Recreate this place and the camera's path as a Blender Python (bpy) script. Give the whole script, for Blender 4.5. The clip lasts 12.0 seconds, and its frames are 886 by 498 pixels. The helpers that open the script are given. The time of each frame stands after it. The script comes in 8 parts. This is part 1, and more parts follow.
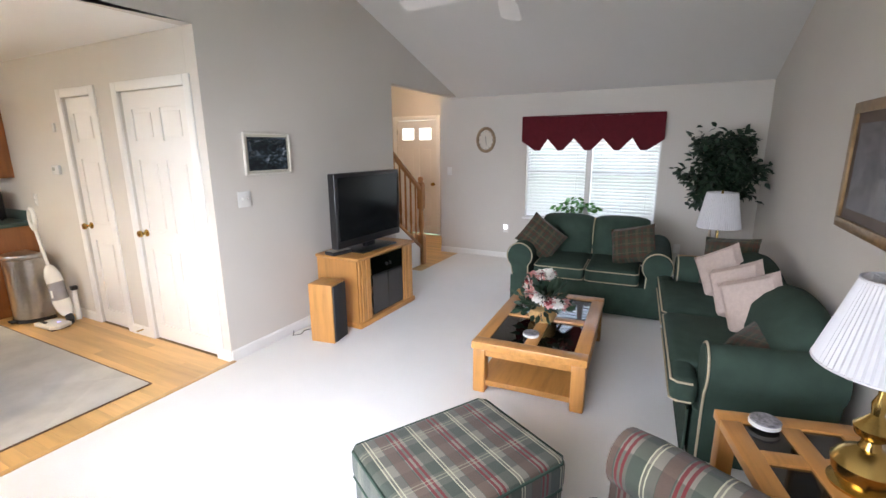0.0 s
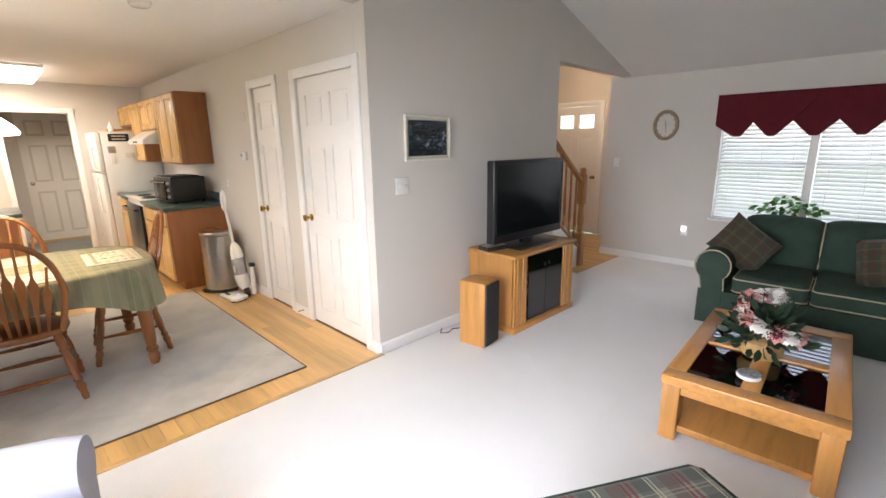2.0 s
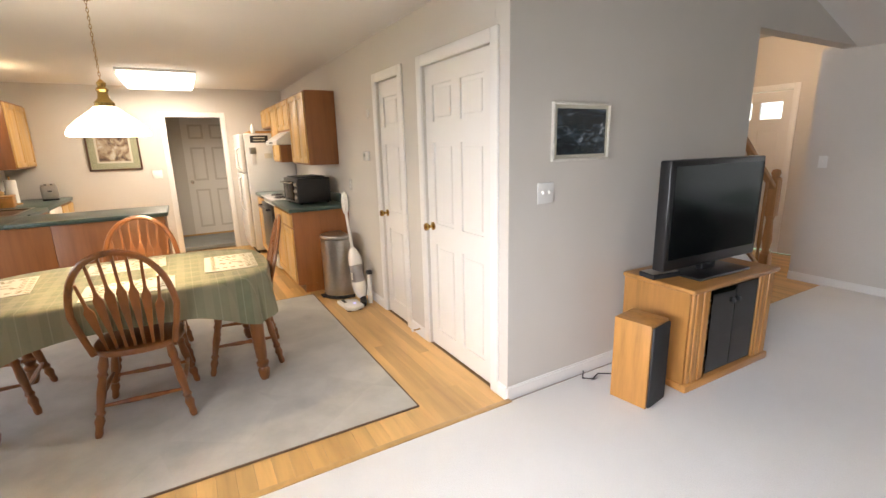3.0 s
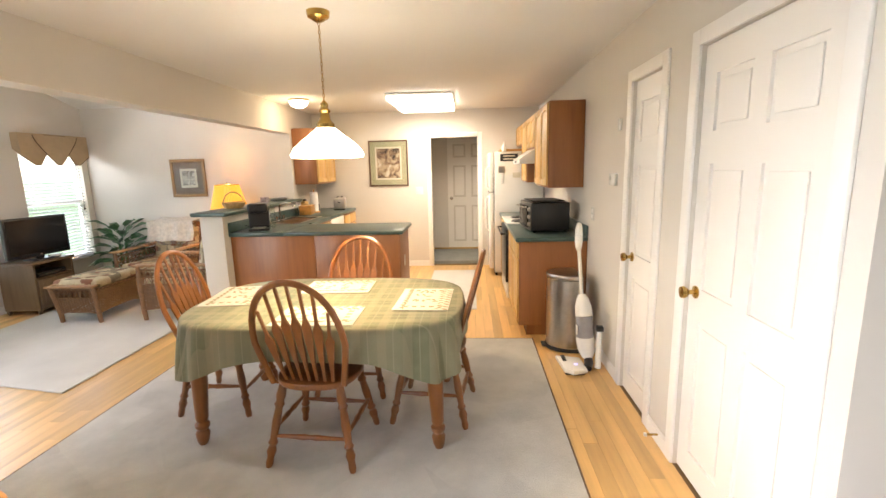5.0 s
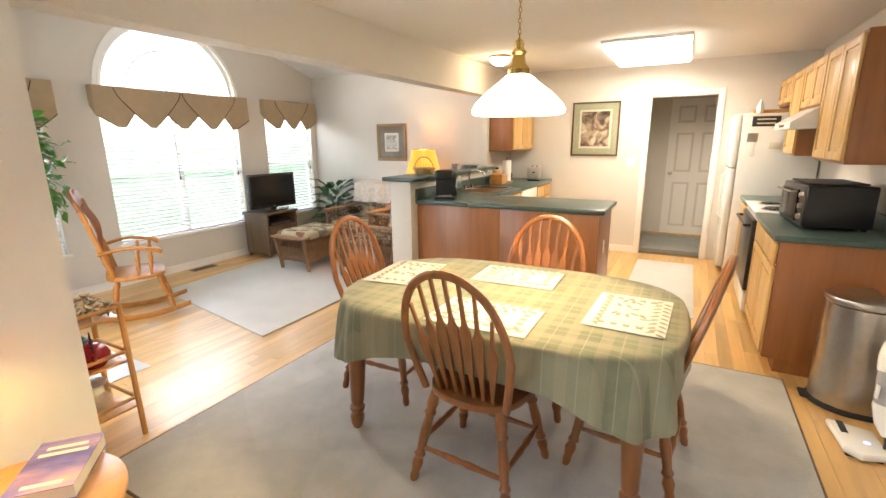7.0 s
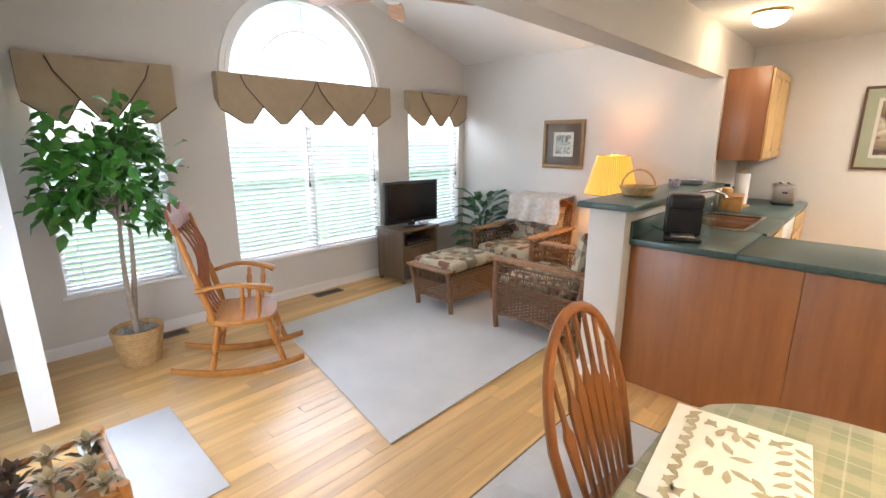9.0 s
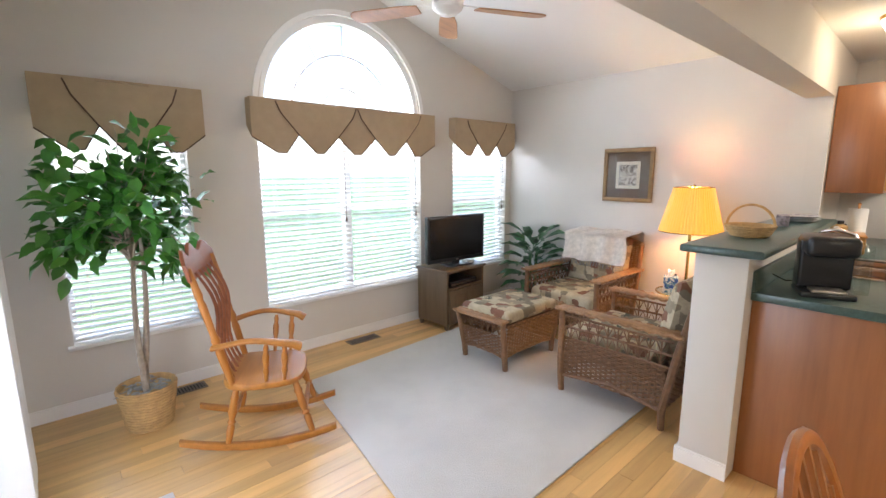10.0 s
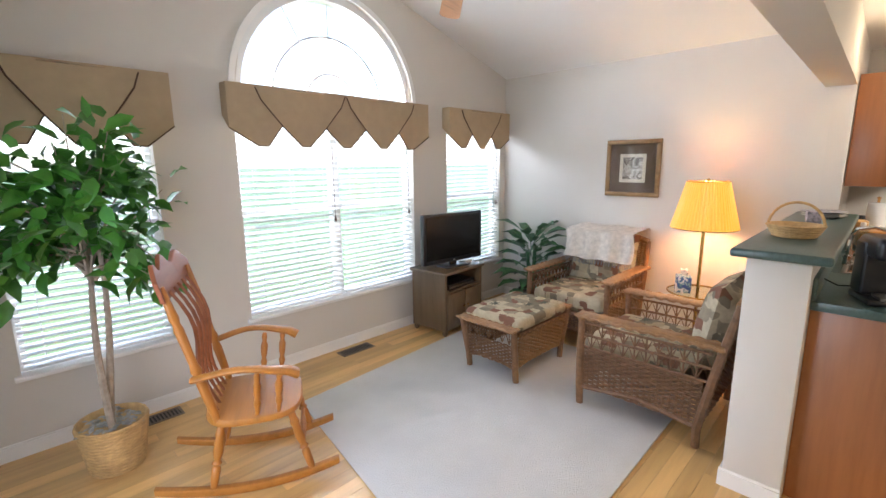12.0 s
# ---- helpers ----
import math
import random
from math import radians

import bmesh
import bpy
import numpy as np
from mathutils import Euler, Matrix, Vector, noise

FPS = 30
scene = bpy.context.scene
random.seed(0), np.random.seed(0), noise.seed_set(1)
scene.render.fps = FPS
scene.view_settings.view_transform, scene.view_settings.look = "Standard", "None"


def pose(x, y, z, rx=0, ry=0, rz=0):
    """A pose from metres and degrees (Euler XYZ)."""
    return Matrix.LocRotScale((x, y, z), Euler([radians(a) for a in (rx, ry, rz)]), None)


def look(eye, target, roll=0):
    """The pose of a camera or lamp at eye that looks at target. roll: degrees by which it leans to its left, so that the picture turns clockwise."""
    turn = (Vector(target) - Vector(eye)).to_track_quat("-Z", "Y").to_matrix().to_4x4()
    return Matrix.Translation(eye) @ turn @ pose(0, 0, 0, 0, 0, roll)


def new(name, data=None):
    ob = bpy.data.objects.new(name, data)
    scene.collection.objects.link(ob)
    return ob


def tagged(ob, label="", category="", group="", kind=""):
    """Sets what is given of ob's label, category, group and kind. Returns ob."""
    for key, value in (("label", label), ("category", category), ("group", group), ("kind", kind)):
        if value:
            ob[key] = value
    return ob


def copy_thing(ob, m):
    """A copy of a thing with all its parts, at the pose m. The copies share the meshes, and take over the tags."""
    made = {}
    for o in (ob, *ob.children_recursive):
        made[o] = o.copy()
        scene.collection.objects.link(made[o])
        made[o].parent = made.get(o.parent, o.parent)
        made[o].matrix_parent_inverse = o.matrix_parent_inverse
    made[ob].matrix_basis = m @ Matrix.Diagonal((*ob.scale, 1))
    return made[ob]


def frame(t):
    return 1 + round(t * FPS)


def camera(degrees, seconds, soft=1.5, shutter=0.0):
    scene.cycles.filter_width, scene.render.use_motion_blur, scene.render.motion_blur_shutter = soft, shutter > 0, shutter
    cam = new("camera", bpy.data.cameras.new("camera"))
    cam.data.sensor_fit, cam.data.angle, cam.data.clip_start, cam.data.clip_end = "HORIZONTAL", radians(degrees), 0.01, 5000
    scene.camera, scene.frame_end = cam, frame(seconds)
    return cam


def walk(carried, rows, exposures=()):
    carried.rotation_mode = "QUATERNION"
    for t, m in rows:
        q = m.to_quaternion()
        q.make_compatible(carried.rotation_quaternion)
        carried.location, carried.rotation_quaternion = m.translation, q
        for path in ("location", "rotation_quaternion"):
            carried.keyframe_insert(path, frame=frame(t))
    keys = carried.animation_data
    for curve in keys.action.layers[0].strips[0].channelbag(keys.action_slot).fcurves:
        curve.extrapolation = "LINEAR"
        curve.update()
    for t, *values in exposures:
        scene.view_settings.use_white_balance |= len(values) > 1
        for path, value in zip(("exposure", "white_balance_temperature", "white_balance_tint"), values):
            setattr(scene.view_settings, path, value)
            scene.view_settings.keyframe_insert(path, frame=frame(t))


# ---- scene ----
cam = camera(89.2, 12.0)
PATH = [
    (0, (2.922, -2.091, 1.613), (2.026, -0.359, 1.168), -0.4),
    (0.5, (2.894, -2.074, 1.603), (1.927, -0.384, 1.145), -0.7),
    (1, (2.851, -2.032, 1.586), (1.779, -0.408, 1.122), -0.8),
    (1.5, (2.745, -1.945, 1.561), (1.53, -0.426, 1.096), -0.8),
    (2, (2.528, -1.836, 1.533), (1.146, -0.466, 1.072), -0.8),
    (2.5, (2.23, -1.714, 1.532), (0.696, -0.515, 1.075), -0.9),
    (3, (1.943, -1.522, 1.514), (0.249, -0.561, 1.062), -1.5),
    (3.2, (1.834, -1.458, 1.512), (0.086, -0.592, 1.068), -1.7),
    (4.8, (1.242, -1.031, 1.532), (-0.727, -1.076, 1.186), -1.9),
    (5, (1.198, -1.026, 1.537), (-0.766, -1.154, 1.183), -1.4),
    (5.5, (1.048, -1.021, 1.538), (-0.888, -1.35, 1.158), -0.2),
    (6, (0.913, -1.041, 1.538), (-0.97, -1.575, 1.127), 0.3),
    (6.5, (0.746, -1.06, 1.516), (-1.059, -1.803, 1.076), -0.1),
    (7, (0.593, -1.153, 1.502), (-1.117, -2.077, 1.033), -0.6),
    (7.2, (0.526, -1.238, 1.491), (-1.152, -2.214, 1.009), -0.5),
    (9, (-0.366, -2.391, 1.534), (-1.764, -3.741, 1.062), 0.0),
    (9.5, (-0.499, -2.69, 1.512), (-1.851, -4.11, 1.118), -0.0),
    (10, (-0.607, -2.881, 1.517), (-1.931, -4.342, 1.181), -0.2),
    (10.5, (-0.669, -3.027, 1.526), (-1.991, -4.495, 1.214), -0.2),
    (11, (-0.661, -3.162, 1.547), (-2.011, -4.604, 1.232), -0.1),
    (11.5, (-0.663, -3.225, 1.549), (-2.047, -4.63, 1.217), -0.3),
    (12, (-0.669, -3.263, 1.54), (-2.074, -4.637, 1.168), -0.5),
]
walk(cam, [(t, look(eye, target, roll)) for t, eye, target, roll in PATH], [(0.0, 2.05, 6300, 20), (3.0, 1.8, 6700, 20), (5.0, 2.1, 6900, 19), (7.0, 2.15, 6700, 17), (9.0, 1.95, 6000, 19), (12.0, 1.97, 6000, 20)])

# ---- light ----
world = bpy.data.worlds.new("sky")
scene.world = world
world.use_nodes = True
wn = world.node_tree.nodes
sky = wn.new("ShaderNodeTexSky")
sky.sky_type = "NISHITA"
sky.sun_disc = False
sky.sun_elevation, sky.sun_rotation = radians(56), radians(270)
wn["Background"].inputs["Strength"].default_value = 0.15
world.node_tree.links.new(sky.outputs[0], wn["Background"].inputs[0])


def lamp(name, kind, energy, m, color=(1, 1, 1), **kw):
    d = bpy.data.lights.new(name, kind)
    d.energy, d.color = energy, color
    if kind == "AREA":
        d.shape, d.size, d.size_y = "RECTANGLE", kw["sx"], kw["sy"]
        d.spread = radians(kw.get("spread", 180))
    elif kind == "SUN":
        d.angle = radians(kw["angle"])
    else:
        d.shadow_soft_size = kw.get("r", 0.05)
    ob = new(name, d)
    ob.matrix_world = m
    return ob


sun_dir = Vector((-math.cos(radians(56)), 0.0, math.sin(radians(56))))
lamp("sun", "SUN", 2.2, look(sun_dir * 30, (0, 0, 0)), (1.0, 0.95, 0.88), angle=3)
DAY = (0.87, 0.94, 1.0)
WARM = (1.0, 0.79, 0.44)

# ---- materials ----


def base_mat(name, rough=0.5, metal=0.0, spec=0.5):
    m = bpy.data.materials.new(name)
    m.use_nodes = True
    b = m.node_tree.nodes["Principled BSDF"]
    b.inputs["Roughness"].default_value = rough
    b.inputs["Metallic"].default_value = metal
    b.inputs["Specular IOR Level"].default_value = spec
    return m, m.node_tree.nodes, m.node_tree.links, b


def coords(n, l, stretch=(1, 1, 1), jitter=True):
    tc = n.new("ShaderNodeTexCoord")
    mp = n.new("ShaderNodeMapping")
    mp.inputs["Scale"].default_value = stretch
    l.new(tc.outputs["Object"], mp.inputs[0])
    if jitter:
        info = n.new("ShaderNodeObjectInfo")
        mul = n.new("ShaderNodeVectorMath")
        mul.operation = "MULTIPLY"
        cx = n.new("ShaderNodeCombineXYZ")
        for i in range(3):
            l.new(info.outputs["Random"], cx.inputs[i])
        l.new(cx.outputs[0], mul.inputs[0])
        mul.inputs[1].default_value = (13.1, 7.7, 5.3)
        l.new(mul.outputs[0], mp.inputs["Location"])
    return mp.outputs[0]


def noise_tex(n, l, vec, scale, detail=4.0, rough=0.55):
    t = n.new("ShaderNodeTexNoise")
    t.inputs["Scale"].default_value, t.inputs["Detail"].default_value, t.inputs["Roughness"].default_value = scale, detail, rough
    l.new(vec, t.inputs["Vector"])
    return t.outputs["Fac"]


def ramp(n, l, fac, stops):
    r = n.new("ShaderNodeValToRGB")
    e = r.color_ramp.elements
    while len(e) < len(stops):
        e.new(0.5)
    for el, (p, c) in zip(e, stops):
        el.position, el.color = p, (*c, 1)
    l.new(fac, r.inputs[0])
    return r.outputs[0]


def mixc(n, l, fac, a, b, blend="MIX"):
    x = n.new("ShaderNodeMix")
    x.data_type, x.blend_type = "RGBA", blend
    for sock, v in ((x.inputs[0], fac), (x.inputs[6], a), (x.inputs[7], b)):
        if isinstance(v, (int, float)):
            sock.default_value = v
        elif isinstance(v, tuple):
            sock.default_value = (*v, 1)
        else:
            l.new(v, sock)
    return x.outputs[2]


def add_bump(n, l, b, height, strength, dist=0.01):
    k = n.new("ShaderNodeBump")
    k.inputs["Strength"].default_value, k.inputs["Distance"].default_value = strength, dist
    l.new(height, k.inputs["Height"])
    l.new(k.outputs[0], b.inputs["Normal"])


def plain(name, c, rough=0.5, var=0.12, scale=6, fine=150, bump=0.15, metal=0.0, spec=0.5, dist=0.002, vary=0.0):
    """Paint, cloth, plastic, metal: a colour with broad unevenness and fine grain."""
    m, n, l, b = base_mat(name, rough, metal, spec)
    v = coords(n, l)
    f = noise_tex(n, l, v, scale)
    lo, hi = tuple(x * (1 - var) for x in c), tuple(min(1, x * (1 + var)) for x in c)
    col = ramp(n, l, f, [(0.3, lo), (0.7, hi)])
    g = noise_tex(n, l, v, fine, 3)
    col = mixc(n, l, 0.25, col, mixc(n, l, g, lo, hi))
    if vary:
        info = n.new("ShaderNodeObjectInfo")
        hs = n.new("ShaderNodeHueSaturation")
        mr = n.new("ShaderNodeMapRange")
        mr.inputs[3].default_value, mr.inputs[4].default_value = 1 - vary, 1 + vary
        l.new(info.outputs["Random"], mr.inputs[0])
        l.new(mr.outputs[0], hs.inputs["Value"])
        l.new(col, hs.inputs["Color"])
        col = hs.outputs[0]
    l.new(col, b.inputs["Base Color"])
    if bump:
        add_bump(n, l, b, g, bump, dist)
    return m


def wood(name, c, axis=2, rough=0.35, dark=0.55, scale=1.0, vary=0.12, coat=0.2):
    """Sawn and varnished wood with grain along one axis."""
    m, n, l, b = base_mat(name, rough)
    s = [14.0, 14.0, 14.0]
    s[axis] = 1.2
    v = coords(n, l, tuple(x * scale for x in s))
    f = noise_tex(n, l, v, 1.5, 6, 0.6)
    s2 = [90.0, 90.0, 90.0]
    s2[axis] = 3.0
    g = noise_tex(n, l, coords(n, l, tuple(x * scale for x in s2)), 1.0, 3)
    d = tuple(x * dark for x in c)
    hi = tuple(min(1, x * 1.18) for x in c)
    col = ramp(n, l, f, [(0.25, d), (0.45, c), (0.62, hi), (0.8, c)])
    col = mixc(n, l, 0.22, col, mixc(n, l, g, d, hi))
    info = n.new("ShaderNodeObjectInfo")
    hs = n.new("ShaderNodeHueSaturation")
    mr = n.new("ShaderNodeMapRange")
    mr.inputs[3].default_value, mr.inputs[4].default_value = 1 - vary, 1 + vary
    l.new(info.outputs["Random"], mr.inputs[0])
    l.new(mr.outputs[0], hs.inputs["Value"])
    l.new(col, hs.inputs["Color"])
    l.new(hs.outputs[0], b.inputs["Base Color"])
    b.inputs["Coat Weight"].default_value, b.inputs["Coat Roughness"].default_value = coat, 0.2
    add_bump(n, l, b, g, 0.08, 0.001)
    return m


def pile(name, c, var=0.1, big=2.5, tuft=220, bump=0.7, patches=0.0):
    """Carpet and rug pile: tufts, brushed patches."""
    m, n, l, b = base_mat(name, 0.95, 0, 0.15)
    v = coords(n, l, jitter=False)
    a = noise_tex(n, l, v, big, 5, 0.6)
    t = noise_tex(n, l, v, tuft, 2)
    lo, hi = tuple(x * (1 - var) for x in c), tuple(min(1, x * (1 + var)) for x in c)
    col = ramp(n, l, a, [(0.35, lo), (0.5, c), (0.65, hi)])
    col = mixc(n, l, 0.35, col, mixc(n, l, t, tuple(x * 0.75 for x in c), hi))
    if patches:
        w = n.new("ShaderNodeTexVoronoi")
        w.inputs["Scale"].default_value = 2.2
        l.new(v, w.inputs["Vector"])
        col = mixc(n, l, patches, col, mixc(n, l, w.outputs["Color"], lo, hi, "MIX"))
    l.new(col, b.inputs["Base Color"])
    b.inputs["Sheen Weight"].default_value = 0.2
    add_bump(n, l, b, t, bump, 0.006)
    return m


def stripes(n, l, vec, axis, period, bands):
    """1 inside the bands (start, end as parts of the period), 0 outside."""
    sp = n.new("ShaderNodeSeparateXYZ")
    l.new(vec, sp.inputs[0])
    d = n.new("ShaderNodeMath")
    d.operation = "DIVIDE"
    l.new(sp.outputs[axis], d.inputs[0])
    d.inputs[1].default_value = period
    fr = n.new("ShaderNodeMath")
    fr.operation = "FRACT"
    l.new(d.outputs[0], fr.inputs[0])
    total = None
    for a, e in bands:
        c = n.new("ShaderNodeMath")
        c.operation = "COMPARE"
        l.new(fr.outputs[0], c.inputs[0])
        c.inputs[1].default_value, c.inputs[2].default_value = (a + e) / 2, (e - a) / 2
        if total is None:
            total = c.outputs[0]
        else:
            s = n.new("ShaderNodeMath")
            s.operation = "MAXIMUM"
            l.new(total, s.inputs[0])
            l.new(c.outputs[0], s.inputs[1])
            total = s.outputs[0]
    return total


def plaid(name, ground, layers, ax=(0, 1), rough=0.9, blocks=None):
    """Woven plaid: layers of (axis 0 or 1, period, bands, colour, strength)."""
    m, n, l, b = base_mat(name, rough, 0, 0.2)
    v = coords(n, l, jitter=False)
    fine = noise_tex(n, l, v, 260, 2)
    soft = noise_tex(n, l, v, 7, 4)
    col = ramp(n, l, soft, [(0.3, tuple(x * 0.85 for x in ground)), (0.7, tuple(x * 1.15 for x in ground))])
    for axis, period, bands, c, k in layers:
        s = stripes(n, l, v, ax[axis], period, bands)
        km = n.new("ShaderNodeMath")
        km.operation = "MULTIPLY"
        l.new(s, km.inputs[0])
        km.inputs[1].default_value = k
        col = mixc(n, l, km.outputs[0], col, c)
    col = mixc(n, l, 0.25, col, mixc(n, l, fine, (0.02, 0.02, 0.02), (0.5, 0.5, 0.45)), "OVERLAY")
    l.new(col, b.inputs["Base Color"])
    b.inputs["Sheen Weight"].default_value = 0.15
    add_bump(n, l, b, fine, 0.4, 0.002)
    return m


def glowing(name, c, power, base=(0.8, 0.8, 0.78)):
    m, n, l, b = base_mat(name, 0.4)
    b.inputs["Base Color"].default_value = (*base, 1)
    b.inputs["Emission Color"].default_value = (*c, 1)
    b.inputs["Emission Strength"].default_value = power
    return m


def glass(name, c=(1, 1, 1), rough=0.0, alpha=0.12):
    """Thin clear pane: mostly lets light pass, with a glossy skin."""
    m = bpy.data.materials.new(name)
    m.use_nodes = True
    n, l = m.node_tree.nodes, m.node_tree.links
    n.remove(n["Principled BSDF"])
    t, g, x = n.new("ShaderNodeBsdfTransparent"), n.new("ShaderNodeBsdfGlossy"), n.new("ShaderNodeMixShader")
    t.inputs[0].default_value = (*c, 1)
    g.inputs["Roughness"].default_value = rough
    x.inputs[0].default_value = alpha
    l.new(t.outputs[0], x.inputs[1])
    l.new(g.outputs[0], x.inputs[2])
    l.new(x.outputs[0], n["Material Output"].inputs[0])
    return m


WALL = plain("wall_paint", (0.64, 0.60, 0.54), 0.75, 0.03, 1.2, 260, 0.12)
CEIL = plain("ceiling_paint", (0.79, 0.775, 0.745), 0.85, 0.02, 1.0, 180, 0.2)
WHITE = plain("white_trim_paint", (0.82, 0.80, 0.76), 0.35, 0.02, 3, 120, 0.05)
DOORW = plain("white_door_paint", (0.80, 0.77, 0.72), 0.4, 0.02, 3, 120, 0.05)
CARPET = pile("cream_carpet", (0.78, 0.77, 0.745), 0.04, 1.2, 160, 0.5)
RUGG = pile("grey_rug", (0.48, 0.46, 0.42), 0.24, 3.4, 200, 0.6, 0.3)
RUGB = pile("beige_rug", (0.60, 0.575, 0.53), 0.07, 3.0, 160, 0.9, 0.06)
MATG = pile("pale_mat", (0.58, 0.58, 0.56), 0.06, 4, 200, 0.4)
RUGEDGE = plain("rug_binding", (0.16, 0.10, 0.06), 0.9)
PLANK = wood("maple_plank", (0.62, 0.375, 0.135), 0, 0.34, 0.74, 0.6, 0.16, 0.3)
SUB = plain("floor_gap", (0.20, 0.12, 0.05), 0.8)
OAK = wood("honey_oak", (0.50, 0.235, 0.062), 1, 0.35, 0.6)
OAKX = wood("honey_oak_cross", (0.50, 0.235, 0.062), 0, 0.35, 0.6)
OAKZ = wood("honey_oak_upright", (0.50, 0.235, 0.062), 2, 0.35, 0.6)
CHAIR = wood("dark_oak_chair", (0.235, 0.082, 0.02), 2, 0.28, 0.6, 1.0, 0.08, 0.35)
CHAIRH = wood("dark_oak_seat", (0.22, 0.078, 0.02), 1, 0.28, 0.6, 1.0, 0.08, 0.35)
ROCK = wood("maple_rocker", (0.39, 0.145, 0.02), 2, 0.45, 0.7, 1.0, 0.06, 0.12)
ROCKH = wood("maple_rocker_flat", (0.40, 0.155, 0.02), 0, 0.5, 0.7, 1.0, 0.06, 0.10)
REDW = wood("red_stained_wood", (0.24, 0.07, 0.022), 0, 0.5, 0.6, 1.0, 0.05, 0.08)
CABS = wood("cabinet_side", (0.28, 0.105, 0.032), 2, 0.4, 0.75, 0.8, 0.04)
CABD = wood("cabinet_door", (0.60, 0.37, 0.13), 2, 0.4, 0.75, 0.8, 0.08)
STAIRW = wood("stair_oak", (0.42, 0.20, 0.07), 2, 0.35, 0.6)
BAMB = wood("bamboo_cane", (0.55, 0.26, 0.07), 2, 0.35, 0.6)
GREENC = plain("green_counter", (0.055, 0.095, 0.085), 0.3, 0.25, 60, 300, 0.03)
SOFA = plain("green_twill", (0.036, 0.060, 0.045), 0.92, 0.18, 9, 420, 0.5, 0, 0.2)
PIPING = plain("tan_piping", (0.42, 0.36, 0.24), 0.9, 0.1, 30, 300, 0.3)
RED = plain("burgundy_cloth", (0.11, 0.012, 0.018), 0.85, 0.15, 14, 400, 0.4, 0, 0.2)
TAN = plain("tan_cloth", (0.43, 0.325, 0.205), 0.9, 0.06, 14, 400, 0.4, 0, 0.2)
CORD = plain("brown_cord", (0.09, 0.05, 0.03), 0.9)
PILLOW = plain("mauve_pillow_cloth", (0.50, 0.40, 0.345), 0.85, 0.1, 40, 350, 0.5, 0, 0.2)
LAV = plain("pale_grey_upholstery", (0.36, 0.36, 0.40), 0.9, 0.06, 12, 300, 0.4)
BLACK = plain("black_plastic", (0.012, 0.012, 0.013), 0.28, 0.1, 20, 200, 0.03)
BLACKM = plain("black_matte", (0.02, 0.02, 0.021), 0.7, 0.1, 20, 300, 0.2)
SCREEN = plain("dark_screen", (0.006, 0.007, 0.008), 0.16, 0.05, 3, 50, 0.0, 0.0, 0.3)
STEEL = plain("brushed_steel", (0.50, 0.47, 0.43), 0.28, 0.08, 30, 200, 0.05, 1.0)
CHROME = plain("chrome", (0.75, 0.74, 0.72), 0.12, 0.03, 10, 80, 0.0, 1.0)
BRASS = plain("brass", (0.50, 0.33, 0.10), 0.22, 0.1, 12, 120, 0.03, 1.0)
APPL = plain("white_enamel", (0.80, 0.79, 0.75), 0.25, 0.02, 4, 120, 0.03)
SLAT = plain("white_blind_slat", (0.86, 0.855, 0.83), 0.5, 0.02, 8, 90, 0.03, vary=0.03)
def thin_slat(m, share):
    """Let part of the daylight behind a thin white slat shine through it."""
    n, l = m.node_tree.nodes, m.node_tree.links
    t, x = n.new("ShaderNodeBsdfTranslucent"), n.new("ShaderNodeMixShader")
    t.inputs[0].default_value = (0.86, 0.85, 0.82, 1)
    x.inputs[0].default_value = share
    l.new(n["Principled BSDF"].outputs[0], x.inputs[1])
    l.new(t.outputs[0], x.inputs[2])
    l.new(x.outputs[0], n["Material Output"].inputs[0])


thin_slat(SLAT, 0.1)
VINYL = plain("window_vinyl", (0.78, 0.78, 0.76), 0.4, 0.02, 5, 90, 0.02)
GLASS = glass("window_glass", (0.97, 0.99, 0.98), 0.0, 0.05)
DGLASS = glass("smoked_glass", (0.10, 0.085, 0.075), 0.02, 0.16)
CLEAR = glass("clear_glass", (0.9, 0.95, 0.93), 0.01, 0.12)
LAMPW = glowing("lit_bowl", (1.0, 0.90, 0.68), 2.6)
TUBE = glowing("lit_diffuser", (1.0, 0.94, 0.80), 2.2)
YSHADE = glowing("lit_yellow_shade", (1.0, 0.40, 0.025), 0.20, (0.72, 0.36, 0.05))
SHADE = plain("white_pleated_shade", (0.60, 0.59, 0.60), 0.8, 0.03, 10, 200, 0.1)
LEAF = plain("ficus_leaf", (0.055, 0.20, 0.022), 0.42, 0.35, 9, 60, 0.1)
LEAFD = plain("dark_leaf", (0.014, 0.034, 0.016), 0.5, 0.3, 9, 60, 0.1)
LEAFV = plain("dieffenbachia_leaf", (0.05, 0.14, 0.05), 0.4, 0.5, 40, 120, 0.1)
BARK = plain("pale_bark", (0.36, 0.29, 0.22), 0.8, 0.3, 30, 150, 0.6)
MOSS = plain("grey_moss", (0.38, 0.36, 0.31), 0.95, 0.4, 40, 200, 1.0)
BASK = plain("woven_basket", (0.52, 0.33, 0.13), 0.7, 0.3, 26, 120, 0.5)
WICK = plain("brown_wicker", (0.18, 0.09, 0.038), 0.55, 0.35, 30, 140, 0.5, vary=0.15)
WICKL = plain("honey_wicker", (0.27, 0.14, 0.055), 0.5, 0.3, 30, 140, 0.5)
STANDW = wood("grey_brown_wood", (0.125, 0.078, 0.04), 2, 0.45, 0.65)
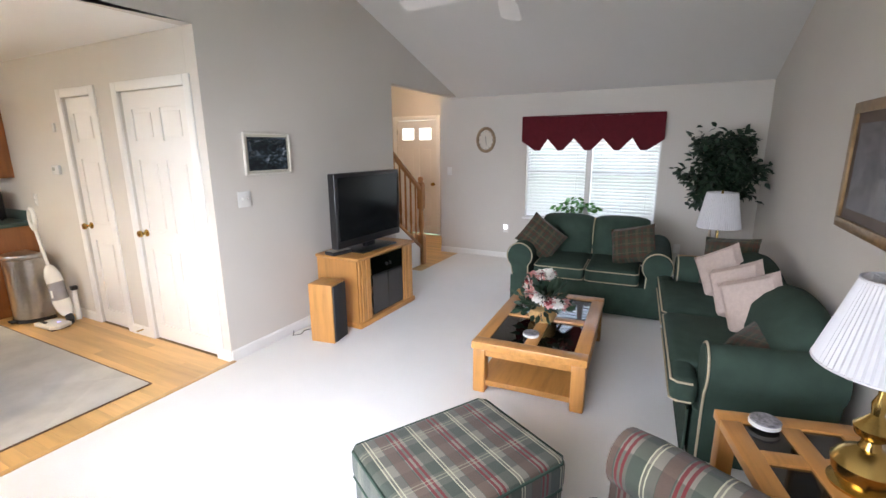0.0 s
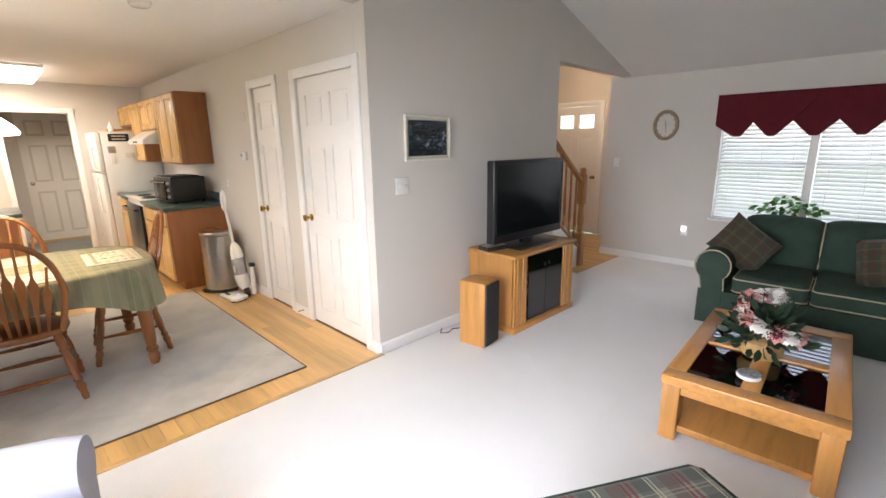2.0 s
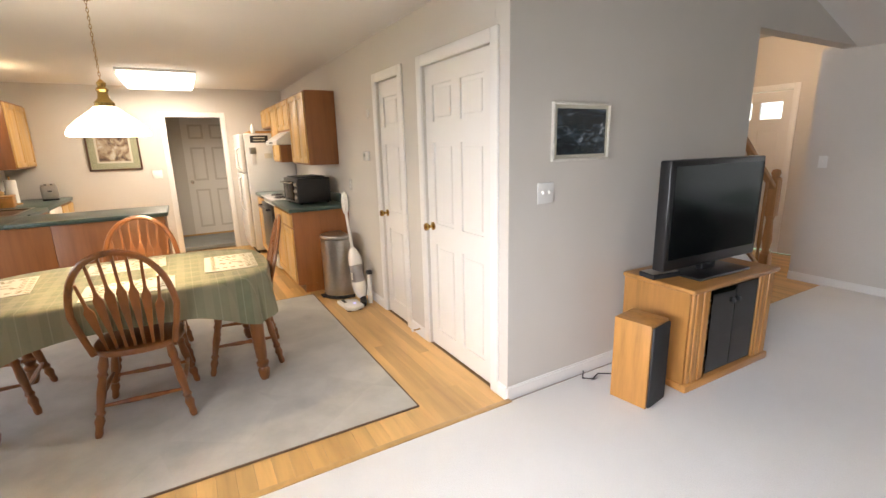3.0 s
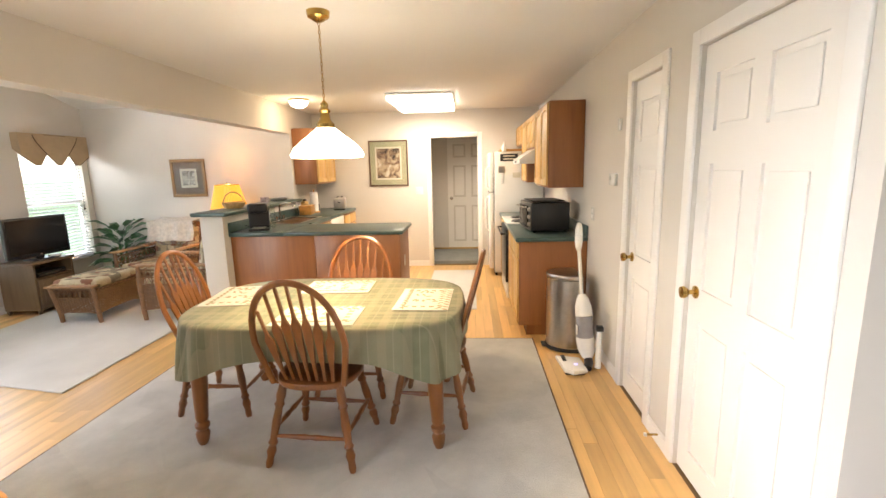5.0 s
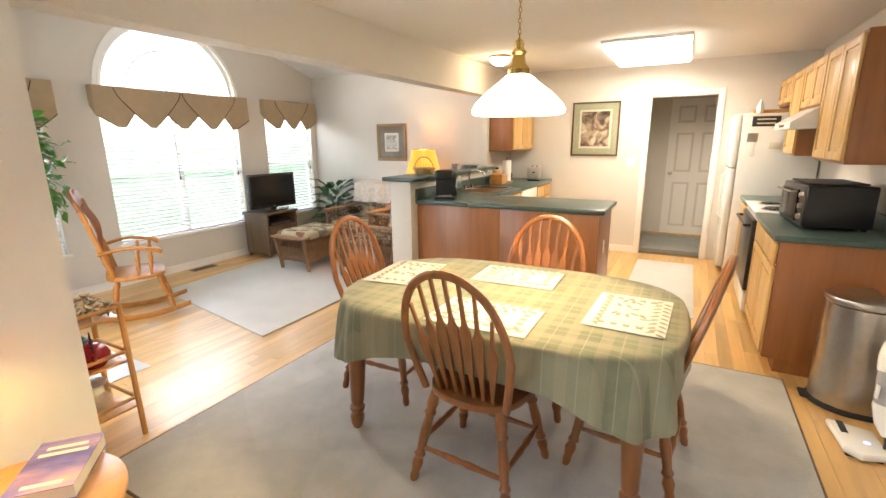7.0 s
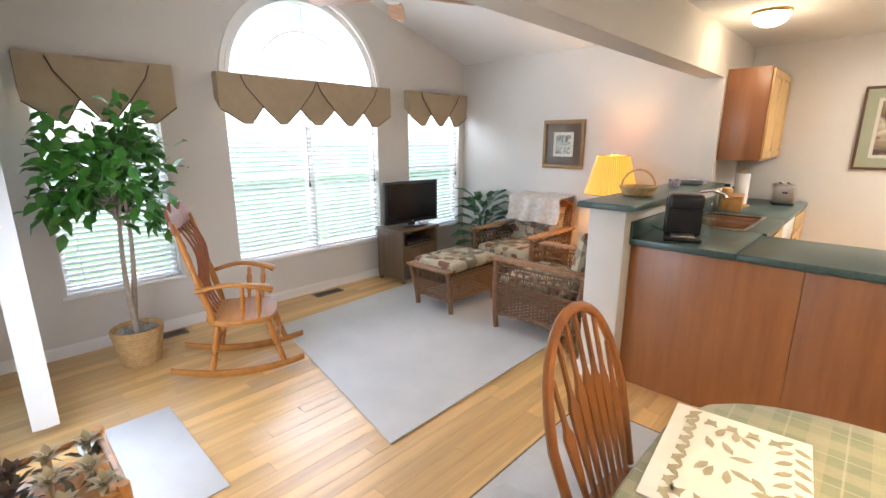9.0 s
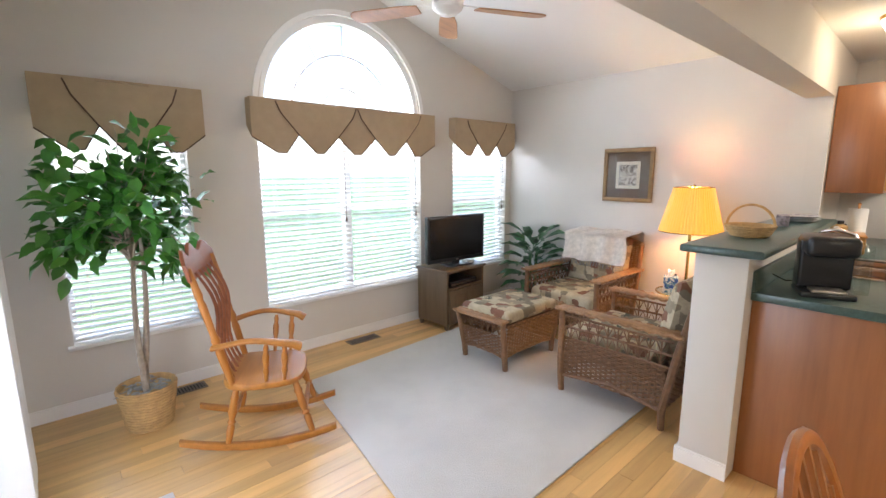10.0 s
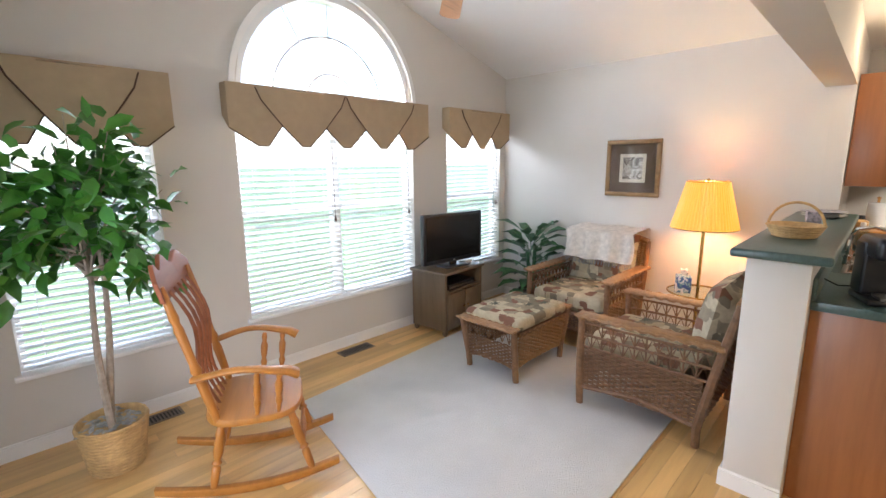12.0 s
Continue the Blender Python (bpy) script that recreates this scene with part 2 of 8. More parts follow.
CLOTH = plaid("sage_cloth", (0.20, 0.205, 0.125), [
    (0, 0.13, [(0.0, 0.36)], (0.32, 0.29, 0.19), 0.5), (1, 0.13, [(0.0, 0.36)], (0.32, 0.29, 0.19), 0.5),
    (0, 0.13, [(0.62, 0.66)], (0.38, 0.355, 0.26), 0.5), (1, 0.13, [(0.62, 0.66)], (0.38, 0.355, 0.26), 0.5)])
MATC = plain("placemat_cloth", (0.64, 0.60, 0.53), 0.9, 0.06, 20, 300, 0.4)
MATD = plain("placemat_print", (0.30, 0.26, 0.17), 0.9, 0.2, 30, 300, 0.4)
PL = [
    (0, 0.10, [(0.0, 0.5)], (0.24, 0.205, 0.165), 0.62), (1, 0.13, [(0.0, 0.5)], (0.03, 0.045, 0.035), 0.55),
    (0, 0.20, [(0.76, 0.98)], (0.13, 0.06, 0.045), 0.5), (0, 0.20, [(0.02, 0.075), (0.13, 0.185)], (0.14, 0.016, 0.018), 0.9),
    (0, 0.20, [(0.50, 0.525), (0.57, 0.595)], (0.46, 0.44, 0.30), 0.75), (1, 0.26, [(0.30, 0.32), (0.36, 0.38)], (0.36, 0.34, 0.22), 0.35)]
PLAID = plaid("plaid_upholstery", (0.085, 0.092, 0.07), PL, (1, 0))
PLAIDZ = plaid("plaid_pillow_cloth", (0.045, 0.055, 0.038), [
    (0, 0.10, [(0.0, 0.06), (0.12, 0.18)], (0.10, 0.028, 0.018), 0.7), (1, 0.09, [(0.0, 0.06)], (0.17, 0.145, 0.085), 0.5),
    (0, 0.10, [(0.5, 0.75)], (0.11, 0.08, 0.05), 0.6), (1, 0.09, [(0.5, 0.8)], (0.09, 0.035, 0.022), 0.5)], (0, 2))


def patchwork(name, colours, scale):
    """Printed cloth in irregular blocks of a few colours."""
    m, n, l, b = base_mat(name, 0.9, 0, 0.2)
    v = coords(n, l, (1, 1, 1), False)
    w = n.new("ShaderNodeTexVoronoi")
    w.distance = "CHEBYCHEV"
    w.inputs["Scale"].default_value = scale
    w.inputs["Randomness"].default_value = 0.75
    l.new(v, w.inputs["Vector"])
    sp = n.new("ShaderNodeSeparateColor")
    l.new(w.outputs["Color"], sp.inputs[0])
    r = n.new("ShaderNodeValToRGB")
    r.color_ramp.interpolation = "CONSTANT"
    e = r.color_ramp.elements
    while len(e) < len(colours):
        e.new(0.5)
    for i, (el, c) in enumerate(zip(e, colours)):
        el.position, el.color = i / len(colours), (*c, 1)
    l.new(sp.outputs[0], r.inputs[0])
    soft = noise_tex(n, l, v, 24, 4)
    col = mixc(n, l, 0.5, r.outputs[0], mixc(n, l, soft, (0.12, 0.10, 0.07), (0.75, 0.70, 0.58)), "OVERLAY")
    l.new(col, b.inputs["Base Color"])
    add_bump(n, l, b, noise_tex(n, l, v, 300, 2), 0.4, 0.002)
    return m


PALM = patchwork("palm_print_cloth", [(0.40, 0.34, 0.23), (0.20, 0.10, 0.065), (0.44, 0.38, 0.27), (0.19, 0.165, 0.12), (0.46, 0.40, 0.29), (0.27, 0.235, 0.17)], 14)

# ---- building helpers ----


def box(bm, x0, x1, y0, y1, z0, z1, bev=0.0, seg=2):
    r = bmesh.ops.create_cube(bm, size=1.0)
    vs = r["verts"]
    for v in vs:
        v.co = Vector((x0 + (v.co.x + 0.5) * (x1 - x0), y0 + (v.co.y + 0.5) * (y1 - y0), z0 + (v.co.z + 0.5) * (z1 - z0)))
    if bev:
        bmesh.ops.bevel(bm, geom=list({e for v in vs for e in v.link_edges}), offset=bev, segments=seg, profile=0.5, affect="EDGES")


def lathe(bm, prof, x=0.0, y=0.0, z=0.0, seg=20, flute=0.0, nf=0):
    """Turned shape round an upright axis from (radius, height) pairs."""
    rings = []
    for r, h in prof:
        ring = []
        for i in range(seg):
            a = 2 * math.pi * i / seg
            q = r * (1 + (flute * math.cos(nf * a) if nf else 0))
            ring.append(bm.verts.new((x + q * math.cos(a), y + q * math.sin(a), z + h)))
        rings.append(ring)
    for a, b in zip(rings, rings[1:]):
        for i in range(seg):
            bm.faces.new((a[i], a[(i + 1) % seg], b[(i + 1) % seg], b[i]))
    if prof[0][0] > 1e-4:
        bm.faces.new(rings[0][::-1])
    if prof[-1][0] > 1e-4:
        bm.faces.new(rings[-1])


def tube(bm, pts, r, seg=8, flat=1.0):
    """Round bar along points; r one radius or one for each point; flat squeezes it across."""
    pts = [Vector(p) for p in pts]
    rs = r if isinstance(r, (list, tuple)) else [r] * len(pts)
    rings, side = [], None
    for i, p in enumerate(pts):
        t = (pts[min(i + 1, len(pts) - 1)] - pts[max(i - 1, 0)]).normalized()
        if side is None:
            side = t.cross(Vector((0, 0, 1)) if abs(t.z) < 0.9 else Vector((0, 1, 0))).normalized()
        side = (side - t * side.dot(t)).normalized()
        up = t.cross(side)
        rings.append([bm.verts.new(p + rs[i] * (math.cos(2 * math.pi * k / seg) * side + flat * math.sin(2 * math.pi * k / seg) * up)) for k in range(seg)])
    for a, b in zip(rings, rings[1:]):
        for k in range(seg):
            bm.faces.new((a[k], b[k], b[(k + 1) % seg], a[(k + 1) % seg]))
    bm.faces.new(rings[0])
    bm.faces.new(rings[-1][::-1])


def prism(bm, poly, axis, a, b, bev=0.0):
    """A flat outline pushed along an axis from a to b. Outline pairs are the two other axes in order."""
    def at(p, d):
        q = list(p)
        q.insert(axis, d)
        return bm.verts.new(q)
    lo, hi = [at(p, a) for p in poly], [at(p, b) for p in poly]
    n = len(poly)
    fs = [bm.faces.new(lo[::-1]), bm.faces.new(hi)]
    for i in range(n):
        fs.append(bm.faces.new((lo[i], lo[(i + 1) % n], hi[(i + 1) % n], hi[i])))
    bmesh.ops.recalc_face_normals(bm, faces=fs)
    if bev:
        bmesh.ops.bevel(bm, geom=list({e for f in fs[:2] for e in f.edges}), offset=bev, segments=2, profile=0.5, affect="EDGES")


def turned(bm, p, q, prof, seg=10):
    """A turned spindle from p to q; prof is pairs of (part of the length, radius)."""
    p, q = Vector(p), Vector(q)
    tube(bm, [p.lerp(q, s) for s, _ in prof], [r for _, r in prof], seg)


def cushion(bm, w, d, h, m=None, n=10, pinch=0.35):
    """A stuffed cushion, w by d and h thick at the middle, flat at z = 0."""
    top, bot = [], []
    for i in range(n + 1):
        tr, br = [], []
        for j in range(n + 1):
            u, v = 2 * i / n - 1, 2 * j / n - 1
            k = ((1 - abs(u) ** 4) * (1 - abs(v) ** 4)) ** 0.5
            pull = 1 - 0.06 * pinch * (1 - k)
            x, y = u * w / 2 * (pull + 0.05 * abs(v) ** 3), v * d / 2 * (pull + 0.05 * abs(u) ** 3)
            wob = 0.03 * h * noise.noise((u * 2.3, v * 2.1, w * 7))
            tr.append(Vector((x, y, h / 2 * k + wob)))
            br.append(Vector((x, y, -h / 2 * k + wob)))
        top.append(tr)
        bot.append(br)
    mm = m or Matrix.Identity(4)
    vt = [[bm.verts.new(mm @ c) for c in r] for r in top]
    vb = [[vt[i][j] if i in (0, n) or j in (0, n) else bm.verts.new(mm @ c) for j, c in enumerate(r)] for i, r in enumerate(bot)]
    for i in range(n):
        for j in range(n):
            bm.faces.new((vt[i][j], vt[i + 1][j], vt[i + 1][j + 1], vt[i][j + 1]))
            bm.faces.new((vb[i][j], vb[i][j + 1], vb[i + 1][j + 1], vb[i + 1][j]))


def grid(bm, fn, nu, nv):
    vs = [[bm.verts.new(fn(i / nu, j / nv)) for j in range(nv + 1)] for i in range(nu + 1)]
    for i in range(nu):
        for j in range(nv):
            bm.faces.new((vs[i][j], vs[i + 1][j], vs[i + 1][j + 1], vs[i][j + 1]))


def mesh_of(name, bm, material, sharp=38):
    bm.normal_update()
    me = bpy.data.meshes.new(name)
    bm.to_mesh(me)
    bm.free()
    me.materials.append(material)
    me.polygons.foreach_set("use_smooth", [True] * len(me.polygons))
    me.set_sharp_from_angle(angle=radians(sharp))
    return me


def part(name, bm, material, parent, label="", sharp=38):
    ob = new(name, mesh_of(name, bm, material, sharp))
    ob.parent = parent
    if label:
        ob["label"] = label
    return ob


def again(name, ob, parent, m):
    """One more part on the same mesh."""
    o = new(name, ob.data)
    o.parent = parent
    o.matrix_basis = m
    return o


def thing(name, label, category, m=None, group="", kind=""):
    ob = new(name)
    ob.empty_display_size = 0.1
    ob.matrix_basis = m or Matrix.Identity(4)
    return tagged(ob, label, category, group, kind)


def solid(name, bm, material, label, category, kind="", m=None, sharp=38):
    ob = new(name, mesh_of(name, bm, material, sharp))
    if m:
        ob.matrix_basis = m
    return tagged(ob, label, category, "", kind)


def bm_new():
    return bmesh.new()


def B(x0, x1, y0, y1, z0, z1, bev=0.0, seg=2):
    bm = bm_new()
    box(bm, x0, x1, y0, y1, z0, z1, bev, seg)
    return bm


# ---- plan: walls, floors, ceilings ----
RX, WY, LS = 3.76, 4.05, -3.0          # living room: far side wall, window wall, near wall
KX, SX, SY, SE = -5.85, -4.94, -6.43, -0.22   # kitchen end wall, sunroom walls
CZ = 2.41                               # flat ceiling
VZ, VS = 2.29, 0.31                     # vault: height at the window wall and its slope
RIDGE = (WY + LS) / 2
RZ = VZ + VS * (WY - RIDGE)
T = 0.12


def vault(y):
    return RZ - VS * abs(y - RIDGE)


def wall(name, bm, label="matte beige painted wall"):
    return solid(name, bm, WALL, label, "wall", "structure")


# television wall with the stair opening, and the header over the dining opening
bm = bm_new()
OP0, OP1, OPZ = 2.33, 3.93, 2.30
prism(bm, [(0, 0), (OP0, 0), (OP0, vault(OP0)), (RIDGE, RZ), (0, vault(0))], 0, -T, 0)
prism(bm, [(OP0, OPZ), (OP1, OPZ), (WY, OPZ), (WY, VZ + 0.02), (OP0, vault(OP0))], 0, -T, 0)
prism(bm, [(LS, CZ), (0, CZ), (0, vault(0)), (LS, vault(LS))], 0, -T, 0)
wall("wall_television", bm)

WX0, WX1, WZ0, WZ1 = 1.05, 2.72, 0.63, 1.93
bm = bm_new()
for x0, x1, z0, z1 in ((-0.28, WX0, 0, 2.32), (WX1, RX + T, 0, 2.32), (WX0, WX1, 0, WZ0), (WX0, WX1, WZ1, 2.32)):
    box(bm, x0, x1, WY, WY + 0.14, z0, z1)
wall("wall_window", bm)
bm = bm_new()
prism(bm, [(LS - T, 0), (WY + 0.14, 0), (WY + 0.14, VZ), (RIDGE, RZ), (LS - T, VZ)], 0, RX, RX + T)
wall("wall_side", bm)
bm = bm_new()
# opening for an added window, out of view, that lets in fill light
NX0, NX1, NZ0, NZ1 = 0.6, 2.9, 0.5, 2.0
for x0, x1, z0, z1 in ((-0.1, NX0, 0, 2.33), (NX1, RX, 0, 2.33), (NX0, NX1, 0, NZ0), (NX0, NX1, NZ1, 2.33)):
    box(bm, x0, x1, LS - T, LS, z0, z1)
box(bm, -0.1, 0.02, -3.65, LS - T, 0, 2.6)
box(bm, SE, -0.1, -3.77, -3.65, 0, 2.6)
wall("wall_near", bm)

# wall with the closet doors and the kitchen run
bm = bm_new()
DA, DB, DH = (-0.97, -0.155), (-1.815, -1.36), 2.04
for x0, x1 in ((DB[1], DA[0]), (KX - T, DB[0])):
    box(bm, min(x0, x1), max(x0, x1), 0.0, T, 0, CZ)
for a, b in (DA, DB):
    box(bm, a, b, 0.0, T, DH, CZ)
box(bm, DA[1], -T - 0.001, 0.0, T, 0, CZ)
wall("wall_doors", bm)
# kitchen end wall with its doorway
KD0, KD1, KDH = -1.635, -0.92, 2.0
bm = bm_new()
box(bm, KX - T, KX, -3.6, KD0, 0, CZ)
box(bm, KX - T, KX, KD1, 0, 0, CZ)
box(bm, KX - T, KX, KD0, KD1, KDH, CZ)
wall("wall_kitchen_end", bm)
bm = bm_new()
box(bm, KX, SX, -3.6, -3.48, 0, CZ)
wall("wall_sink", bm)
# utility room behind the doorway
bm = bm_new()
box(bm, KX - 1.25, KX - T, KD0 - 0.35, KD0 - 0.25, 0, CZ)
box(bm, KX - 1.25, KX - T, KD1 + 0.25, KD1 + 0.35, 0, CZ)
box(bm, KX - 1.35, KX - 1.25, KD0 - 0.35, KD1 + 0.35, 0, CZ)
wall("wall_utility", bm)
# half wall under the bar, with its end post
bm = bm_new()
box(bm, SX, -2.99, -3.66, -3.43, 0, 1.13, 0.006)
wall("wall_bar", bm)
# beam between dining room and sunroom
bm = bm_new()
box(bm, SX, -0.1, -3.65, -3.48, 2.05, 2.75)
wall("beam", bm, "beige painted dropped beam")

# sunroom: window wall with gable and arched opening
GX, GZ, GS = -2.73, 3.12, 0.30


def gable(x):
    return GZ - GS * abs(x - GX)


def column(bm, xa, xb, bot, top, y0, y1):
    prism(bm, [(xa, bot(xa)), (xb, bot(xb)), (xb, top(xb)), (xa, top(xa))], 1, y0, y1)


ARC = (GX, 2.02, 0.79)
WINS = ((-1.43, -0.69, 0.445, 1.97), (-3.52, -1.92, 0.445, 1.97), (-4.845, -3.97, 0.445, 1.97))
bm = bm_new()
Y0, Y1 = SY - 0.14, SY


def const(z):
    return lambda x: z


cuts = [SX - T, *sorted(v for w in WINS for v in w[:2]), SE + T]
for xa, xb in zip(cuts, cuts[1:]):
    mid = (xa + xb) / 2
    win = [w for w in WINS if w[0] < mid < w[1]]
    if not win:
        parts = [(xa, xb)] if not xa < GX < xb else [(xa, GX), (GX, xb)]
        for p, q in parts:
            column(bm, p, q, const(0), gable, Y0, Y1)
        continue
    w = win[0]
    column(bm, xa, xb, const(0), const(w[2]), Y0, Y1)
    if w is not WINS[1]:
        column(bm, xa, xb, const(w[3]), gable, Y0, Y1)
        continue
    column(bm, xa, xb, const(w[3]), const(ARC[1]), Y0, Y1)
    n = 28
    xs = [GX - ARC[2] + 2 * ARC[2] * i / n for i in range(n + 1)]
    column(bm, xa, xs[0], const(ARC[1]), gable, Y0, Y1)
    column(bm, xs[-1], xb, const(ARC[1]), gable, Y0, Y1)
    for p, q in zip(xs, xs[1:]):
        column(bm, p, q, lambda x: ARC[1] + math.sqrt(max(0, ARC[2] ** 2 - (x - GX) ** 2)), gable, Y0, Y1)
wall("wall_sunroom_window", bm)
bm = bm_new()
box(bm, SX - T, SX, SY, -3.6, 0, 2.47)
wall("wall_sunroom_side", bm)
# sunroom wall with the patio door
PD0, PD1, PDH = -5.95, -4.25, 2.04
bm = bm_new()
for y0, y1, z0, z1 in ((PD1, -3.77, 0, 2.5), (SY, PD0, 0, 2.5), (PD0, PD1, PDH, 2.5)):
    box(bm, SE, SE + T, y0, y1, z0, z1)
wall("wall_patio", bm)

# foyer behind the opening
bm = bm_new()
FX, FY = -2.35, 5.2
FD0, FD1 = -1.80, -0.97
box(bm, FX - T, FX, T, FY + T, 0, 2.75)
box(bm, FX, FD0, FY, FY + T, 0, 2.75)
box(bm, FD1, -0.28, FY, FY + T, 0, 2.75)
box(bm, FD0, FD1, FY, FY + T, 2.08, 2.75)
box(bm, -0.28, -0.16, WY + 0.14, FY, 0, 2.75)
wall("wall_foyer", bm, "warm beige painted foyer wall")

# ceilings
bm = bm_new()
prism(bm, [(LS - T, VZ - VS * T), (RIDGE, RZ), (WY + 0.14, VZ - VS * 0.14), (WY + 0.14, VZ + 0.1), (RIDGE, RZ + 0.12), (LS - T, VZ + 0.1)], 0, -T, RX + T)
solid("ceiling_living", bm, CEIL, "white textured vaulted ceiling", "ceiling", "structure")
bm = bm_new()
box(bm, KX - 1.4, -T, -3.48, T, CZ, CZ + 0.1)
solid("ceiling_dining", bm, CEIL, "flat white painted ceiling", "ceiling", "structure")
bm = bm_new()
prism(bm, [(SX - T, gable(SX - T)), (GX, GZ), (SE + T, gable(SE + T)), (SE + T, gable(SE + T) + 0.1), (GX, GZ + 0.12), (SX - T, gable(SX - T) + 0.1)], 1, SY - 0.14, -3.62)
solid("ceiling_sunroom", bm, CEIL, "white vaulted sunroom ceiling", "ceiling", "structure")
bm = bm_new()
box(bm, FX - T, -T, T, FY + T, 2.75, 2.85)
solid("ceiling_foyer", bm, CEIL, "white foyer ceiling", "ceiling", "structure")
bm = bm_new()
prism(bm, [(SX, 2.44), (SE, 2.44), (SE, gable(SE)), (GX, GZ), (SX, gable(SX))], 1, -3.62, -3.60)
wall("wall_sunroom_gable", bm)

# floors
bm = bm_new()
box(bm, 0.035, RX, LS, WY, -0.05, 0.012)
box(bm, -0.30, 0.035, OP0 + 0.02, 2.86, -0.05, 0.012)
solid("floor_carpet", bm, CARPET, "cream wall-to-wall carpet", "carpet", "structure")
bm = bm_new()
box(bm, KX - 1.3, 0.03, SY, 0.01, -0.06, -0.006)
box(bm, FX, 0.03, 0.01, FY, -0.06, -0.006)
solid("floor_base", bm, SUB, "dark base under the floor boards", "floor", "structure")
bm = bm_new()
box(bm, 0.012, 0.05, LS, 0.0, -0.01, 0.018, 0.004)
solid("floor_transition_strip", bm, PLANK, "light wooden threshold strip beside the carpet", "trim", "structure")

# baseboards and casings


def skirting(name, x0, x1, y0, y1):
    bm = bm_new()
    box(bm, x0, x1, y0, y1, 0.0, 0.075)
    dx, dy = x1 - x0, y1 - y0
    q = 0.004
    if dx > dy:
        box(bm, x0, x1, y0 + q * (dy > 0), y1 - q, 0.075, 0.09, 0.003)
    else:
        box(bm, x0 + q, x1 - q, y0, y1, 0.075, 0.09, 0.003)
    solid(name, bm, WHITE, "white painted baseboard", "baseboard", "structure")


for a in ((0.0, 0.014, 0.0, OP0), (-0.28, RX, WY - 0.014, WY), (RX - 0.014, RX, LS, WY - 0.014), (-0.1, RX, LS, LS + 0.014),
          (DB[1] + 0.071, DA[0] - 0.071, -0.014, 0.0), (-2.79, DB[0] - 0.071, -0.014, 0.0), (DA[1] + 0.071, 0.0, -0.014, 0.0),
          (KX, KX + 0.014, -2.75, KD0 - 0.07), (SX, SE, SY, SY + 0.014), (SX, SX + 0.014, SY + 0.014, -3.66),
          (-2.99, -2.976, -3.6735, -3.43), (SX + 0.014, -2.99, -3.674, -3.66), (SE - 0.014, SE, SY + 0.014, PD0 - 0.06), (SE - 0.014, SE, PD1 + 0.06, -3.65)):
    skirting("baseboard", *a)


def casing(bm, axis, a, b, z1, face, out, w=0.07, t=0.016, z0=0.0):
    """Trim round an opening a..b on a wall face; axis 0: wall along x, 1: along y; out: +1 or -1."""
    f0, f1 = sorted((face, face + out * t))
    for s0, s1, zz0, zz1 in ((a - w, a, z0, z1 + w), (b, b + w, z0, z1 + w), (a, b, z1, z1 + w)):
        if axis == 0:
            box(bm, s0, s1, f0, f1, zz0, zz1, 0.004)
        else:
            box(bm, f0, f1, s0, s1, zz0, zz1, 0.004)


for ax, a, b, z1, face, out in ((0, *DA, DH, 0.0, -1), (0, *DB, DH, 0.0, -1), (1, KD0, KD1, KDH, KX, 1), (0, FD0, FD1, 2.08, FY, -1)):
    bm = bm_new()
    casing(bm, ax, a, b, z1, face, out)
    solid("trim_door_casing", bm, WHITE, "white painted door casing", "door trim", "structure")


def panel_door(name, w, h, m, rows, label, knob_side, t=0.035, cols=2, knob=BRASS, lites=False):
    """Moulded panel door in local x (0..w), z (0..h), front at y = 0 facing -y."""
    d = thing(name, label, "door", m, kind="structure")
    bm = bm_new()
    st = 0.1 if w > 0.6 else 0.085
    pw = (w - st * (cols + 1)) / cols
    zs = []
    for z0, z1 in rows:
        zs += [z0, z1]
    edges = [0.0, *zs, h]
    for i in range(0, len(edges) - 1, 2):
        box(bm, 0, w, 0, t, edges[i], edges[i + 1])
    for z0, z1 in rows:
        for c in range(cols + 1):
            x0 = c * (pw + st)
            box(bm, x0, x0 + st, 0, t, z0, z1)
    part("leaf_frame", bm, DOORW, d)
    for k, (z0, z1) in enumerate(rows):
        for c in range(cols):
            x0 = st + c * (pw + st)
            bm = bm_new()
            if lites and k == len(rows) - 1:
                box(bm, x0, x0 + pw, 0.012, 0.02, z0, z1)
                part("lite", bm, GLASS, d, "small clear glass lite")
                continue
            box(bm, x0, x0 + pw, 0.013, t - 0.008, z0, z1)
            q = 0.028
            prismy = [(x0 + q, z0 + q), (x0 + pw - q, z0 + q), (x0 + pw - q, z1 - q), (x0 + q, z1 - q)]
            prism(bm, prismy, 1, 0.004, 0.014, 0.006)
            part("panel", bm, DOORW, d)
    kx = 0.065 if knob_side == 0 else w - 0.065
    bm = bm_new()
    lathe(bm, [(0.03, 0), (0.03, 0.006), (0.011, 0.01), (0.011, 0.035), (0.022, 0.042), (0.029, 0.055), (0.026, 0.068), (0.0, 0.074)], seg=16)
    bmesh.ops.transform(bm, matrix=pose(kx, 0, 0.93, 90), verts=bm.verts)
    part("knob", bm, knob, d, "round polished brass knob")
    hx = w + 0.004 if knob_side == 0 else -0.004
    for hz in (0.2, h / 2, h - 0.2):
        bm = bm_new()
        lathe(bm, [(0.008, -0.045), (0.008, 0.045)], hx, -0.006, hz, 8)
        box(bm, hx - 0.016, hx + 0.016, -0.004, 0.003, hz - 0.043, hz + 0.043)
        part("hinge", bm, STEEL, d, "steel hinge")
    return d


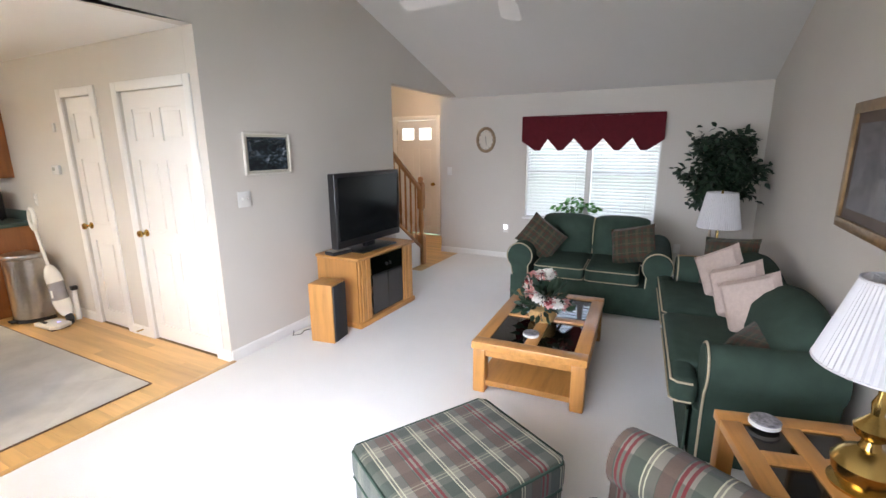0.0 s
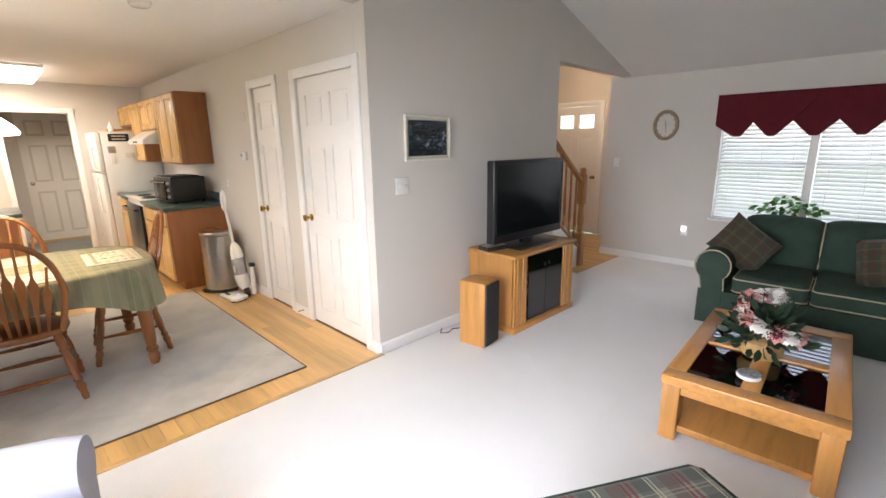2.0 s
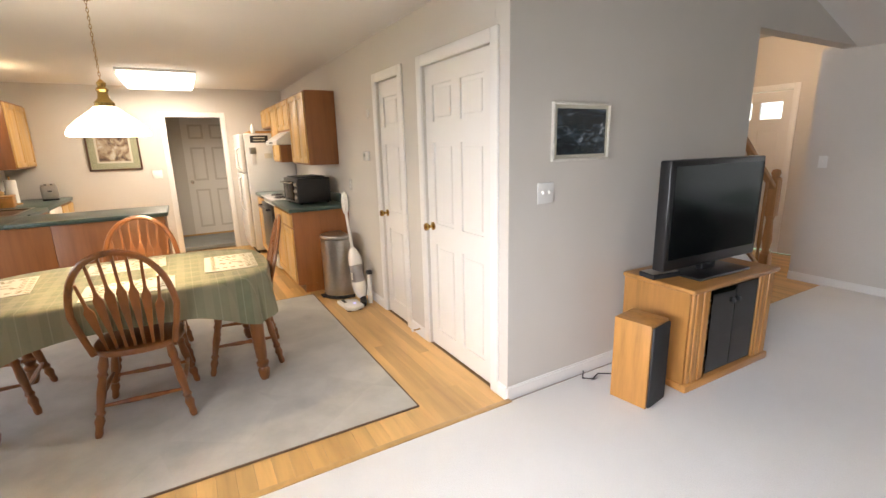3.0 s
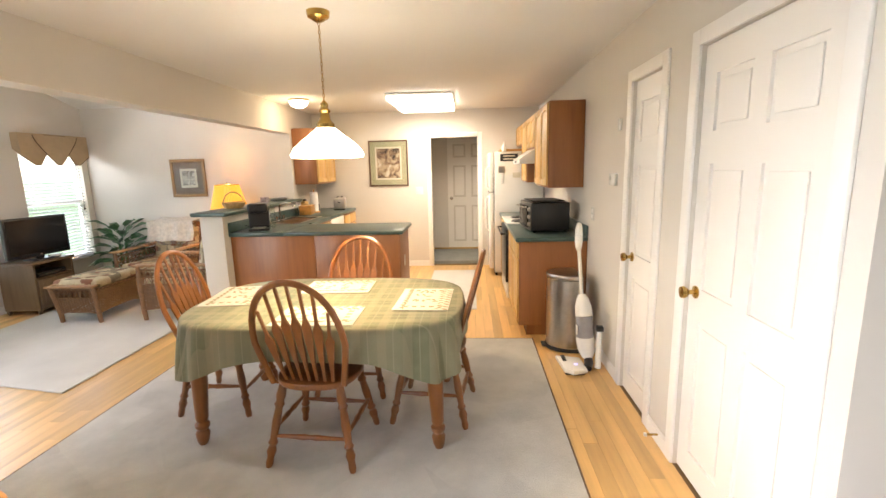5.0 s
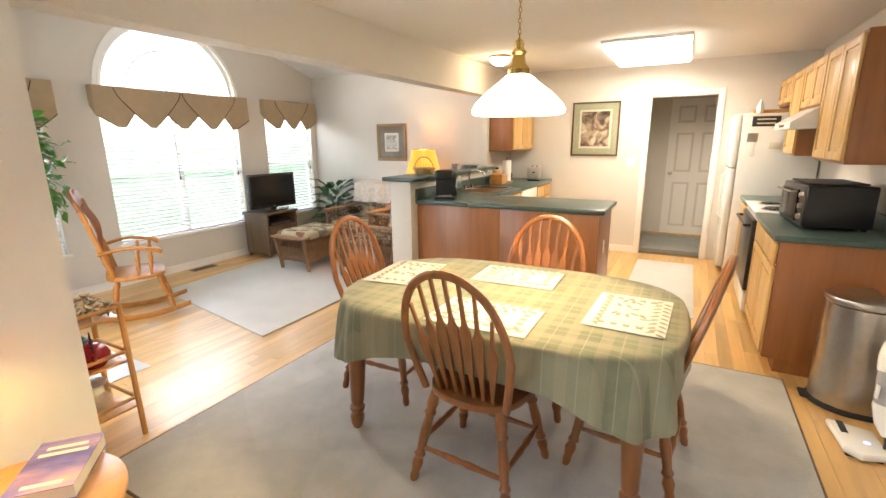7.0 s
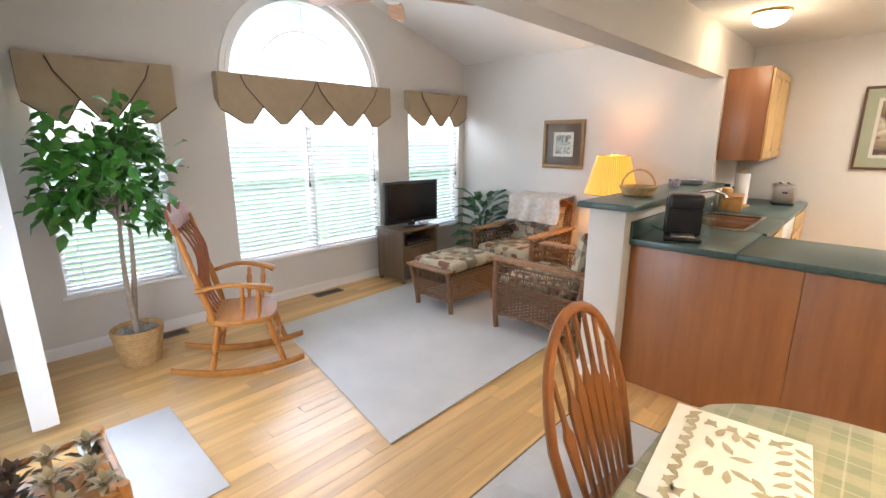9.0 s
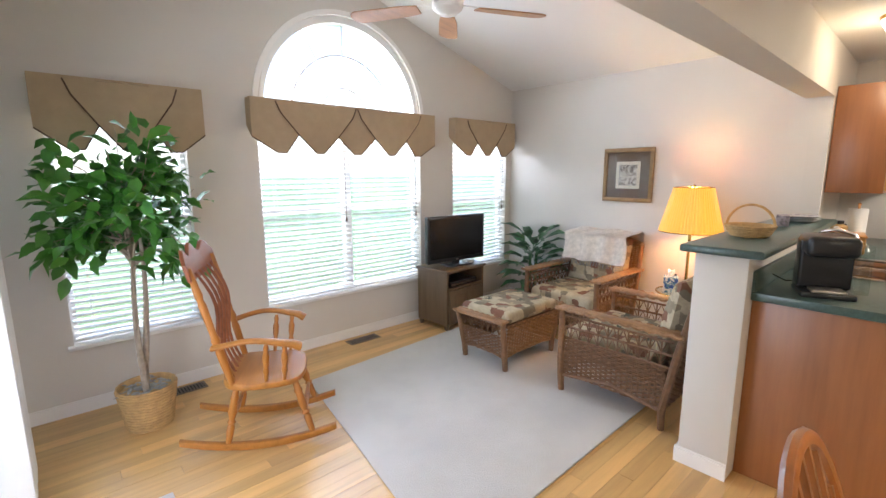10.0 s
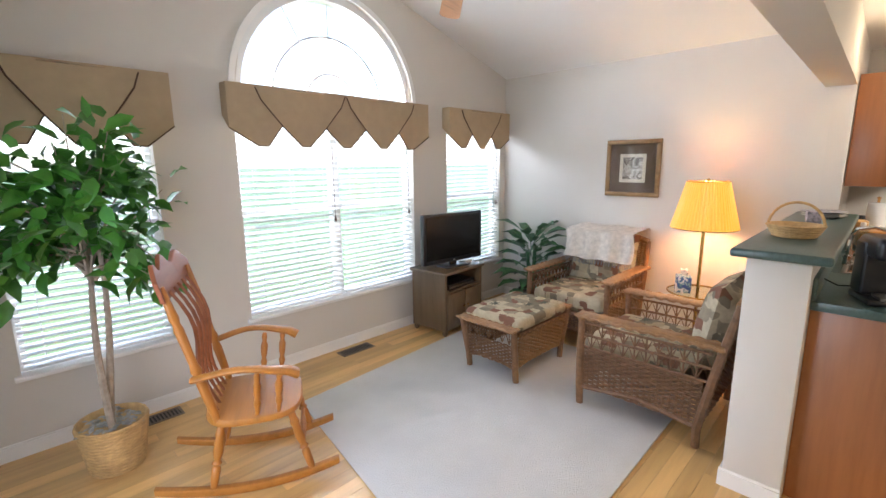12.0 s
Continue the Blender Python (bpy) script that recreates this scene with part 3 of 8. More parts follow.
SIX = [(0.13, 0.80), (0.95, 1.52), (1.66, 1.90)]
panel_door("door_1", DA[1] - DA[0] - 0.006, DH - 0.012, pose(DA[0] + 0.003, 0.018, 0.008), SIX, "closed white six-panel closet door with brass knob", 0)
panel_door("door_2", DB[1] - DB[0] - 0.006, DH - 0.012, pose(DB[0] + 0.003, 0.018, 0.008), SIX, "narrow closed white panelled pantry door with brass knob", 0, cols=1)
panel_door("door_3", 0.76, 2.0, pose(KX - 1.245, -1.45, 0.06, 0, 0, 90), SIX, "closed white six-panel utility room door", 0, knob=CHROME)
panel_door("door_4", FD1 - FD0 - 0.01, 2.06, pose(FD0 + 0.005, FY + 0.01, 0.01), [(0.13, 0.80), (0.95, 1.58), (1.72, 1.93)], "closed white front door with two small glass lites", 1, lites=True)

# ---- lamps of the place ----
lamp("pendant_bulb", "POINT", 12, pose(-1.445, -1.862, 1.685), WARM, r=0.06)
lamp("tube_light", "AREA", 9, pose(-4.82, -1.62, 2.30), (1.0, 0.92, 0.70), sx=1.2, sy=0.7)
lamp("dome_bulb", "POINT", 1.8, pose(-4.45, -3.13, 2.24), WARM, r=0.08)
lamp("sunroom_lamp_bulb", "POINT", 8, pose(-4.60, -4.24, 1.2), (1.0, 0.66, 0.28), r=0.05)
# daylight in the window openings, falling from the sky; the last one is added fill
for k, (x0, x1, z0, z1) in enumerate(WINS):
    lamp("daylight_sunroom", "AREA", (18, 42, 15)[k], look(((x0 + x1) / 2, SY - 0.62, 2.2), ((x0 + x1) / 2, SY + 1.4, 0.2)), DAY, sx=x1 - x0, sy=0.9)
lamp("daylight_fanlight", "AREA", 18, look((GX, SY - 0.6, 3.5), (GX, SY + 1.6, 1.2)), DAY, sx=1.4, sy=0.5)
lamp("daylight_patio", "AREA", 8, look((SE - 0.03, -4.58, 1.05), (-2.3, -4.5, 0.2)), DAY, sx=0.9, sy=1.8)
lamp("daylight_living", "AREA", 7, look(((WX0 + WX1) / 2, WY + 0.32, 1.3), ((WX0 + WX1) / 2, 1.5, 0.6)), DAY, sx=1.8, sy=1.4)
# fill lamp at the added near window, aimed down to brighten the carpet
lamp("daylight_near", "AREA", 30, look((1.75, LS + 0.03, 1.25), (1.6, -0.9, 0.0)), DAY, sx=2.3, sy=1.45, spread=115)

# ---- windows, blinds, valances ----


def window_unit(name, x0, x1, z0, z1, yin, out, lights=1, rails=(0.5,), sill=True, label="white vinyl double-hung window"):
    """Window in a wall along x: yin is the inner wall face, out the way to the outside (+1 or -1)."""
    w = thing(name, label, "window", kind="structure")
    ya, yb = sorted((yin + out * 0.075, yin + out * 0.125))
    bm = bm_new()
    f = 0.035
    for a, b, c, d in ((x0, x1, z0, z0 + f), (x0, x1, z1 - f, z1), (x0, x0 + f, z0 + f, z1 - f), (x1 - f, x1, z0 + f, z1 - f)):
        box(bm, a, b, ya, yb, c, d, 0.003)
    part("window_frame", bm, VINYL, w)
    step = (x1 - x0) / lights
    for k in range(lights):
        a, b = x0 + k * step, x0 + (k + 1) * step
        if k:
            bm = bm_new()
            box(bm, a - 0.035, a + 0.035, ya - 0.004, yb + 0.004, z0 + f, z1 - f, 0.003)
            part("mullion", bm, VINYL, w)
        zs = [z0 + f] + [z0 + (z1 - z0) * r for r in rails] + [z1 - f]
        for zr in zs[1:-1]:
            bm = bm_new()
            box(bm, a + f, b - f, ya + 0.006, yb - 0.006, zr - 0.022, zr + 0.022, 0.003)
            part("meeting_rail", bm, VINYL, w)
        for p, q in zip(zs, zs[1:]):
            bm = bm_new()
            ym = (ya + yb) / 2
            box(bm, a + f * 0.9, b - f * 0.9, ym - 0.002, ym + 0.002, p, q)
            part("pane", bm, GLASS, w).visible_shadow = False
    if sill:
        bm = bm_new()
        s0, s1 = sorted((yin - out * 0.028, yin + out * 0.075))
        box(bm, x0 - 0.03, x1 + 0.03, s0, s1, z0 - 0.022, z0 + 0.004, 0.005)
        part("window_sill", bm, WHITE, w)
    return w


def blind(x0, x1, z0, z1, y, tilt, label):
    """Two-inch slat blind hanging in a window along x."""
    b = thing("window_blind", label, "blind", pose((x0 + x1) / 2, y, z0), "slatted window blinds")
    w = x1 - x0 - 0.012
    part("headrail", B(-w / 2, w / 2, -0.028, 0.028, z1 - z0 - 0.055, z1 - z0 - 0.004, 0.004), SLAT, b)
    part("bottom_rail", B(-w / 2, w / 2, -0.026, 0.026, 0.012, 0.03, 0.005), SLAT, b)
    n = int((z1 - z0 - 0.1) / 0.0425)
    first = None
    for i in range(n):
        m = pose(0, 0, 0.055 + i * 0.0425, tilt + random.uniform(-1.5, 1.5))
        if first is None:
            bm = bm_new()
            prism(bm, [(-0.025, 0.0), (0, 0.0028), (0.025, 0.0), (0.025, 0.0026), (0, 0.0054), (-0.025, 0.0026)], 0, -w / 2, w / 2)
            first = part("slat", bm, SLAT, b)
            first.matrix_basis = m
        else:
            again("slat", first, b, m)
    for s in (-0.36, 0.0, 0.36):
        bm = bm_new()
        for dy in (-0.026, 0.026):
            tube(bm, [(s * w, dy, 0.02), (s * w, dy, z1 - z0 - 0.05)], 0.0012, 5)
        part("ladder_cord", bm, SLAT, b)
    bm = bm_new()
    lathe(bm, [(0.004, 0), (0.011, 0.012), (0.006, 0.035), (0.002, 0.05), (0.0016, 0.6)], -w / 2 + 0.05, 0.034, (z1 - z0) * 0.42, 8)
    part("pull_cord", bm, CORD, b, "cord with small dark tassel")
    return b


window_unit("window_1", WX0, WX1, WZ0, WZ1, WY, 1, 2)
XM = (WX0 + WX1) / 2
# added unseen window in the near wall, only there for the fill lamp
window_unit("window_5", NX0, NX1, NZ0, NZ1, LS, -1, 2)
for a, b in ((WX0 + 0.01, XM - 0.035), (XM + 0.035, WX1 - 0.01)):
    blind(a, b, WZ0 + 0.006, WZ1 - 0.01, WY + 0.035, 42, "closed white slatted blind in the bright living room window")
bm = bm_new()
box(bm, XM - 0.035, XM + 0.035, WY + 0.004, WY + 0.075, WZ0, WZ1, 0.003)
solid("trim_mullion", bm, WHITE, "white painted post between two windows", "window trim", "structure")
for k, (x0, x1, z0, z1) in enumerate(WINS):
    window_unit(f"window_{k + 2}", x0, x1, z0, z1, SY, -1, 2 if k == 1 else 1)
    spans = ((x0, GX - 0.005), (GX + 0.005, x1)) if k == 1 else ((x0, x1),)
    for a, b in spans:
        blind(a + 0.006, b - 0.006, z0 + 0.006, z1 - 0.01, SY - 0.036, -13, "open white slatted blind letting in garden light")

# arched fanlight
w = thing("window_arch", "white half-round fanlight window with radial bars", "window", kind="structure")
bm = bm_new()


def arc(r, n=36):
    return [(GX + r * math.cos(math.pi * i / n), ARC[1] + r * math.sin(math.pi * i / n)) for i in range(n + 1)]


def band(bm, r0, r1, y0, y1, n=36):
    a, b = arc(r0, n), arc(r1, n)
    for i in range(n):
        prism(bm, [a[i], a[i + 1], b[i + 1], b[i]], 1, y0, y1)


band(bm, 0.735, 0.79, SY - 0.125, SY - 0.02)
box(bm, GX - 0.79, GX + 0.79, SY - 0.125, SY - 0.02, ARC[1] - 0.02, ARC[1] + 0.03)
part("window_frame", bm, VINYL, w)
bm = bm_new()
band(bm, 0.79, 0.83, SY, SY + 0.014)
part("arch_casing", bm, WHITE, w)
for r in (0.22, 0.49):
    bm = bm_new()
    band(bm, r - 0.008, r + 0.008, SY - 0.095, SY - 0.075)
    part("curved_bar", bm, VINYL, w)
for i in range(1, 6):
    a = math.pi * i / 6
    bm = bm_new()
    tube(bm, [(GX + r * math.cos(a), SY - 0.085, ARC[1] + r * math.sin(a)) for r in (0.22 if i % 2 else 0.0, 0.74)], 0.008, 4)
    part("radial_bar", bm, VINYL, w)
bm = bm_new()
prism(bm, arc(0.74), 1, SY - 0.089, SY - 0.085)
part("pane", bm, GLASS, w).visible_shadow = False


def valance(x0, x1, z1, yin, into, cloth, tips, label, drop=0.40, fronts=(), cords=True):
    """Board-mounted cloth valance with pointed pennants. into: the way into the room along y."""
    v = thing("window_valance", label, "valance", pose((x0 + x1) / 2, yin, z1))
    w, d = x1 - x0, 0.095 * into
    bm = bm_new()
    ya, yb = sorted((0.002 * into, d))
    box(bm, -w / 2, w / 2, ya, yb, -0.012, 0.0, 0.004)
    for s in (-1, 1):
        xa, xb = sorted((s * (w / 2 - 0.006), s * w / 2))
        prism(bm, [(ya, -0.012), (yb, -0.012), (yb, -drop * 0.72), (ya, -drop * 0.5)], 0, xa, xb)
    part("mounting_board", bm, cloth, v)
    step = w / tips
    for i in range(tips):
        a, b = -w / 2 + i * step, -w / 2 + (i + 1) * step
        mid = (a + b) / 2
        front = i in fronts
        y = d + into * (0.014 if front else 0.004)
        edge_l, edge_r = a - 0.01 * (i > 0), b + 0.01 * (i < tips - 1)
        if front:
            ra, rb = max(-w / 2 + 0.01, a - step * 0.48), min(w / 2 - 0.01, b + step * 0.48)
            low = [(rb, -0.02), (rb - step * 0.1, -drop * 0.25), (b - step * 0.04, -drop * 0.68), (mid + 0.03, -drop), (mid - 0.03, -drop), (a + step * 0.04, -drop * 0.68), (ra + step * 0.1, -drop * 0.25), (ra, -0.02)]
        else:
            end = i in (0, tips - 1)
            side_l = -drop * (0.72 if end and i == 0 else 0.64)
            side_r = -drop * (0.72 if end and i == tips - 1 else 0.64)
            tipx = mid + (step * 0.12 if end and i == 0 else -step * 0.12 if end else 0)
            low = [(edge_r, -0.002), (edge_r, side_r), (tipx + 0.035, -drop), (tipx - 0.035, -drop), (edge_l, side_l), (edge_l, -0.002)]
        bm = bm_new()
        yy0, yy1 = sorted((y, y + into * 0.007))
        prism(bm, low[::-1], 1, yy0, yy1)
        p = part("pennant", bm, cloth, v)
        if cords:
            bm = bm_new()
            run = low if front else low[1:-1]
            tube(bm, [(q[0], y + into * 0.007, q[1]) for q in run], 0.0045, 6)
            part("cord_edge", bm, CORD if cloth is TAN else cloth, p)
    return v


valance(WX0 - 0.04, WX1 + 0.025, 1.995, WY, -1, RED, 5, "burgundy cloth valance with five points over the living room window", 0.44, (1, 3))
valance(-1.53, -0.65, 2.075, SY, 1, TAN, 3, "tan cloth valance with dark cord edging above a side window", 0.42, (1,))
valance(-3.625, -1.845, 2.07, SY, 1, TAN, 5, "wide tan cloth valance with five corded points under the fanlight", 0.40, (1, 3))
valance(-4.87, -3.91, 2.075, SY, 1, TAN, 3, "tan cloth valance with dark cord edging above the corner window", 0.38, (1,))

# patio door and its stacked vertical blinds
w = thing("door_5", "closed white sliding patio door with clear glass", "door", kind="structure")
bm = bm_new()
for a, b, c, d in ((PD0, PD1, 0.0, 0.06), (PD0, PD1, PDH - 0.06, PDH), (PD0, PD0 + 0.07, 0.06, PDH - 0.06), (PD1 - 0.07, PD1, 0.06, PDH - 0.06), (-5.13, -5.07, 0.06, PDH - 0.06)):
    box(bm, SE + 0.03, SE + 0.09, a, b, c, d, 0.004)
part("door_frame", bm, VINYL, w)
for a, b in ((PD0 + 0.06, -5.12), (-5.08, PD1 - 0.06)):
    bm = bm_new()
    box(bm, SE + 0.058, SE + 0.062, a, b, 0.05, PDH - 0.05)
    part("pane", bm, GLASS, w).visible_shadow = False
vb = thing("vertical_blind", "cream vertical blind drawn to one side of the patio door", "blind", pose(SE, -5.33, 0))
part("headrail", B(-0.26, -0.002, -0.5, 1.13, 2.08, 2.13, 0.004), SLAT, vb)
first = None
for i in range(15):
    m = pose(-0.19, -0.47 + i * 0.032, 0.05, 0, 0, random.uniform(-14, 14))
    if first is None:
        bm = bm_new()
        prism(bm, [(-0.056, -0.004), (0, 0.004), (0.056, -0.004), (0.056, -0.0025), (0, 0.0055), (-0.056, -0.0025)], 2, 0, 2.03)
        first = part("vane", bm, SLAT, vb)
        first.matrix_basis = m
    else:
        again("vane", first, vb, m)

# ---- living room things ----


def switch_plate(m, toggles, w, label):
    s = thing("light_switch", label, "switch", m)
    part("plate", B(-w / 2, w / 2, -0.007, 0, -0.06, 0.06, 0.003), APPL, s)
    for i in range(toggles):
        x = (i - (toggles - 1) / 2) * 0.046
        part("toggle", B(x - 0.005, x + 0.005, -0.02, -0.006, -0.004, 0.014, 0.002), WHITE, s)
    return s


switch_plate(pose(0.0, 0.26, 1.23, 0, 0, 90), 2, 0.12, "white double light switch plate on the painted wall")
switch_plate(pose(-0.13, WY, 1.25), 1, 0.075, "white single light switch by the foyer opening")
switch_plate(pose(KX, -1.83, 1.2, 0, 0, 90), 2, 0.12, "white light switch plate beside the kitchen doorway")


def outlet(m, lit=False):
    o = thing("wall_outlet", "white outlet with a small glowing night light" if lit else "white wall outlet cover", "outlet", m)
    part("plate", B(-0.037, 0.037, -0.006, 0, -0.058, 0.058, 0.003), APPL, o)
    for z in (-0.022, 0.022):
        part("socket", B(-0.016, 0.016, -0.009, -0.005, z - 0.014, z + 0.014, 0.004), WHITE, o)
    if lit:
        part("night_light", B(-0.022, 0.022, -0.04, -0.008, 0.0, 0.055, 0.008), glowing("night_light_glow", (0.9, 0.92, 1.0), 0.8), o, "small glowing plastic night light")


outlet(pose(0.775, WY, 0.445), True)
outlet(pose(3.0, WY, 0.36))


def framed(name, w, h, fw, frame_mat, layers, label, m, depth=0.025):
    """Picture hung on a wall: local x along the wall, z up, face to -y. layers: (inset, material) from outside in."""
    p = thing(name, label, "picture", m)
    bm = bm_new()
    for a, b, c, d in ((-w / 2, w / 2, -h / 2, -h / 2 + fw), (-w / 2, w / 2, h / 2 - fw, h / 2), (-w / 2, -w / 2 + fw, -h / 2 + fw, h / 2 - fw), (w / 2 - fw, w / 2, -h / 2 + fw, h / 2 - fw)):
        box(bm, a, b, -depth, -0.001, c, d, 0.005)
    part("frame", bm, frame_mat, p)
    for i, (ins, mt, nm) in enumerate(layers):
        y = -depth * 0.45 - 0.0012 * i
        part(nm, B(-w / 2 + ins, w / 2 - ins, y, y + 0.001, -h / 2 + ins, h / 2 - ins), mt, p)
    y = -depth * 0.45 - 0.006
    part("glazing", B(-w / 2 + fw * 0.9, w / 2 - fw * 0.9, y, y + 0.001, -h / 2 + fw * 0.9, h / 2 - fw * 0.9), glass("picture_glass", (0.97, 0.97, 0.97), 0.0, 0.035), p).visible_shadow = False
    return p


def painted(name, stops, scale, stretch=(1, 1, 1), distortion=1.5):
    m, n, l, b = base_mat(name, 0.6)
    v = coords(n, l, stretch, False)
    t = n.new("ShaderNodeTexNoise")
    t.inputs["Scale"].default_value, t.inputs["Detail"].default_value, t.inputs["Distortion"].default_value = scale, 6, distortion
    l.new(v, t.inputs["Vector"])
    l.new(ramp(n, l, t.outputs["Fac"], stops), b.inputs["Base Color"])
    return m


STREAM = painted("stream_print", [(0.38, (0.006, 0.008, 0.012)), (0.52, (0.02, 0.03, 0.035)), (0.6, (0.10, 0.14, 0.18)), (0.72, (0.5, 0.55, 0.6))], 9, (1, 1, 2.2))
COFFEE = painted("coffee_print", [(0.34, (0.03, 0.02, 0.015)), (0.46, (0.20, 0.12, 0.07)), (0.56, (0.42, 0.33, 0.22)), (0.66, (0.6, 0.55, 0.45))], 6)
SCENE = painted("faded_print", [(0.3, (0.09, 0.085, 0.10)), (0.55, (0.17, 0.16, 0.17)), (0.7, (0.25, 0.25, 0.25))], 3)
SKETCH = painted("sketch_print", [(0.4, (0.12, 0.10, 0.08)), (0.52, (0.45, 0.42, 0.36)), (0.6, (0.6, 0.57, 0.5))], 14)
CREAM = plain("cream_mat_board", (0.66, 0.62, 0.50), 0.8, 0.03)
SAGEM = plain("sage_mat_board", (0.36, 0.37, 0.24), 0.8, 0.05)
BROWNM = plain("brown_mat_board", (0.12, 0.078, 0.05), 0.8, 0.05)
SILVERF = plain("pale_gilt_frame", (0.68, 0.65, 0.58), 0.4, 0.15, 20, 100, 0.2)
DARKF = wood("dark_frame_wood", (0.10, 0.045, 0.02), 0, 0.35)
GOLDF = plain("antique_gold_frame", (0.26, 0.15, 0.06), 0.4, 0.3, 30, 120, 0.3, 0.3)
framed("framed_picture", 0.46, 0.327, 0.016, SILVERF, [(0.012, CREAM, "mat"), (0.036, STREAM, "print")], "small framed dark stream photograph with cream mat", pose(0, 0.52, 1.567, 0, 0, 90))
framed("framed_picture", 0.95, 0.66, 0.055, GOLDF, [(0.05, BROWNM, "mat"), (0.11, SCENE, "print")], "large gold-framed print behind reflecting glass", pose(RX, 0.69, 1.495, 0, 0, -90))
framed("framed_picture", 0.61, 0.70, 0.022, DARKF, [(0.02, SAGEM, "mat"), (0.10, CREAM, "inner_mat"), (0.125, COFFEE, "print")], "dark-framed coffee cup print on the kitchen wall", pose(KX, -2.30, 1.63, 0, 0, 90))
framed("framed_picture", 0.50, 0.52, 0.04, GOLDF, [(0.04, BROWNM, "mat"), (0.13, CREAM, "inner_mat"), (0.16, SKETCH, "print")], "brown-framed small botanical sketch in the sunroom", pose(SX, -4.96, 1.485, 0, 0, 90))

# oval wall clock
c = thing("wall_clock", "oval wall clock with a carved tan rim", "clock", pose(0.453, WY, 1.70))
bm = bm_new()
pts = [(0.128 * math.cos(a), -0.02, 0.158 * math.sin(a)) for a in [2 * math.pi * i / 40 for i in range(41)]]
tube(bm, pts, [0.020 + 0.003 * (i % 2) for i in range(41)], 8)
part("rim", bm, plain("clock_rim", (0.30, 0.21, 0.12), 0.5, 0.25, 40, 120, 0.3), c)
bm = bm_new()
prism(bm, [(0.125 * math.cos(2 * math.pi * i / 32), 0.155 * math.sin(2 * math.pi * i / 32)) for i in range(32)], 1, -0.014, -0.002)
part("dial", bm, plain("clock_dial", (0.62, 0.58, 0.50), 0.6, 0.05), c)
for nm, ang, ln in (("hour_arm", 100, 0.055), ("minute_arm", 275, 0.085)):
    a = radians(ang)
    bm = bm_new()
    tube(bm, [(0, -0.018, 0), (ln * math.cos(a), -0.018, ln * math.sin(a))], [0.004, 0.002], 5)
    part(nm, bm, BLACKM, c)
for i in range(12):
    a = math.pi * i / 6
    part("hour_mark", B(0.1 * math.cos(a) - 0.004, 0.1 * math.cos(a) + 0.004, -0.0165, -0.0135, 0.125 * math.sin(a) - 0.006, 0.125 * math.sin(a) + 0.006), BLACKM, c)

# entertainment cabinet, television, loudspeaker
e = thing("television_cabinet", "honey oak media cabinet with smoked glass doors", "cabinet", pose(0.06, 1.385, 0.012, 0, 0, -1))
H, D, W2 = 0.655, 0.475, 0.45
bm = bm_new()
box(bm, 0, D - 0.02, -W2, -W2 + 0.02, 0.05, H - 0.03)
box(bm, 0, D - 0.02, W2 - 0.02, W2, 0.05, H - 0.03)
box(bm, 0, 0.015, -W2 + 0.02, W2 - 0.02, 0.05, H - 0.03)
box(bm, 0.015, D - 0.05, -W2 + 0.02, W2 - 0.02, 0.05, 0.07)
part("carcass", bm, OAKZ, e)
bm = bm_new()
box(bm, -0.01, D + 0.015, -W2 - 0.015, W2 + 0.015, H - 0.03, H, 0.012, 3)
part("top", bm, OAK, e)
bm = bm_new()
box(bm, 0.01, D + 0.01, -W2 - 0.008, W2 + 0.008, 0.0, 0.05, 0.01)
part("plinth", bm, OAK, e)
for s in (-1, 1):
    bm = bm_new()
    for k in range(5):
        y = s * (W2 - 0.03 - k * 0.034)
        ya, yb = y - 0.016, y + 0.016
        box(bm, D - 0.02, D - 0.004 + 0.004 * (k % 2), ya, yb, 0.05, H - 0.03, 0.006)
    part("fluted_panel", bm, OAKZ, e)
    ya, yb = sorted((s * 0.004, s * (W2 - 0.205)))
    dr = part("glass_door", B(D - 0.014, D - 0.006, ya, yb, 0.07, H - 0.045), DGLASS, e, "smoked glass door")
    yk = s * 0.03
    part("door_pull", B(D - 0.006, D + 0.01, yk - 0.008, yk + 0.008, 0.5, 0.53, 0.003), BLACK, dr)
for z in (0.27, 0.44):
    part("shelf", B(0.015, D - 0.04, -0.42, 0.42, z, z + 0.016), OAK, e)
for nm, z, h in (("stereo_receiver", 0.286, 0.11), ("disc_player", 0.072, 0.07), ("cable_box", 0.456, 0.06)):
    g = thing(nm, "black audio video unit inside the glass cabinet", "electronics", pose(0.30, 1.385, 0.012 + z))
    part("case", B(-0.15, 0.12, -0.21, 0.21, 0.006, h, 0.004), BLACKM, g)
    for i in range(3):
        part("button", B(0.12, 0.124, -0.12 + i * 0.03, -0.10 + i * 0.03, h * 0.4, h * 0.6), STEEL, g)

tv = thing("television", "large black flat television on its stand", "television", pose(0.33, 1.365, 0.667, 0, 0, 90 - 2))
part("stand_base", B(-0.26, 0.26, -0.14, 0.13, 0, 0.018, 0.009, 3), BLACK, tv)
part("neck", B(-0.07, 0.07, -0.02, 0.03, 0.018, 0.10, 0.01), BLACK, tv)
bm = bm_new()
box(bm, -0.475, 0.475, -0.035, 0.045, 0.065, 0.725, 0.012, 3)
tvb = part("housing", bm, BLACK, tv, "glossy black housing")
part("screen", B(-0.437, 0.437, -0.0375, -0.0345, 0.135, 0.69), SCREEN, tv, "dark switched-off screen")
for s in (-1, 1):
    part("speaker_grille", B(s * 0.457 - 0.010, s * 0.457 + 0.010, -0.0365, -0.034, 0.14, 0.69), BLACKM, tv)
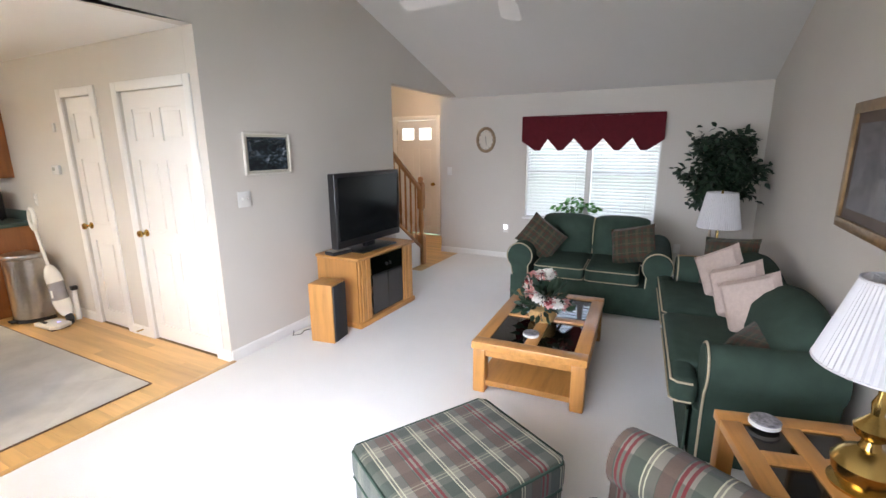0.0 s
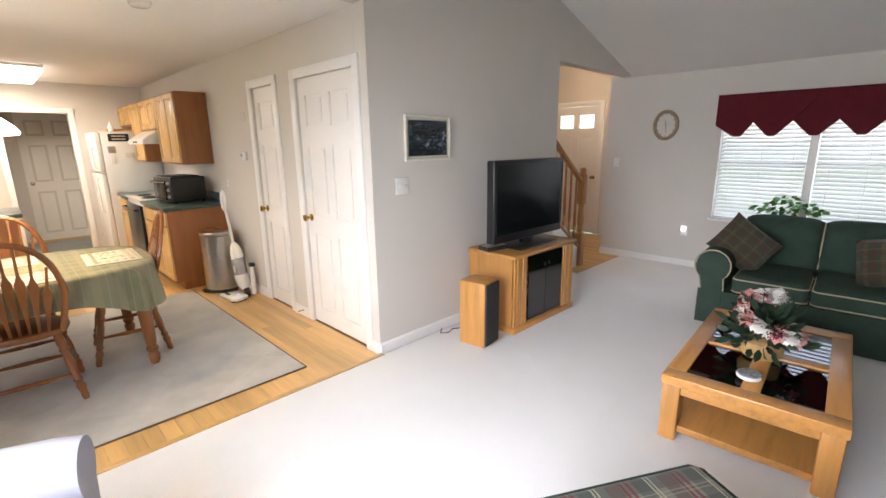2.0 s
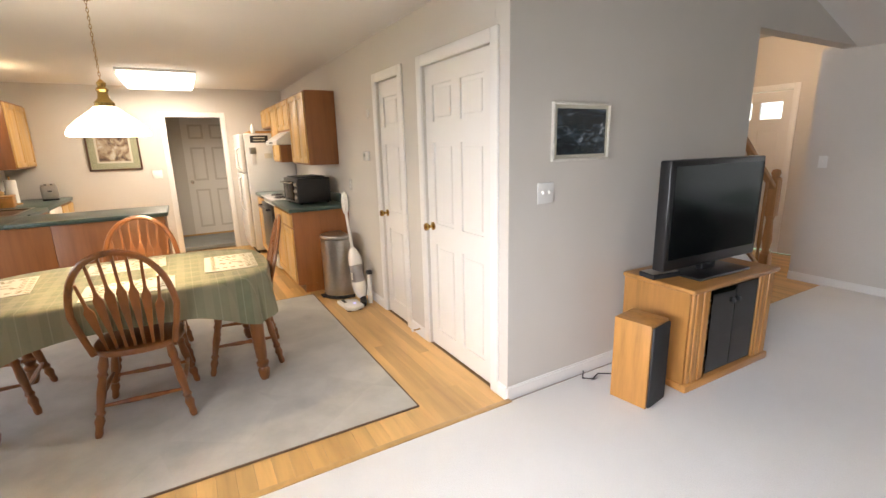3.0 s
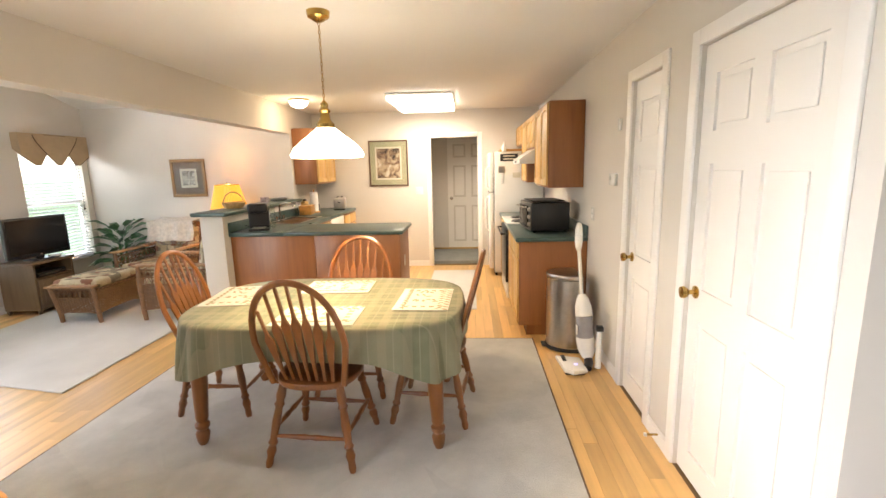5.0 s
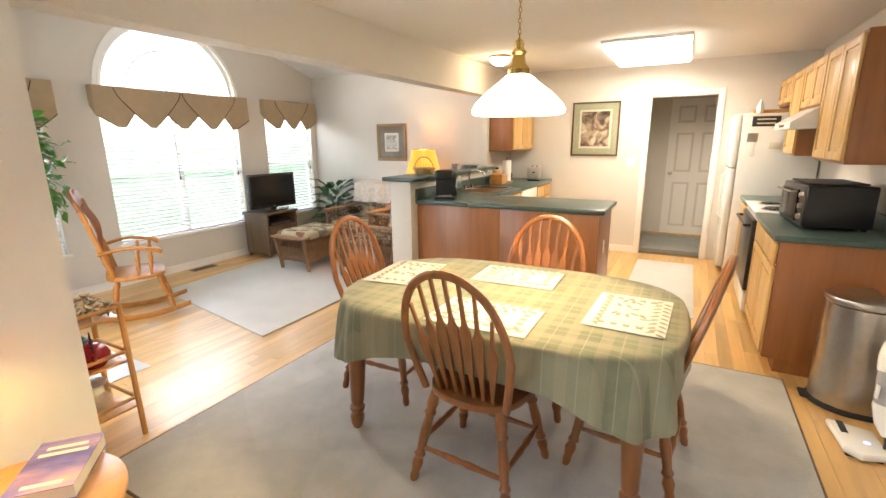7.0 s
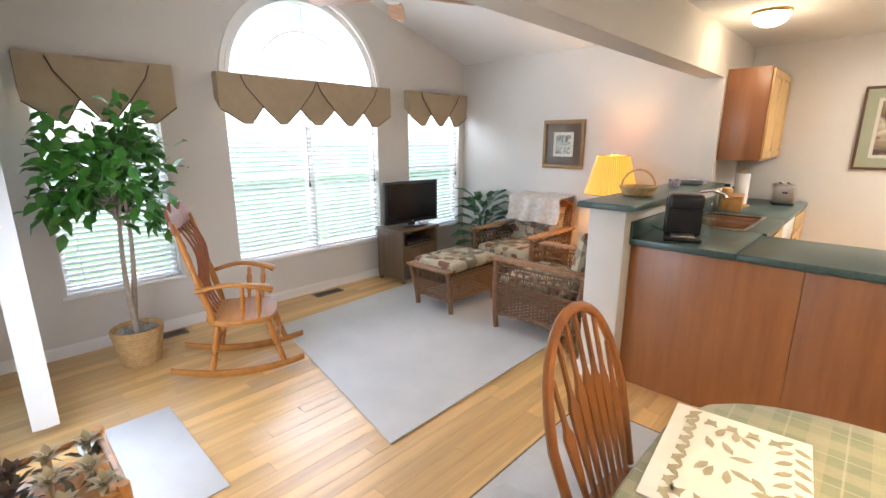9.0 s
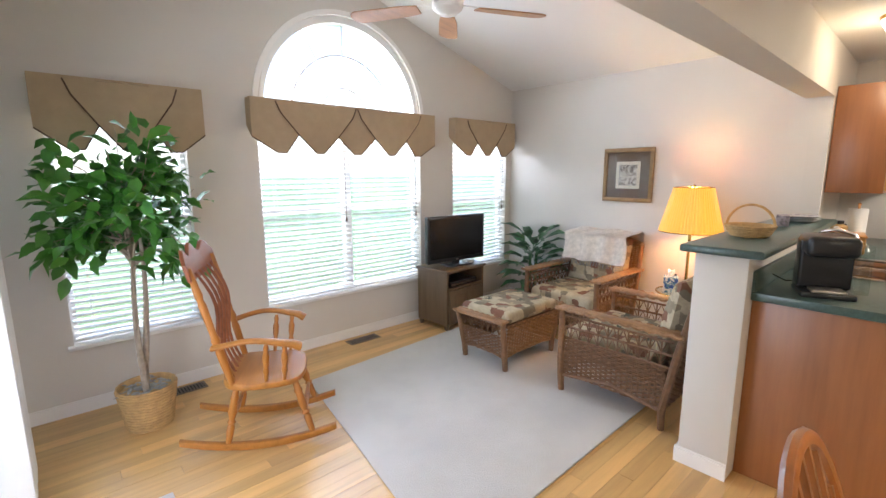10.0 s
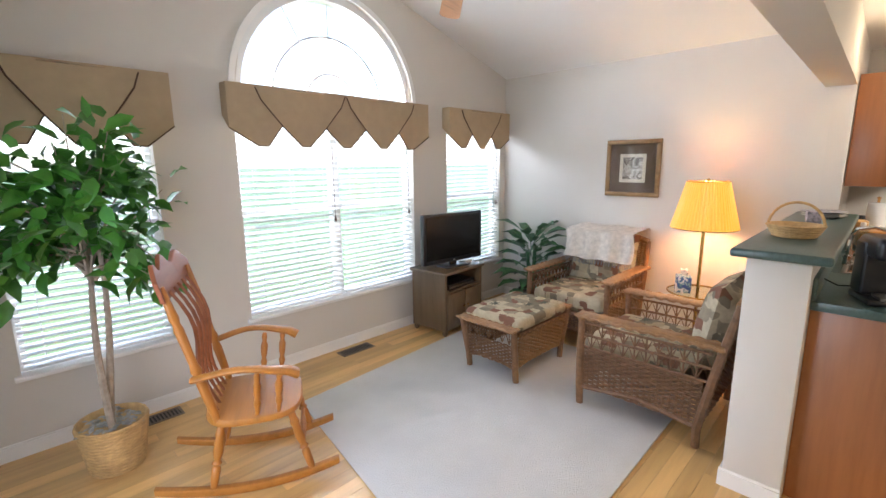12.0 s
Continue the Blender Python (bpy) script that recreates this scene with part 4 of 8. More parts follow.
g = thing("set_top_box", "flat grey remote and box beside the television", "electronics", pose(0.24, 1.02, 0.667, 0, 0, 80))
part("case", B(-0.11, 0.11, -0.06, 0.06, 0, 0.03, 0.006), BLACKM, g)
part("lid", B(-0.1, 0.1, -0.05, 0.05, 0.03, 0.036, 0.002), STEEL, g)

sp = thing("loudspeaker", "floor-standing oak loudspeaker with black cloth grille", "speaker", pose(0.396, 0.665, 0.012, 0, 0, 9))
part("cabinet", B(-0.115, 0.105, -0.1, 0.1, 0, 0.505, 0.004), OAKZ, sp)
part("grille", B(0.105, 0.122, -0.094, 0.094, 0.012, 0.493, 0.006), BLACKM, sp, "black cloth grille")
bm = bm_new()
tube(bm, [(0.02, 0.62, 0.02), (0.08, 0.55, 0.018), (0.12, 0.60, 0.018), (0.09, 0.68, 0.018), (0.16, 0.74, 0.03)], 0.004, 6)
solid("speaker_cable", bm, BLACKM, "thin dark cable curled on the carpet", "cable")

# coffee table
ct = thing("coffee_table", "honey oak coffee table with smoked glass inserts and lower shelf", "table", pose(2.155, 1.05, 0.012, 0, 0, 3.5))
CW, CL, CH = 0.365, 0.615, 0.36
for sx in (-1, 1):
    for sy in (-1, 1):
        x, y = sx * (CW - 0.05), sy * (CL - 0.05)
        part("leg", B(x - 0.042, x + 0.042, y - 0.042, y + 0.042, 0, CH - 0.05, 0.01), OAKZ, ct)
bm = bm_new()
for a, b, c, d in ((-CW, CW, -CL, -CL + 0.1), (-CW, CW, CL - 0.1, CL), (-CW, -CW + 0.09, -CL + 0.1, CL - 0.1), (CW - 0.09, CW, -CL + 0.1, CL - 0.1), (-CW + 0.09, CW - 0.09, -0.04, 0.04), (-0.04, 0.04, -CL + 0.1, -0.04), (-0.04, 0.04, 0.04, CL - 0.1)):
    box(bm, a, b, c, d, CH - 0.05, CH, 0.006)
part("top_frame", bm, OAK, ct)
for sx in (-1, 1):
    for sy in (-1, 1):
        xa, xb = sorted((sx * 0.036, sx * (CW - 0.086)))
        ya, yb = sorted((sy * 0.036, sy * (CL - 0.096)))
        part("glass_insert", B(xa, xb, ya, yb, CH - 0.02, CH - 0.012), DGLASS, ct, "smoked glass insert")
bm = bm_new()
box(bm, -CW + 0.02, CW - 0.02, -CL + 0.02, CL - 0.02, CH - 0.10, CH - 0.051, 0.008)
bmesh.ops.delete(bm, geom=[f for f in bm.faces if abs(f.normal.z) > 0.9], context="FACES")
part("apron", bm, OAK, ct)
part("lower_shelf", B(-CW + 0.03, CW - 0.03, -CL + 0.03, CL - 0.03, 0.045, 0.085, 0.008), OAK, ct)


def coaster(m):
    c = thing("coaster_stack", "small stack of round patterned coasters", "coaster", m)
    for i in range(3):
        bm = bm_new()
        lathe(bm, [(0.0, 0), (0.05, 0), (0.054, 0.004), (0.05, 0.008), (0.0, 0.008)], random.uniform(-0.003, 0.003), 0, i * 0.0085, 24)
        part("coaster", bm, APPL if i != 2 else plain("coaster_print", (0.25, 0.24, 0.26), 0.4, 0.9, 60, 90, 0.0), c)


coaster(pose(2.155, 0.67, 0.373))

# flowers in a low bowl
fl = thing("flower_arrangement", "silk flower arrangement with pink, white and red blooms", "flowers", pose(2.14, 1.0, 0.372) @ Matrix.Scale(1.2, 4))
bm = bm_new()
lathe(bm, [(0.0, 0), (0.07, 0), (0.085, 0.03), (0.08, 0.07), (0.07, 0.075), (0.0, 0.07)], seg=20)
part("bowl", bm, BASK, fl)


def leaf_shape(bm, m, ln, w, bend=0.15):
    pts = [(0, 0, 0), (ln * 0.3, w * 0.5, bend * ln * 0.12), (ln * 0.65, w * 0.42, bend * ln * 0.1), (ln, 0, -bend * ln), (ln * 0.65, -w * 0.42, bend * ln * 0.1), (ln * 0.3, -w * 0.5, bend * ln * 0.12), (ln * 0.32, 0, -0.02 * ln), (ln * 0.66, 0, -bend * ln * 0.3)]
    v = [bm.verts.new(m @ Vector(p)) for p in pts]
    for f in ((0, 6, 1), (1, 6, 7, 2), (2, 7, 3), (0, 5, 6), (5, 4, 7, 6), (4, 3, 7)):
        bm.faces.new([v[i] for i in f])


def aim(p, d, spin=0.0):
    """A pose at p whose x axis points along d."""
    q = Vector(d).normalized().to_track_quat("X", "Z").to_matrix().to_4x4()
    return Matrix.Translation(p) @ q @ Matrix.Rotation(spin, 4, "X")


bm = bm_new()
for i in range(170):
    a, el = random.uniform(0, 6.28), random.uniform(-0.1, 1.3)
    d = Vector((math.cos(a) * math.cos(el), math.sin(a) * math.cos(el), math.sin(el)))
    leaf_shape(bm, aim(Vector((0, 0, 0.08)) + d * random.uniform(0.04, 0.15), d + Vector((0, 0, random.uniform(-0.5, 0.3))), random.uniform(0, 6)), random.uniform(0.06, 0.10), 0.03)
part("greenery", bm, LEAFD, fl)
PET = [plain("white_petal", (0.75, 0.72, 0.66), 0.8, 0.06), plain("pink_petal", (0.62, 0.30, 0.27), 0.8, 0.12), plain("dark_red_petal", (0.20, 0.015, 0.02), 0.8, 0.2)]
for i in range(46):
    a, el = i * 2.4, 0.15 + 1.25 * ((i * 0.618) % 1)
    d = Vector((math.cos(a) * math.cos(el), math.sin(a) * math.cos(el), math.sin(el)))
    p = Vector((0, 0, 0.09)) + Vector((d.x * 0.135, d.y * 0.135, d.z * 0.20)) * (0.8 + 0.25 * ((i * 0.37) % 1))
    bm = bm_new()
    kind = 0 if i % 3 != 1 else (1 if i % 2 else 2)
    r = 0.040 if kind == 1 else 0.032
    for k in range(9):
        b = k * 2.4
        s = 0.35 + 0.65 * k / 9
        dd = Vector((math.cos(b) * s, math.sin(b) * s, 1.1 - s))
        leaf_shape(bm, aim(p, d.to_track_quat("Z", "Y").to_matrix() @ dd), r * 1.2, r * 1.1, 0.3)
    part("bloom", bm, PET[kind], fl)


def puff(bm, x0, x1, y0, y1, z0, z1, hump):
    """Stuffed back section: full in front, rounded over the top, sinking towards its ends."""
    n, rings = 14, []
    for i in range(n + 1):
        u = 2 * i / n - 1
        e = (1 - abs(u) ** 5) ** 0.5 if abs(u) < 1 else 0.0
        zt = z1 - hump * abs(u) ** 2.4 - 0.025 * (1 - e)
        yf, t = y0 + 0.045 * (1 - e), y1 - y0
        prof = [(yf + 0.02, z0), (yf - 0.015, z0 + 0.35 * (zt - z0)), (yf + 0.01, z0 + 0.68 * (zt - z0)), (yf + 0.22 * t, zt - 0.06), (yf + 0.42 * t, zt - 0.015), (yf + 0.62 * t, zt), (y1 - 0.13 * t, zt - 0.02), (y1, zt - 0.09), (y1, z0)]
        rings.append([bm.verts.new((x0 + (x1 - x0) * i / n, y, z)) for y, z in prof])
    k = len(rings[0])
    for a, b in zip(rings, rings[1:]):
        for q in range(k):
            bm.faces.new((a[q], a[(q + 1) % k], b[(q + 1) % k], b[q]))
    bm.faces.new(rings[0])
    bm.faces.new(rings[-1][::-1])
    bmesh.ops.recalc_face_normals(bm, faces=bm.faces)


def upholstered(name, width, depth, seats, m, cloth, label, category, arm_r=0.115, seat_h=0.45, back_h=0.86, piped=True, setback=0.0, hump=0.02):
    """Rolled-arm seat: local x along its width, it faces -y, back at +y."""
    s = thing(name, label, category, m)
    w, d = width / 2, depth
    arm = arm_r * 2
    bm = bm_new()
    box(bm, -w + 0.05, w - 0.05, -d / 2 + 0.03 + setback * 0.5, d / 2 - 0.02, 0.02, seat_h - 0.15, 0.02)
    part("base", bm, cloth, s)
    for sx in (-1, 1):
        cx = sx * (w - arm_r)
        ztop = 0.635
        prof = [(cx - arm_r * 0.66, 0.02), (cx + arm_r * 0.66, 0.02), (cx + arm_r * 0.62, 0.30)]
        for i in range(17):
            a = radians(-48 + 276 * i / 16)
            prof.append((cx + sx * 0.014 + arm_r * math.cos(a), ztop - arm_r + arm_r * math.sin(a)))
        prof.append((cx - arm_r * 0.62, 0.30))
        bm = bm_new()
        v = []
        ny = 8
        for j in range(ny + 1):
            y = -d / 2 + setback + (d - setback - 0.06) * j / ny
            rise = 0.035 * (j / ny) ** 2
            g = 0.93 + 0.07 * min(1, j * 1.0)
            v.append([bm.verts.new((cx + (px - cx) * g, y, pz * (0.985 if j == 0 and pz > 0.4 else 1) + rise * (pz > 0.31))) for px, pz in prof])
        k = len(prof)
        for a, b in zip(v, v[1:]):
            for i in range(k):
                bm.faces.new((a[i], a[(i + 1) % k], b[(i + 1) % k], b[i]))
        bm.faces.new(v[0][::-1])
        bm.faces.new(v[-1])
        bmesh.ops.recalc_face_normals(bm, faces=bm.faces)
        ap = part("arm", bm, cloth, s, sharp=60)
        if piped:
            bm = bm_new()
            tube(bm, [(px, -d / 2 + setback + 0.012, pz) for px, pz in prof[1:]], 0.0065, 6)
            part("piping", bm, PIPING, ap, "tan piping")
    iw = (width - 2 * arm) / seats
    for k in range(seats):
        x = -w + arm + iw * (k + 0.5)
        xa, xb = x - iw / 2 + 0.004, x + iw / 2 - 0.004
        bm = bm_new()
        box(bm, xa, xb, -d / 2 - 0.015, d / 2 - 0.2, seat_h - 0.15, seat_h, 0.05, 4)
        if setback:
            ea, eb = (xa - arm * 0.8, xa + 0.05) if k == 0 else (xb - 0.05, xb + arm * 0.8)
            if k in (0, seats - 1):
                box(bm, ea, eb, -d / 2 - 0.015, -d / 2 + setback - 0.006, seat_h - 0.15, seat_h - 0.002, 0.045, 4)
        for vtx in bm.verts:
            u = 1 - ((vtx.co.x - x) / (iw / 2)) ** 2
            if vtx.co.z > seat_h - 0.06:
                vtx.co.z += 0.02 * max(0, u)
        c = part("seat_cushion", bm, cloth, s)
        if piped:
            bm = bm_new()
            for zz in (seat_h - 0.025, seat_h - 0.128):
                y0 = -d / 2 - 0.014
                la = xa - arm * 0.8 if setback and k == 0 else xa
                lb = xb + arm * 0.8 if setback and k == seats - 1 else xb
                tube(bm, [(la + 0.006, y0 + 0.10 + 0.35 * (la == xa), zz), (la + 0.006, y0 + 0.03, zz), (la + 0.036, y0, zz), (lb - 0.036, y0, zz), (lb - 0.006, y0 + 0.03, zz), (lb - 0.006, y0 + 0.10 + 0.35 * (lb == xb), zz)], 0.006, 6)
            part("piping", bm, PIPING, c, "tan piping")
        bm = bm_new()
        puff(bm, xa - 0.003 - (0.06 if k == 0 else 0), xb + 0.003 + (0.06 if k == seats - 1 else 0), d / 2 - 0.30, d / 2, seat_h - 0.08, back_h, hump)
        part("back_cushion", bm, cloth, s, sharp=60)
        if piped and k and hump < 0.05:
            bm = bm_new()
            tube(bm, [(xa - 0.004, d / 2 - 0.262, seat_h), (xa - 0.004, d / 2 - 0.262, back_h - 0.20), (xa - 0.004, d / 2 - 0.225, back_h - 0.095), (xa - 0.004, d / 2 - 0.15, back_h - 0.045), (xa - 0.004, d / 2 - 0.06, back_h - 0.05)], 0.006, 6)
            part("seam_piping", bm, PIPING, s, "tan piping")
    bm = bm_new()
    box(bm, -w + 0.03, w - 0.03, -d / 2 + 0.004 + setback * 0.5, -d / 2 + 0.016 + setback * 0.5, 0.01, seat_h - 0.15)
    part("skirt", bm, cloth, s)
    return s


upholstered("loveseat", 1.52, 0.90, 2, pose(2.18, 2.72, 0.012, 0, 0, 3), SOFA, "dark green rolled-arm loveseat with tan piping", "sofa", 0.13)
upholstered("sofa", 2.20, 0.73, 2, pose(3.30, 1.36, 0.012, 0, 0, -86), SOFA, "long dark green rolled-arm sofa with tan piping", "sofa", 0.125, setback=0.12, hump=0.09, back_h=0.80)
upholstered("armchair", 0.86, 0.86, 1, pose(3.055, -1.05, 0.012, 0, 0, 240), PLAID, "green and red plaid rolled-arm armchair", "armchair", 0.11, 0.43, 0.88, False)


def throw_pillow(w, h, t, m, cloth, label):
    p = thing("throw_pillow", label, "pillow", m, "pillows on the sofas")
    bm = bm_new()
    cushion(bm, w, h, t, pose(0, 0, 0, 90))
    part("cover", bm, cloth, p)
    return p


for x, y, z, rz, lean, roll in ((1.70, 2.55, 0.66, 14, -22, 38), (2.60, 2.59, 0.66, -13, -20, -14)):
    throw_pillow(0.42, 0.36, 0.13, pose(x, y, z, lean, roll, rz), PLAIDZ, "dark red and green plaid throw pillow on the loveseat")
for x, y, z, rz, lean, roll in ((3.30, 1.86, 0.655, -26, -16, -30), (3.37, 1.42, 0.645, -24, -16, -24), (3.42, 1.12, 0.645, -22, -16, -24)):
    throw_pillow(0.35, 0.35, 0.13, pose(x, y, z, lean, roll, rz), PILLOW, "pale mauve square throw pillow leaning on the sofa back")
throw_pillow(0.42, 0.38, 0.14, pose(3.47, 0.74, 0.575, -58, -12, -60), PLAIDZ, "dark plaid throw pillow by the sofa arm")
throw_pillow(0.46, 0.42, 0.14, pose(3.36, 2.16, 0.66, -16, -8, -40), PLAIDZ, "brown plaid throw pillow at the sofa end")

# ottoman
ot = thing("ottoman", "green and red plaid upholstered ottoman", "ottoman", pose(2.243, -0.675, 0.012, 0, 0, -30))
bm = bm_new()
box(bm, -0.265, 0.265, -0.335, 0.335, 0.05, 0.33, 0.02)
part("body", bm, PLAID, ot)
bm = bm_new()
box(bm, -0.275, 0.275, -0.345, 0.345, 0.27, 0.415, 0.035, 4)
for v in bm.verts:
    if v.co.z > 0.39:
        v.co.z += 0.02 * (1 - (v.co.x / 0.28) ** 2) * (1 - (v.co.y / 0.35) ** 2)
c = part("top_cushion", bm, PLAID, ot)
bm = bm_new()
for z in (0.285, 0.40):
    x, y = 0.272, 0.342
    tube(bm, [(-x, -y + 0.03, z), (-x + 0.03, -y, z), (x - 0.03, -y, z), (x, -y + 0.03, z), (x, y - 0.03, z), (x - 0.03, y, z), (-x + 0.03, y, z), (-x, y - 0.03, z), (-x, -y + 0.03, z)], 0.006, 6)
part("welt", bm, SOFA, c)
for sx in (-1, 1):
    for sy in (-1, 1):
        bm = bm_new()
        lathe(bm, [(0.02, 0), (0.028, 0.05)], sx * 0.21, sy * 0.28, 0, 10)
        part("foot", bm, CHAIR, ot)


def end_table(m, w, d, h, label):
    t = thing("end_table", label, "table", m)
    for sx in (-1, 1):
        for sy in (-1, 1):
            x, y = sx * (w / 2 - 0.04), sy * (d / 2 - 0.04)
            part("leg", B(x - 0.032, x + 0.032, y - 0.032, y + 0.032, 0, h - 0.04, 0.008), OAKZ, t)
    bm = bm_new()
    f = 0.075
    for a, b, c, e in ((-w / 2, w / 2, -d / 2, -d / 2 + f), (-w / 2, w / 2, d / 2 - f, d / 2), (-w / 2, -w / 2 + f, -d / 2 + f, d / 2 - f), (w / 2 - f, w / 2, -d / 2 + f, d / 2 - f), (-0.035, 0.035, -d / 2 + f, d / 2 - f), (-w / 2 + f, -0.035, -0.035, 0.035), (0.035, w / 2 - f, -0.035, 0.035)):
        box(bm, a, b, c, e, h - 0.04, h, 0.005)
    part("top_frame", bm, OAK, t)
    for sx in (-1, 1):
        for sy in (-1, 1):
            xa, xb = sorted((sx * 0.032, sx * (w / 2 - f + 0.004)))
            ya, yb = sorted((sy * 0.032, sy * (d / 2 - f + 0.004)))
            part("glass_insert", B(xa, xb, ya, yb, h - 0.018, h - 0.01), DGLASS, t, "smoked glass insert")
    part("shelf", B(-w / 2 + 0.03, w / 2 - 0.03, -d / 2 + 0.03, d / 2 - 0.03, 0.12, 0.145, 0.005), OAK, t)
    return t


end_table(pose(3.445, -0.325, 0.012, 0, 0, 13), 0.48, 0.56, 0.54, "honey oak end table with smoked glass panels beside the sofa")
end_table(pose(3.25, 2.78, 0.012), 0.50, 0.50, 0.50, "honey oak corner table between the two sofas")
coaster(pose(3.315, -0.15, 0.553))


def pleated(bm, r0, r1, h, z, n=60, depth=0.03):
    k = n * 2
    lo = [bm.verts.new(((r0 * (1 + depth * (i % 2))) * math.cos(2 * math.pi * i / k), (r0 * (1 + depth * (i % 2))) * math.sin(2 * math.pi * i / k), z)) for i in range(k)]
    hi = [bm.verts.new(((r1 * (1 + depth * (i % 2))) * math.cos(2 * math.pi * i / k), (r1 * (1 + depth * (i % 2))) * math.sin(2 * math.pi * i / k), z + h)) for i in range(k)]
    for i in range(k):
        bm.faces.new((lo[i], lo[(i + 1) % k], hi[(i + 1) % k], hi[i]))


def ring(bm, r, z, t=0.004, seg=32):
    tube(bm, [(r * math.cos(2 * math.pi * i / seg), r * math.sin(2 * math.pi * i / seg), z) for i in range(seg + 1)], t, 6)


def table_lamp(m, z0, z1, r0, r1, label, body, prof, shade=SHADE):
    t = thing("table_lamp", label, "lamp", m)
    bm = bm_new()
    lathe(bm, prof, seg=24)
    part("body", bm, body, t)
    bm = bm_new()
    pleated(bm, r0, r1, z1 - z0, z0)
    s = part("shade", bm, shade, t, "pleated lamp shade", 20)
    bm = bm_new()
    ring(bm, r0 * 1.015, z0)
    part("shade_rim", bm, shade, s)
    bm = bm_new()
    ring(bm, r1 * 1.015, z1)
    for k in range(3):
        a = k * 2.094
        tube(bm, [(0, 0, z1 - 0.02), (r1 * math.cos(a), r1 * math.sin(a), z1)], 0.002, 5)
    part("shade_rim", bm, shade, s)
    bm = bm_new()
    lathe(bm, [(0.004, 0), (0.012, 0.012), (0.008, 0.03), (0.0, 0.04)], 0, 0, z1 - 0.02, 10)
    part("finial", bm, BRASS, t)
    return t


BR = [(0.085, 0), (0.09, 0.012), (0.07, 0.022), (0.082, 0.05), (0.09, 0.085), (0.07, 0.115), (0.03, 0.14), (0.022, 0.165), (0.045, 0.185), (0.052, 0.21), (0.03, 0.235), (0.016, 0.255), (0.02, 0.29), (0.01, 0.32), (0.008, 0.62)]
table_lamp(pose(3.535, -0.40, 0.552), 0.41, 0.675, 0.178, 0.10, "turned brass table lamp with white pleated shade", BRASS, BR)
table_lamp(pose(3.307, 2.76, 0.512), 0.35, 0.67, 0.18, 0.125, "slim table lamp with white cone shade on the corner table", BRASS, [(0.09, 0), (0.09, 0.015), (0.03, 0.03), (0.012, 0.06), (0.022, 0.12), (0.012, 0.2), (0.008, 0.69)])

# pale armchair at the room's edge
upholstered("armchair", 0.80, 0.80, 1, pose(0.99, -2.26, 0.012, 0, 0, 160), LAV, "pale grey upholstered armchair at the carpet's edge", "armchair", 0.10, 0.43, 0.76, False)


def ceiling_fan(x, y, zc, zf, r, a0, blade, hub, label):
    f = thing("ceiling_fan", label, "fan", pose(x, y, zf))
    bm = bm_new()
    lathe(bm, [(0.0, zc - zf - 0.005), (0.06, zc - zf - 0.005), (0.065, zc - zf - 0.04), (0.02, zc - zf - 0.08), (0.012, zc - zf - 0.08), (0.012, 0.12), (0.0, 0.12)], seg=18)
    part("downrod", bm, hub, f)
    bm = bm_new()
    lathe(bm, [(0.0, -0.05), (0.05, -0.05), (0.09, -0.02), (0.10, 0.03), (0.09, 0.09), (0.04, 0.13), (0.0, 0.13)], seg=22)
    part("motor", bm, hub, f)
    for k in range(5):
        a = radians(a0 + 72 * k)
        m = Matrix.Rotation(a, 4, "Z") @ Matrix.Rotation(radians(10), 4, "X")
        bm = bm_new()
        outline = [(0.19, -0.045), (0.30, -0.062), (r - 0.05, -0.07), (r - 0.012, -0.05), (r, -0.02), (r, 0.02), (r - 0.012, 0.05), (r - 0.05, 0.07), (0.30, 0.062), (0.19, 0.045)]
        prism(bm, outline, 2, -0.004, 0.004)
        bmesh.ops.transform(bm, matrix=m, verts=bm.verts)
        bl = part("blade", bm, blade, f)
        bm = bm_new()
        prism(bm, [(0.08, -0.018), (0.24, -0.03), (0.24, 0.03), (0.08, 0.018)], 2, 0.005, 0.012)
        bmesh.ops.transform(bm, matrix=m, verts=bm.verts)
        part("blade_arm", bm, hub, bl)
    return f


ceiling_fan(2.0, 0.42, vault(0.42), 2.445, 0.66, 105, WHITE, WHITE, "white five-blade ceiling fan under the vault")


